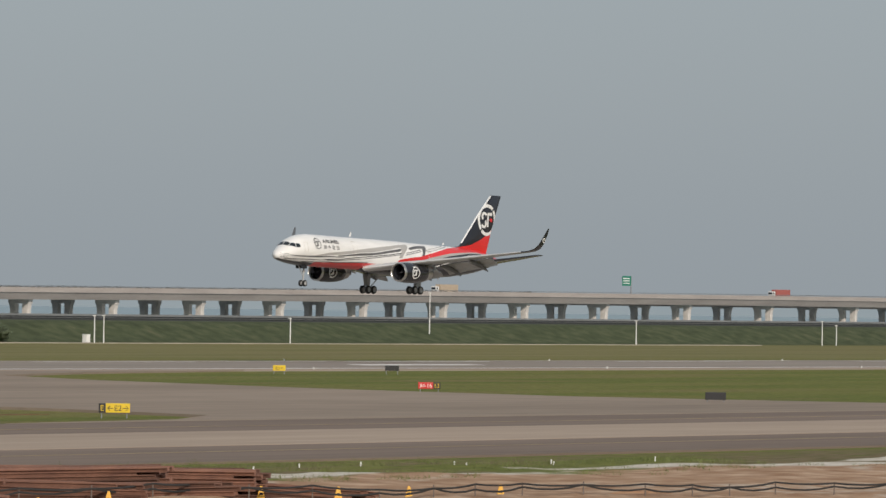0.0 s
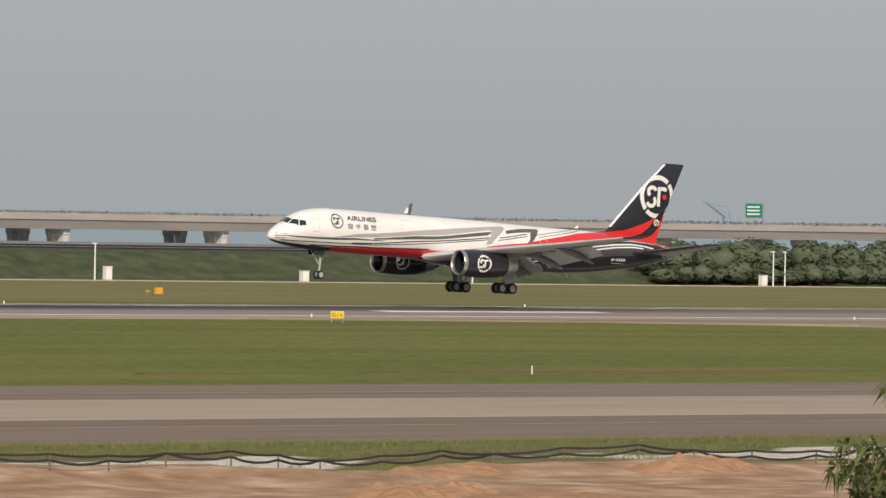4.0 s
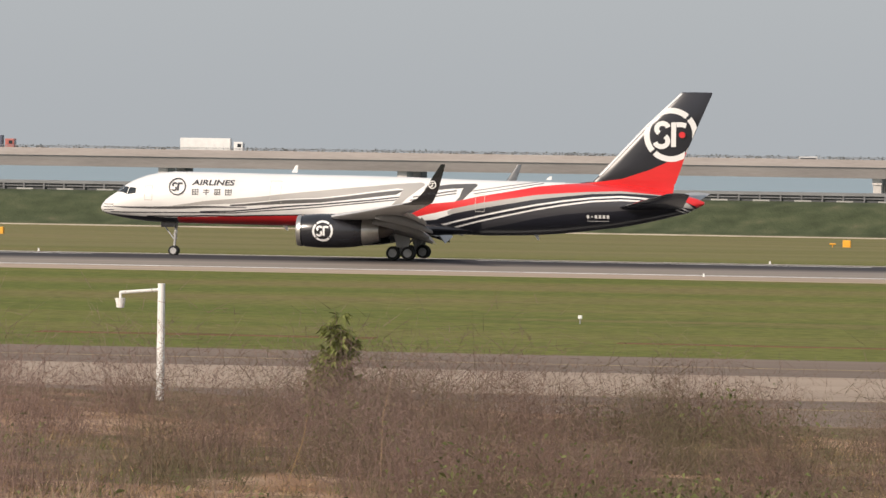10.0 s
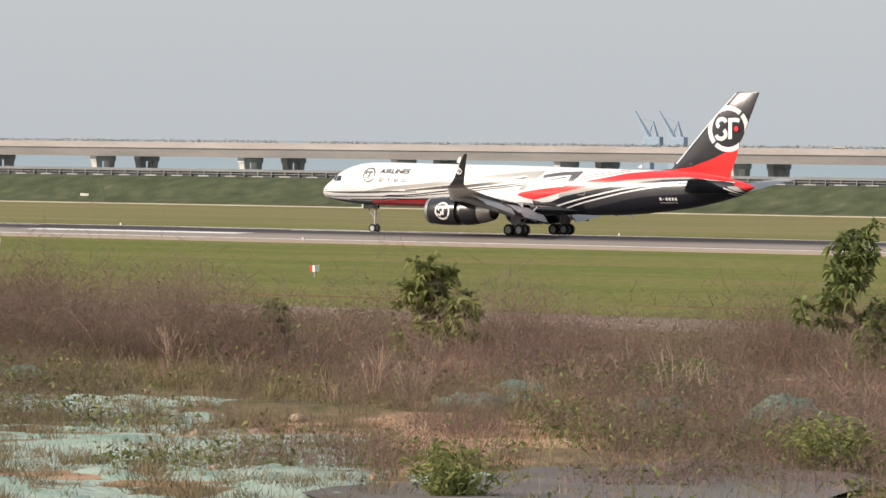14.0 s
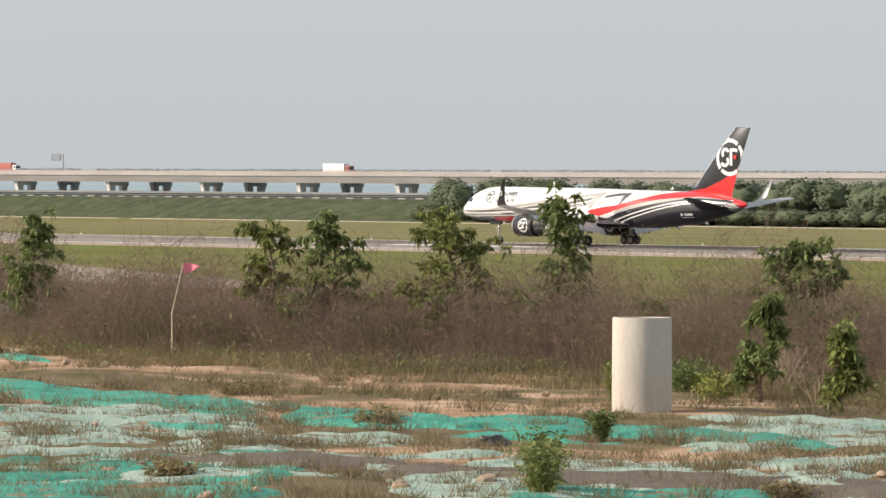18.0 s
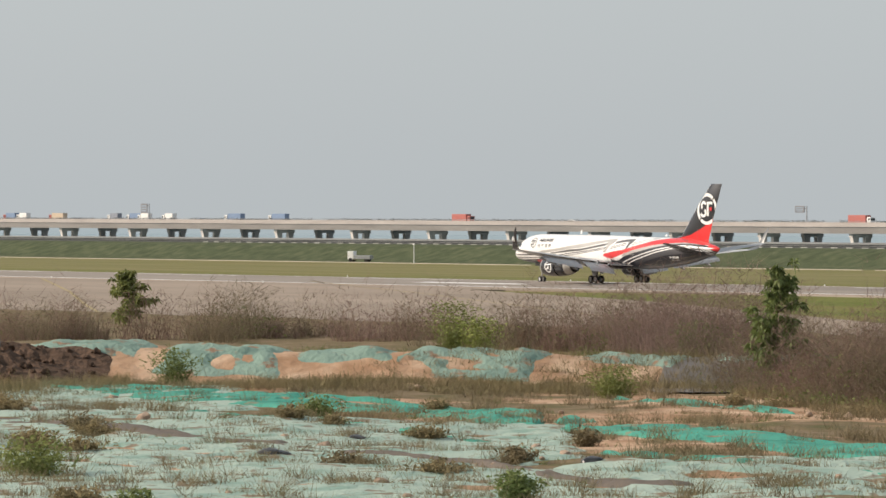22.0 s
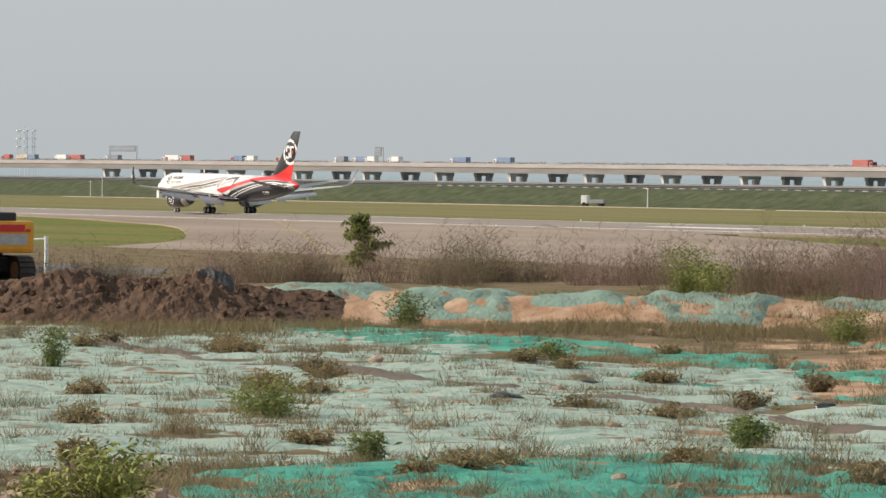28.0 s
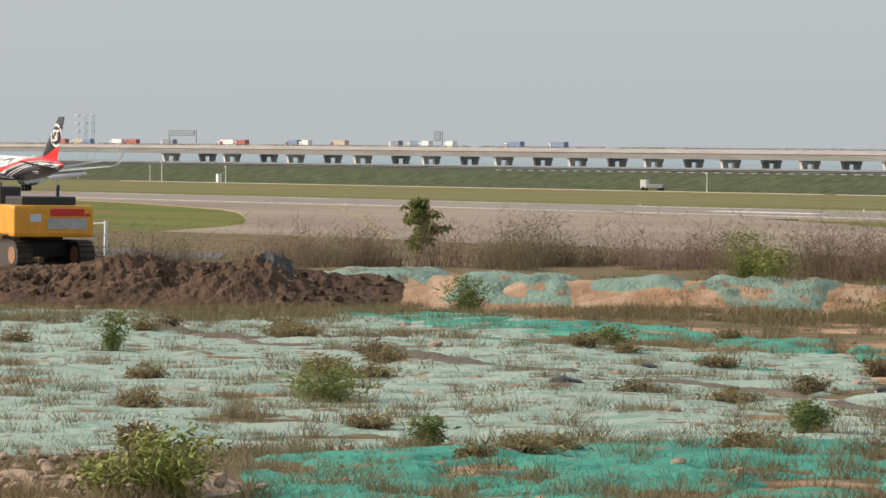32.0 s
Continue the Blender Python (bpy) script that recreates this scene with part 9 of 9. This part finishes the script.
def lorry(colour, cab, length, label, box_h=2.9):
    """A container lorry that points towards +x."""
    top = thing("lorry", label, "truck", "lorries on the viaduct")
    part("container", boxes((-length / 2, length / 2, -1.22, 1.22, 1.2, 1.2 + box_h), bevel=0.04), colour, top)
    part("chassis", boxes((-length / 2, length / 2 + 2.8, -0.5, 0.5, 0.75, 1.15)), FENCE, top)
    c = part("cab", boxes((length / 2 + 0.8, length / 2 + 3.0, -1.2, 1.2, 0.7, 3.3), bevel=0.15), cab, top)
    part("windscreen", boxes((length / 2 + 2.95, length / 2 + 3.03, -1.0, 1.0, 2.0, 2.9)), GLASS, c)
    part("side_glass", boxes((length / 2 + 1.7, length / 2 + 2.6, -1.23, 1.23, 2.05, 2.85)), GLASS, c)
    for x in (-length / 2 + 1.0, -length / 2 + 2.3, length / 2 - 0.6, length / 2 + 2.1):
        for y in (-1.05, 1.05):
            part("wheel", rods(((x, y - 0.15, 0.5), (x, y + 0.15, 0.5), 0.5), seg=12), TYRE_K, top)
    return top


def car(colour, label, van=False):
    top = thing("car", label, "car", "cars on the viaduct")
    h = 1.9 if van else 1.05
    part("body", boxes((-2.2, 2.2, -0.88, 0.88, 0.35, h), bevel=0.16), colour, top)
    if not van:
        bm = bmesh.new()
        loft(bm, [[(-1.6, -0.82, 1.0), (1.1, -0.82, 1.0), (1.1, 0.82, 1.0), (-1.6, 0.82, 1.0)], [(-1.1, -0.68, 1.5), (0.4, -0.68, 1.5), (0.4, 0.68, 1.5), (-1.1, 0.68, 1.5)]])
        part("cabin", bm, GLASS, top)
    else:
        part("windows", boxes((-1.9, 1.9, -0.9, 0.9, 1.25, 1.6)), GLASS, top)
    for x in (-1.35, 1.35):
        for y in (-0.75, 0.75):
            part("wheel", rods(((x, y - 0.11, 0.33), (x, y + 0.11, 0.33), 0.33), seg=12), TYRE_K, top)
    return top


WHITE_V, RED_V, BLUE_V, NAVY_V, GREEN_V, TAN_V, GREY_V = (vehicle_paint(n, c) for n, c in (
    ("white_vehicle_paint", (0.72, 0.72, 0.70)), ("red_container_paint", (0.40, 0.12, 0.10)), ("blue_container_paint", (0.17, 0.24, 0.36)), ("navy_container_paint", (0.09, 0.10, 0.14)),
    ("green_container_paint", (0.08, 0.29, 0.18)), ("tan_container_paint", (0.48, 0.39, 0.29)), ("grey_container_paint", (0.22, 0.24, 0.28))))
# paint, cab paint, length, place along the viaduct at the start, speed, carriageway
for body, cabp, ln, x0, speed, y, label in (
        (RED_V, NAVY_V, 9, 1305, 17.6, 1262, "red lorry with a dark front"), (TAN_V, WHITE_V, 12, 1750, -21, 1283, "white-fronted lorry with a pale container"), (TAN_V, WHITE_V, 11, 1369, 17.6, 1262, "white box lorry"), (NAVY_V, BLUE_V, 11, 1154, 17.0, 1262, "dark blue box lorry"),
        (WHITE_V, WHITE_V, 12, -425, 17.6, 1262, "white box lorry"), (NAVY_V, RED_V, 12, -481, 17.7, 1262, "red-fronted lorry with a navy container"), (GREEN_V, RED_V, 11.5, -630, 17.0, 1262, "red-fronted lorry with a green container"),
        (BLUE_V, WHITE_V, 8, -722, 17.0, 1262, "blue and white box lorry"), (RED_V, BLUE_V, 12, -975, 18.6, 1262, "lorry with a red container"), (GREY_V, NAVY_V, 8, -935, 18.6, 1262, "grey box lorry"),
        (RED_V, RED_V, 12, -1290, 17.6, 1262, "lorry with a red container"), (WHITE_V, RED_V, 12, -1845, 17.9, 1262, "red-fronted lorry with a white container"), (RED_V, WHITE_V, 11, -2046, 17.8, 1262, "lorry with a red container"),
        (RED_V, RED_V, 11, -2385, 20.6, 1262, "lorry with a red container"), (TAN_V, RED_V, 6, -700, 17.5, 1262, "red-fronted lorry with a small tan load"), (RED_V, WHITE_V, 11, 1996, -18, 1283, "lorry with a red container"), (NAVY_V, WHITE_V, 11, 600, 17.0, 1262, "black and white box lorry")):
    MOVERS.append((lorry(body, cabp, ln, label + " on the viaduct"), x0, speed, y - 3.5))
for body, x0, speed, van in ((WHITE_V, 776 - 88, 22, False), (WHITE_V, -95 - 200, 22, True), (WHITE_V, -61 - 190, 21, True), (WHITE_V, -193 - 218, 23, False), (WHITE_V, -173 - 209, 22, False), (WHITE_V, -81 - 209, 22, False), (WHITE_V, -117 - 200, 21, True),
                         (WHITE_V, -288 - 220, 22, False), (WHITE_V, -157 - 200, 20, False), (WHITE_V, -473 - 330, 30, False), (WHITE_V, -416 - 242, 22, False), (GREY_V, -402 - 242, 22, False), (WHITE_V, -363 - 242, 22, False),
                         (WHITE_V, -626 - 264, 22, False), (WHITE_V, -441 - 300, 25, False), (TAN_V, -759 - 260, 20, True), (WHITE_V, -1887 - 400, 20, True), (WHITE_V, -1924 - 400, 20, False), (GREY_V, -1609 - 400, 20, True), (WHITE_V, -1462 - 420, 21, False), (TAN_V, 1599, 20, False)):
    MOVERS.append((car(body, ("white van" if van else "pale car") + " driving on the viaduct", van), x0, speed, 1258.0))
# slow queue in the distance
queue = random.Random(12)
for k, x in enumerate((-2660, -2628, -2588, -2571, -2535, -2502, -2470, -2439, -2411, -2387, -2343, -2317, -2290, -2261, -2223, -2180, -2140, -2109, -2645, -2608, -2552, -2487, -2425, -2365, -2304, -2240, -2200)):
    paint = queue.choice((WHITE_V, RED_V, RED_V, BLUE_V, TAN_V, WHITE_V, GREY_V))
    ob = lorry(paint, queue.choice((WHITE_V, RED_V)), queue.choice((7, 9, 11.5)), "lorry in slow traffic on the viaduct") if k % 3 else car(paint, "car in slow traffic on the viaduct", True)
    MOVERS.append((ob, x + 12, -1.2, 1285.0 if k % 2 else 1280))


# ---- what moves ----
def motions():
    rows = []
    ts = sorted({t for t, _ in ROLLOUT} | {t for t, _, _ in FLARE})
    tx, vx = [t for t, _ in ROLLOUT], [x for _, x in ROLLOUT]
    for t in ts:
        i = min(len(tx) - 2, max(1, int(np.searchsorted(tx, t))))
        x = float(np.polyval(np.polyfit(tx[i - 1:i + 2], vx[i - 1:i + 2], 2), t))
        z, pitch = lerp_table(FLARE, t)
        rows.append((t, pose(x + 24.0, RUNWAY_Y, z, 0, pitch, 0)))
    walk(airliner, rows)
    for leg in LEGS:                       # oleos hang extended until touchdown
        walk(leg, [(0, pose(0, 0, -0.42)), (5.5, pose(0, 0, -0.42)), (6.4, pose(0, 0, -0.3)), (7.0, pose(0, 0, -0.06)), (7.6, pose(0, 0, 0)), (32, pose(0, 0, 0))])
    for wing, side in WINGS:               # wings bend up in flight and settle on the ground
        root = Matrix.Translation((0, side * 1.9, 2.7))
        walk(wing, [(t, root @ Matrix.Rotation(radians(side * a), 4, 'X') @ root.inverted()) for t, a in ((0, 2.6), (5.6, 2.4), (6.8, 1.4), (8.2, 0), (32, 0))])
    for panel, hinge, axis, side in SPOILERS:      # spoilers rise after touchdown and fold before the turn-off
        walk(panel, [(t, Matrix.Translation(hinge) @ Matrix.Rotation(radians(a * side), 4, axis)) for t, a in ((0, 0), (7.6, 0), (8.4, 16), (23.0, 16), (25.0, 0), (32, 0))])
    for sleeve in REVERSERS:               # reversers slide open and shut
        walk(sleeve, [(0, pose(0, 0, 0)), (11.0, pose(0, 0, 0)), (11.7, pose(0.62, 0, 0)), (21.5, pose(0.62, 0, 0)), (22.5, pose(0, 0, 0)), (32, pose(0, 0, 0))])
    for ob, x0, speed, y in MOVERS:
        turn = 0 if speed > 0 else 180
        times = (0, 0.2, 4, 8, 12, 16, 20, 24, 28, 31.8, 32)
        walk(ob, [(t, pose(x0 + speed * t, y, deck_z(x0 + speed * t), 0, 0, turn)) for t in times])


motions()
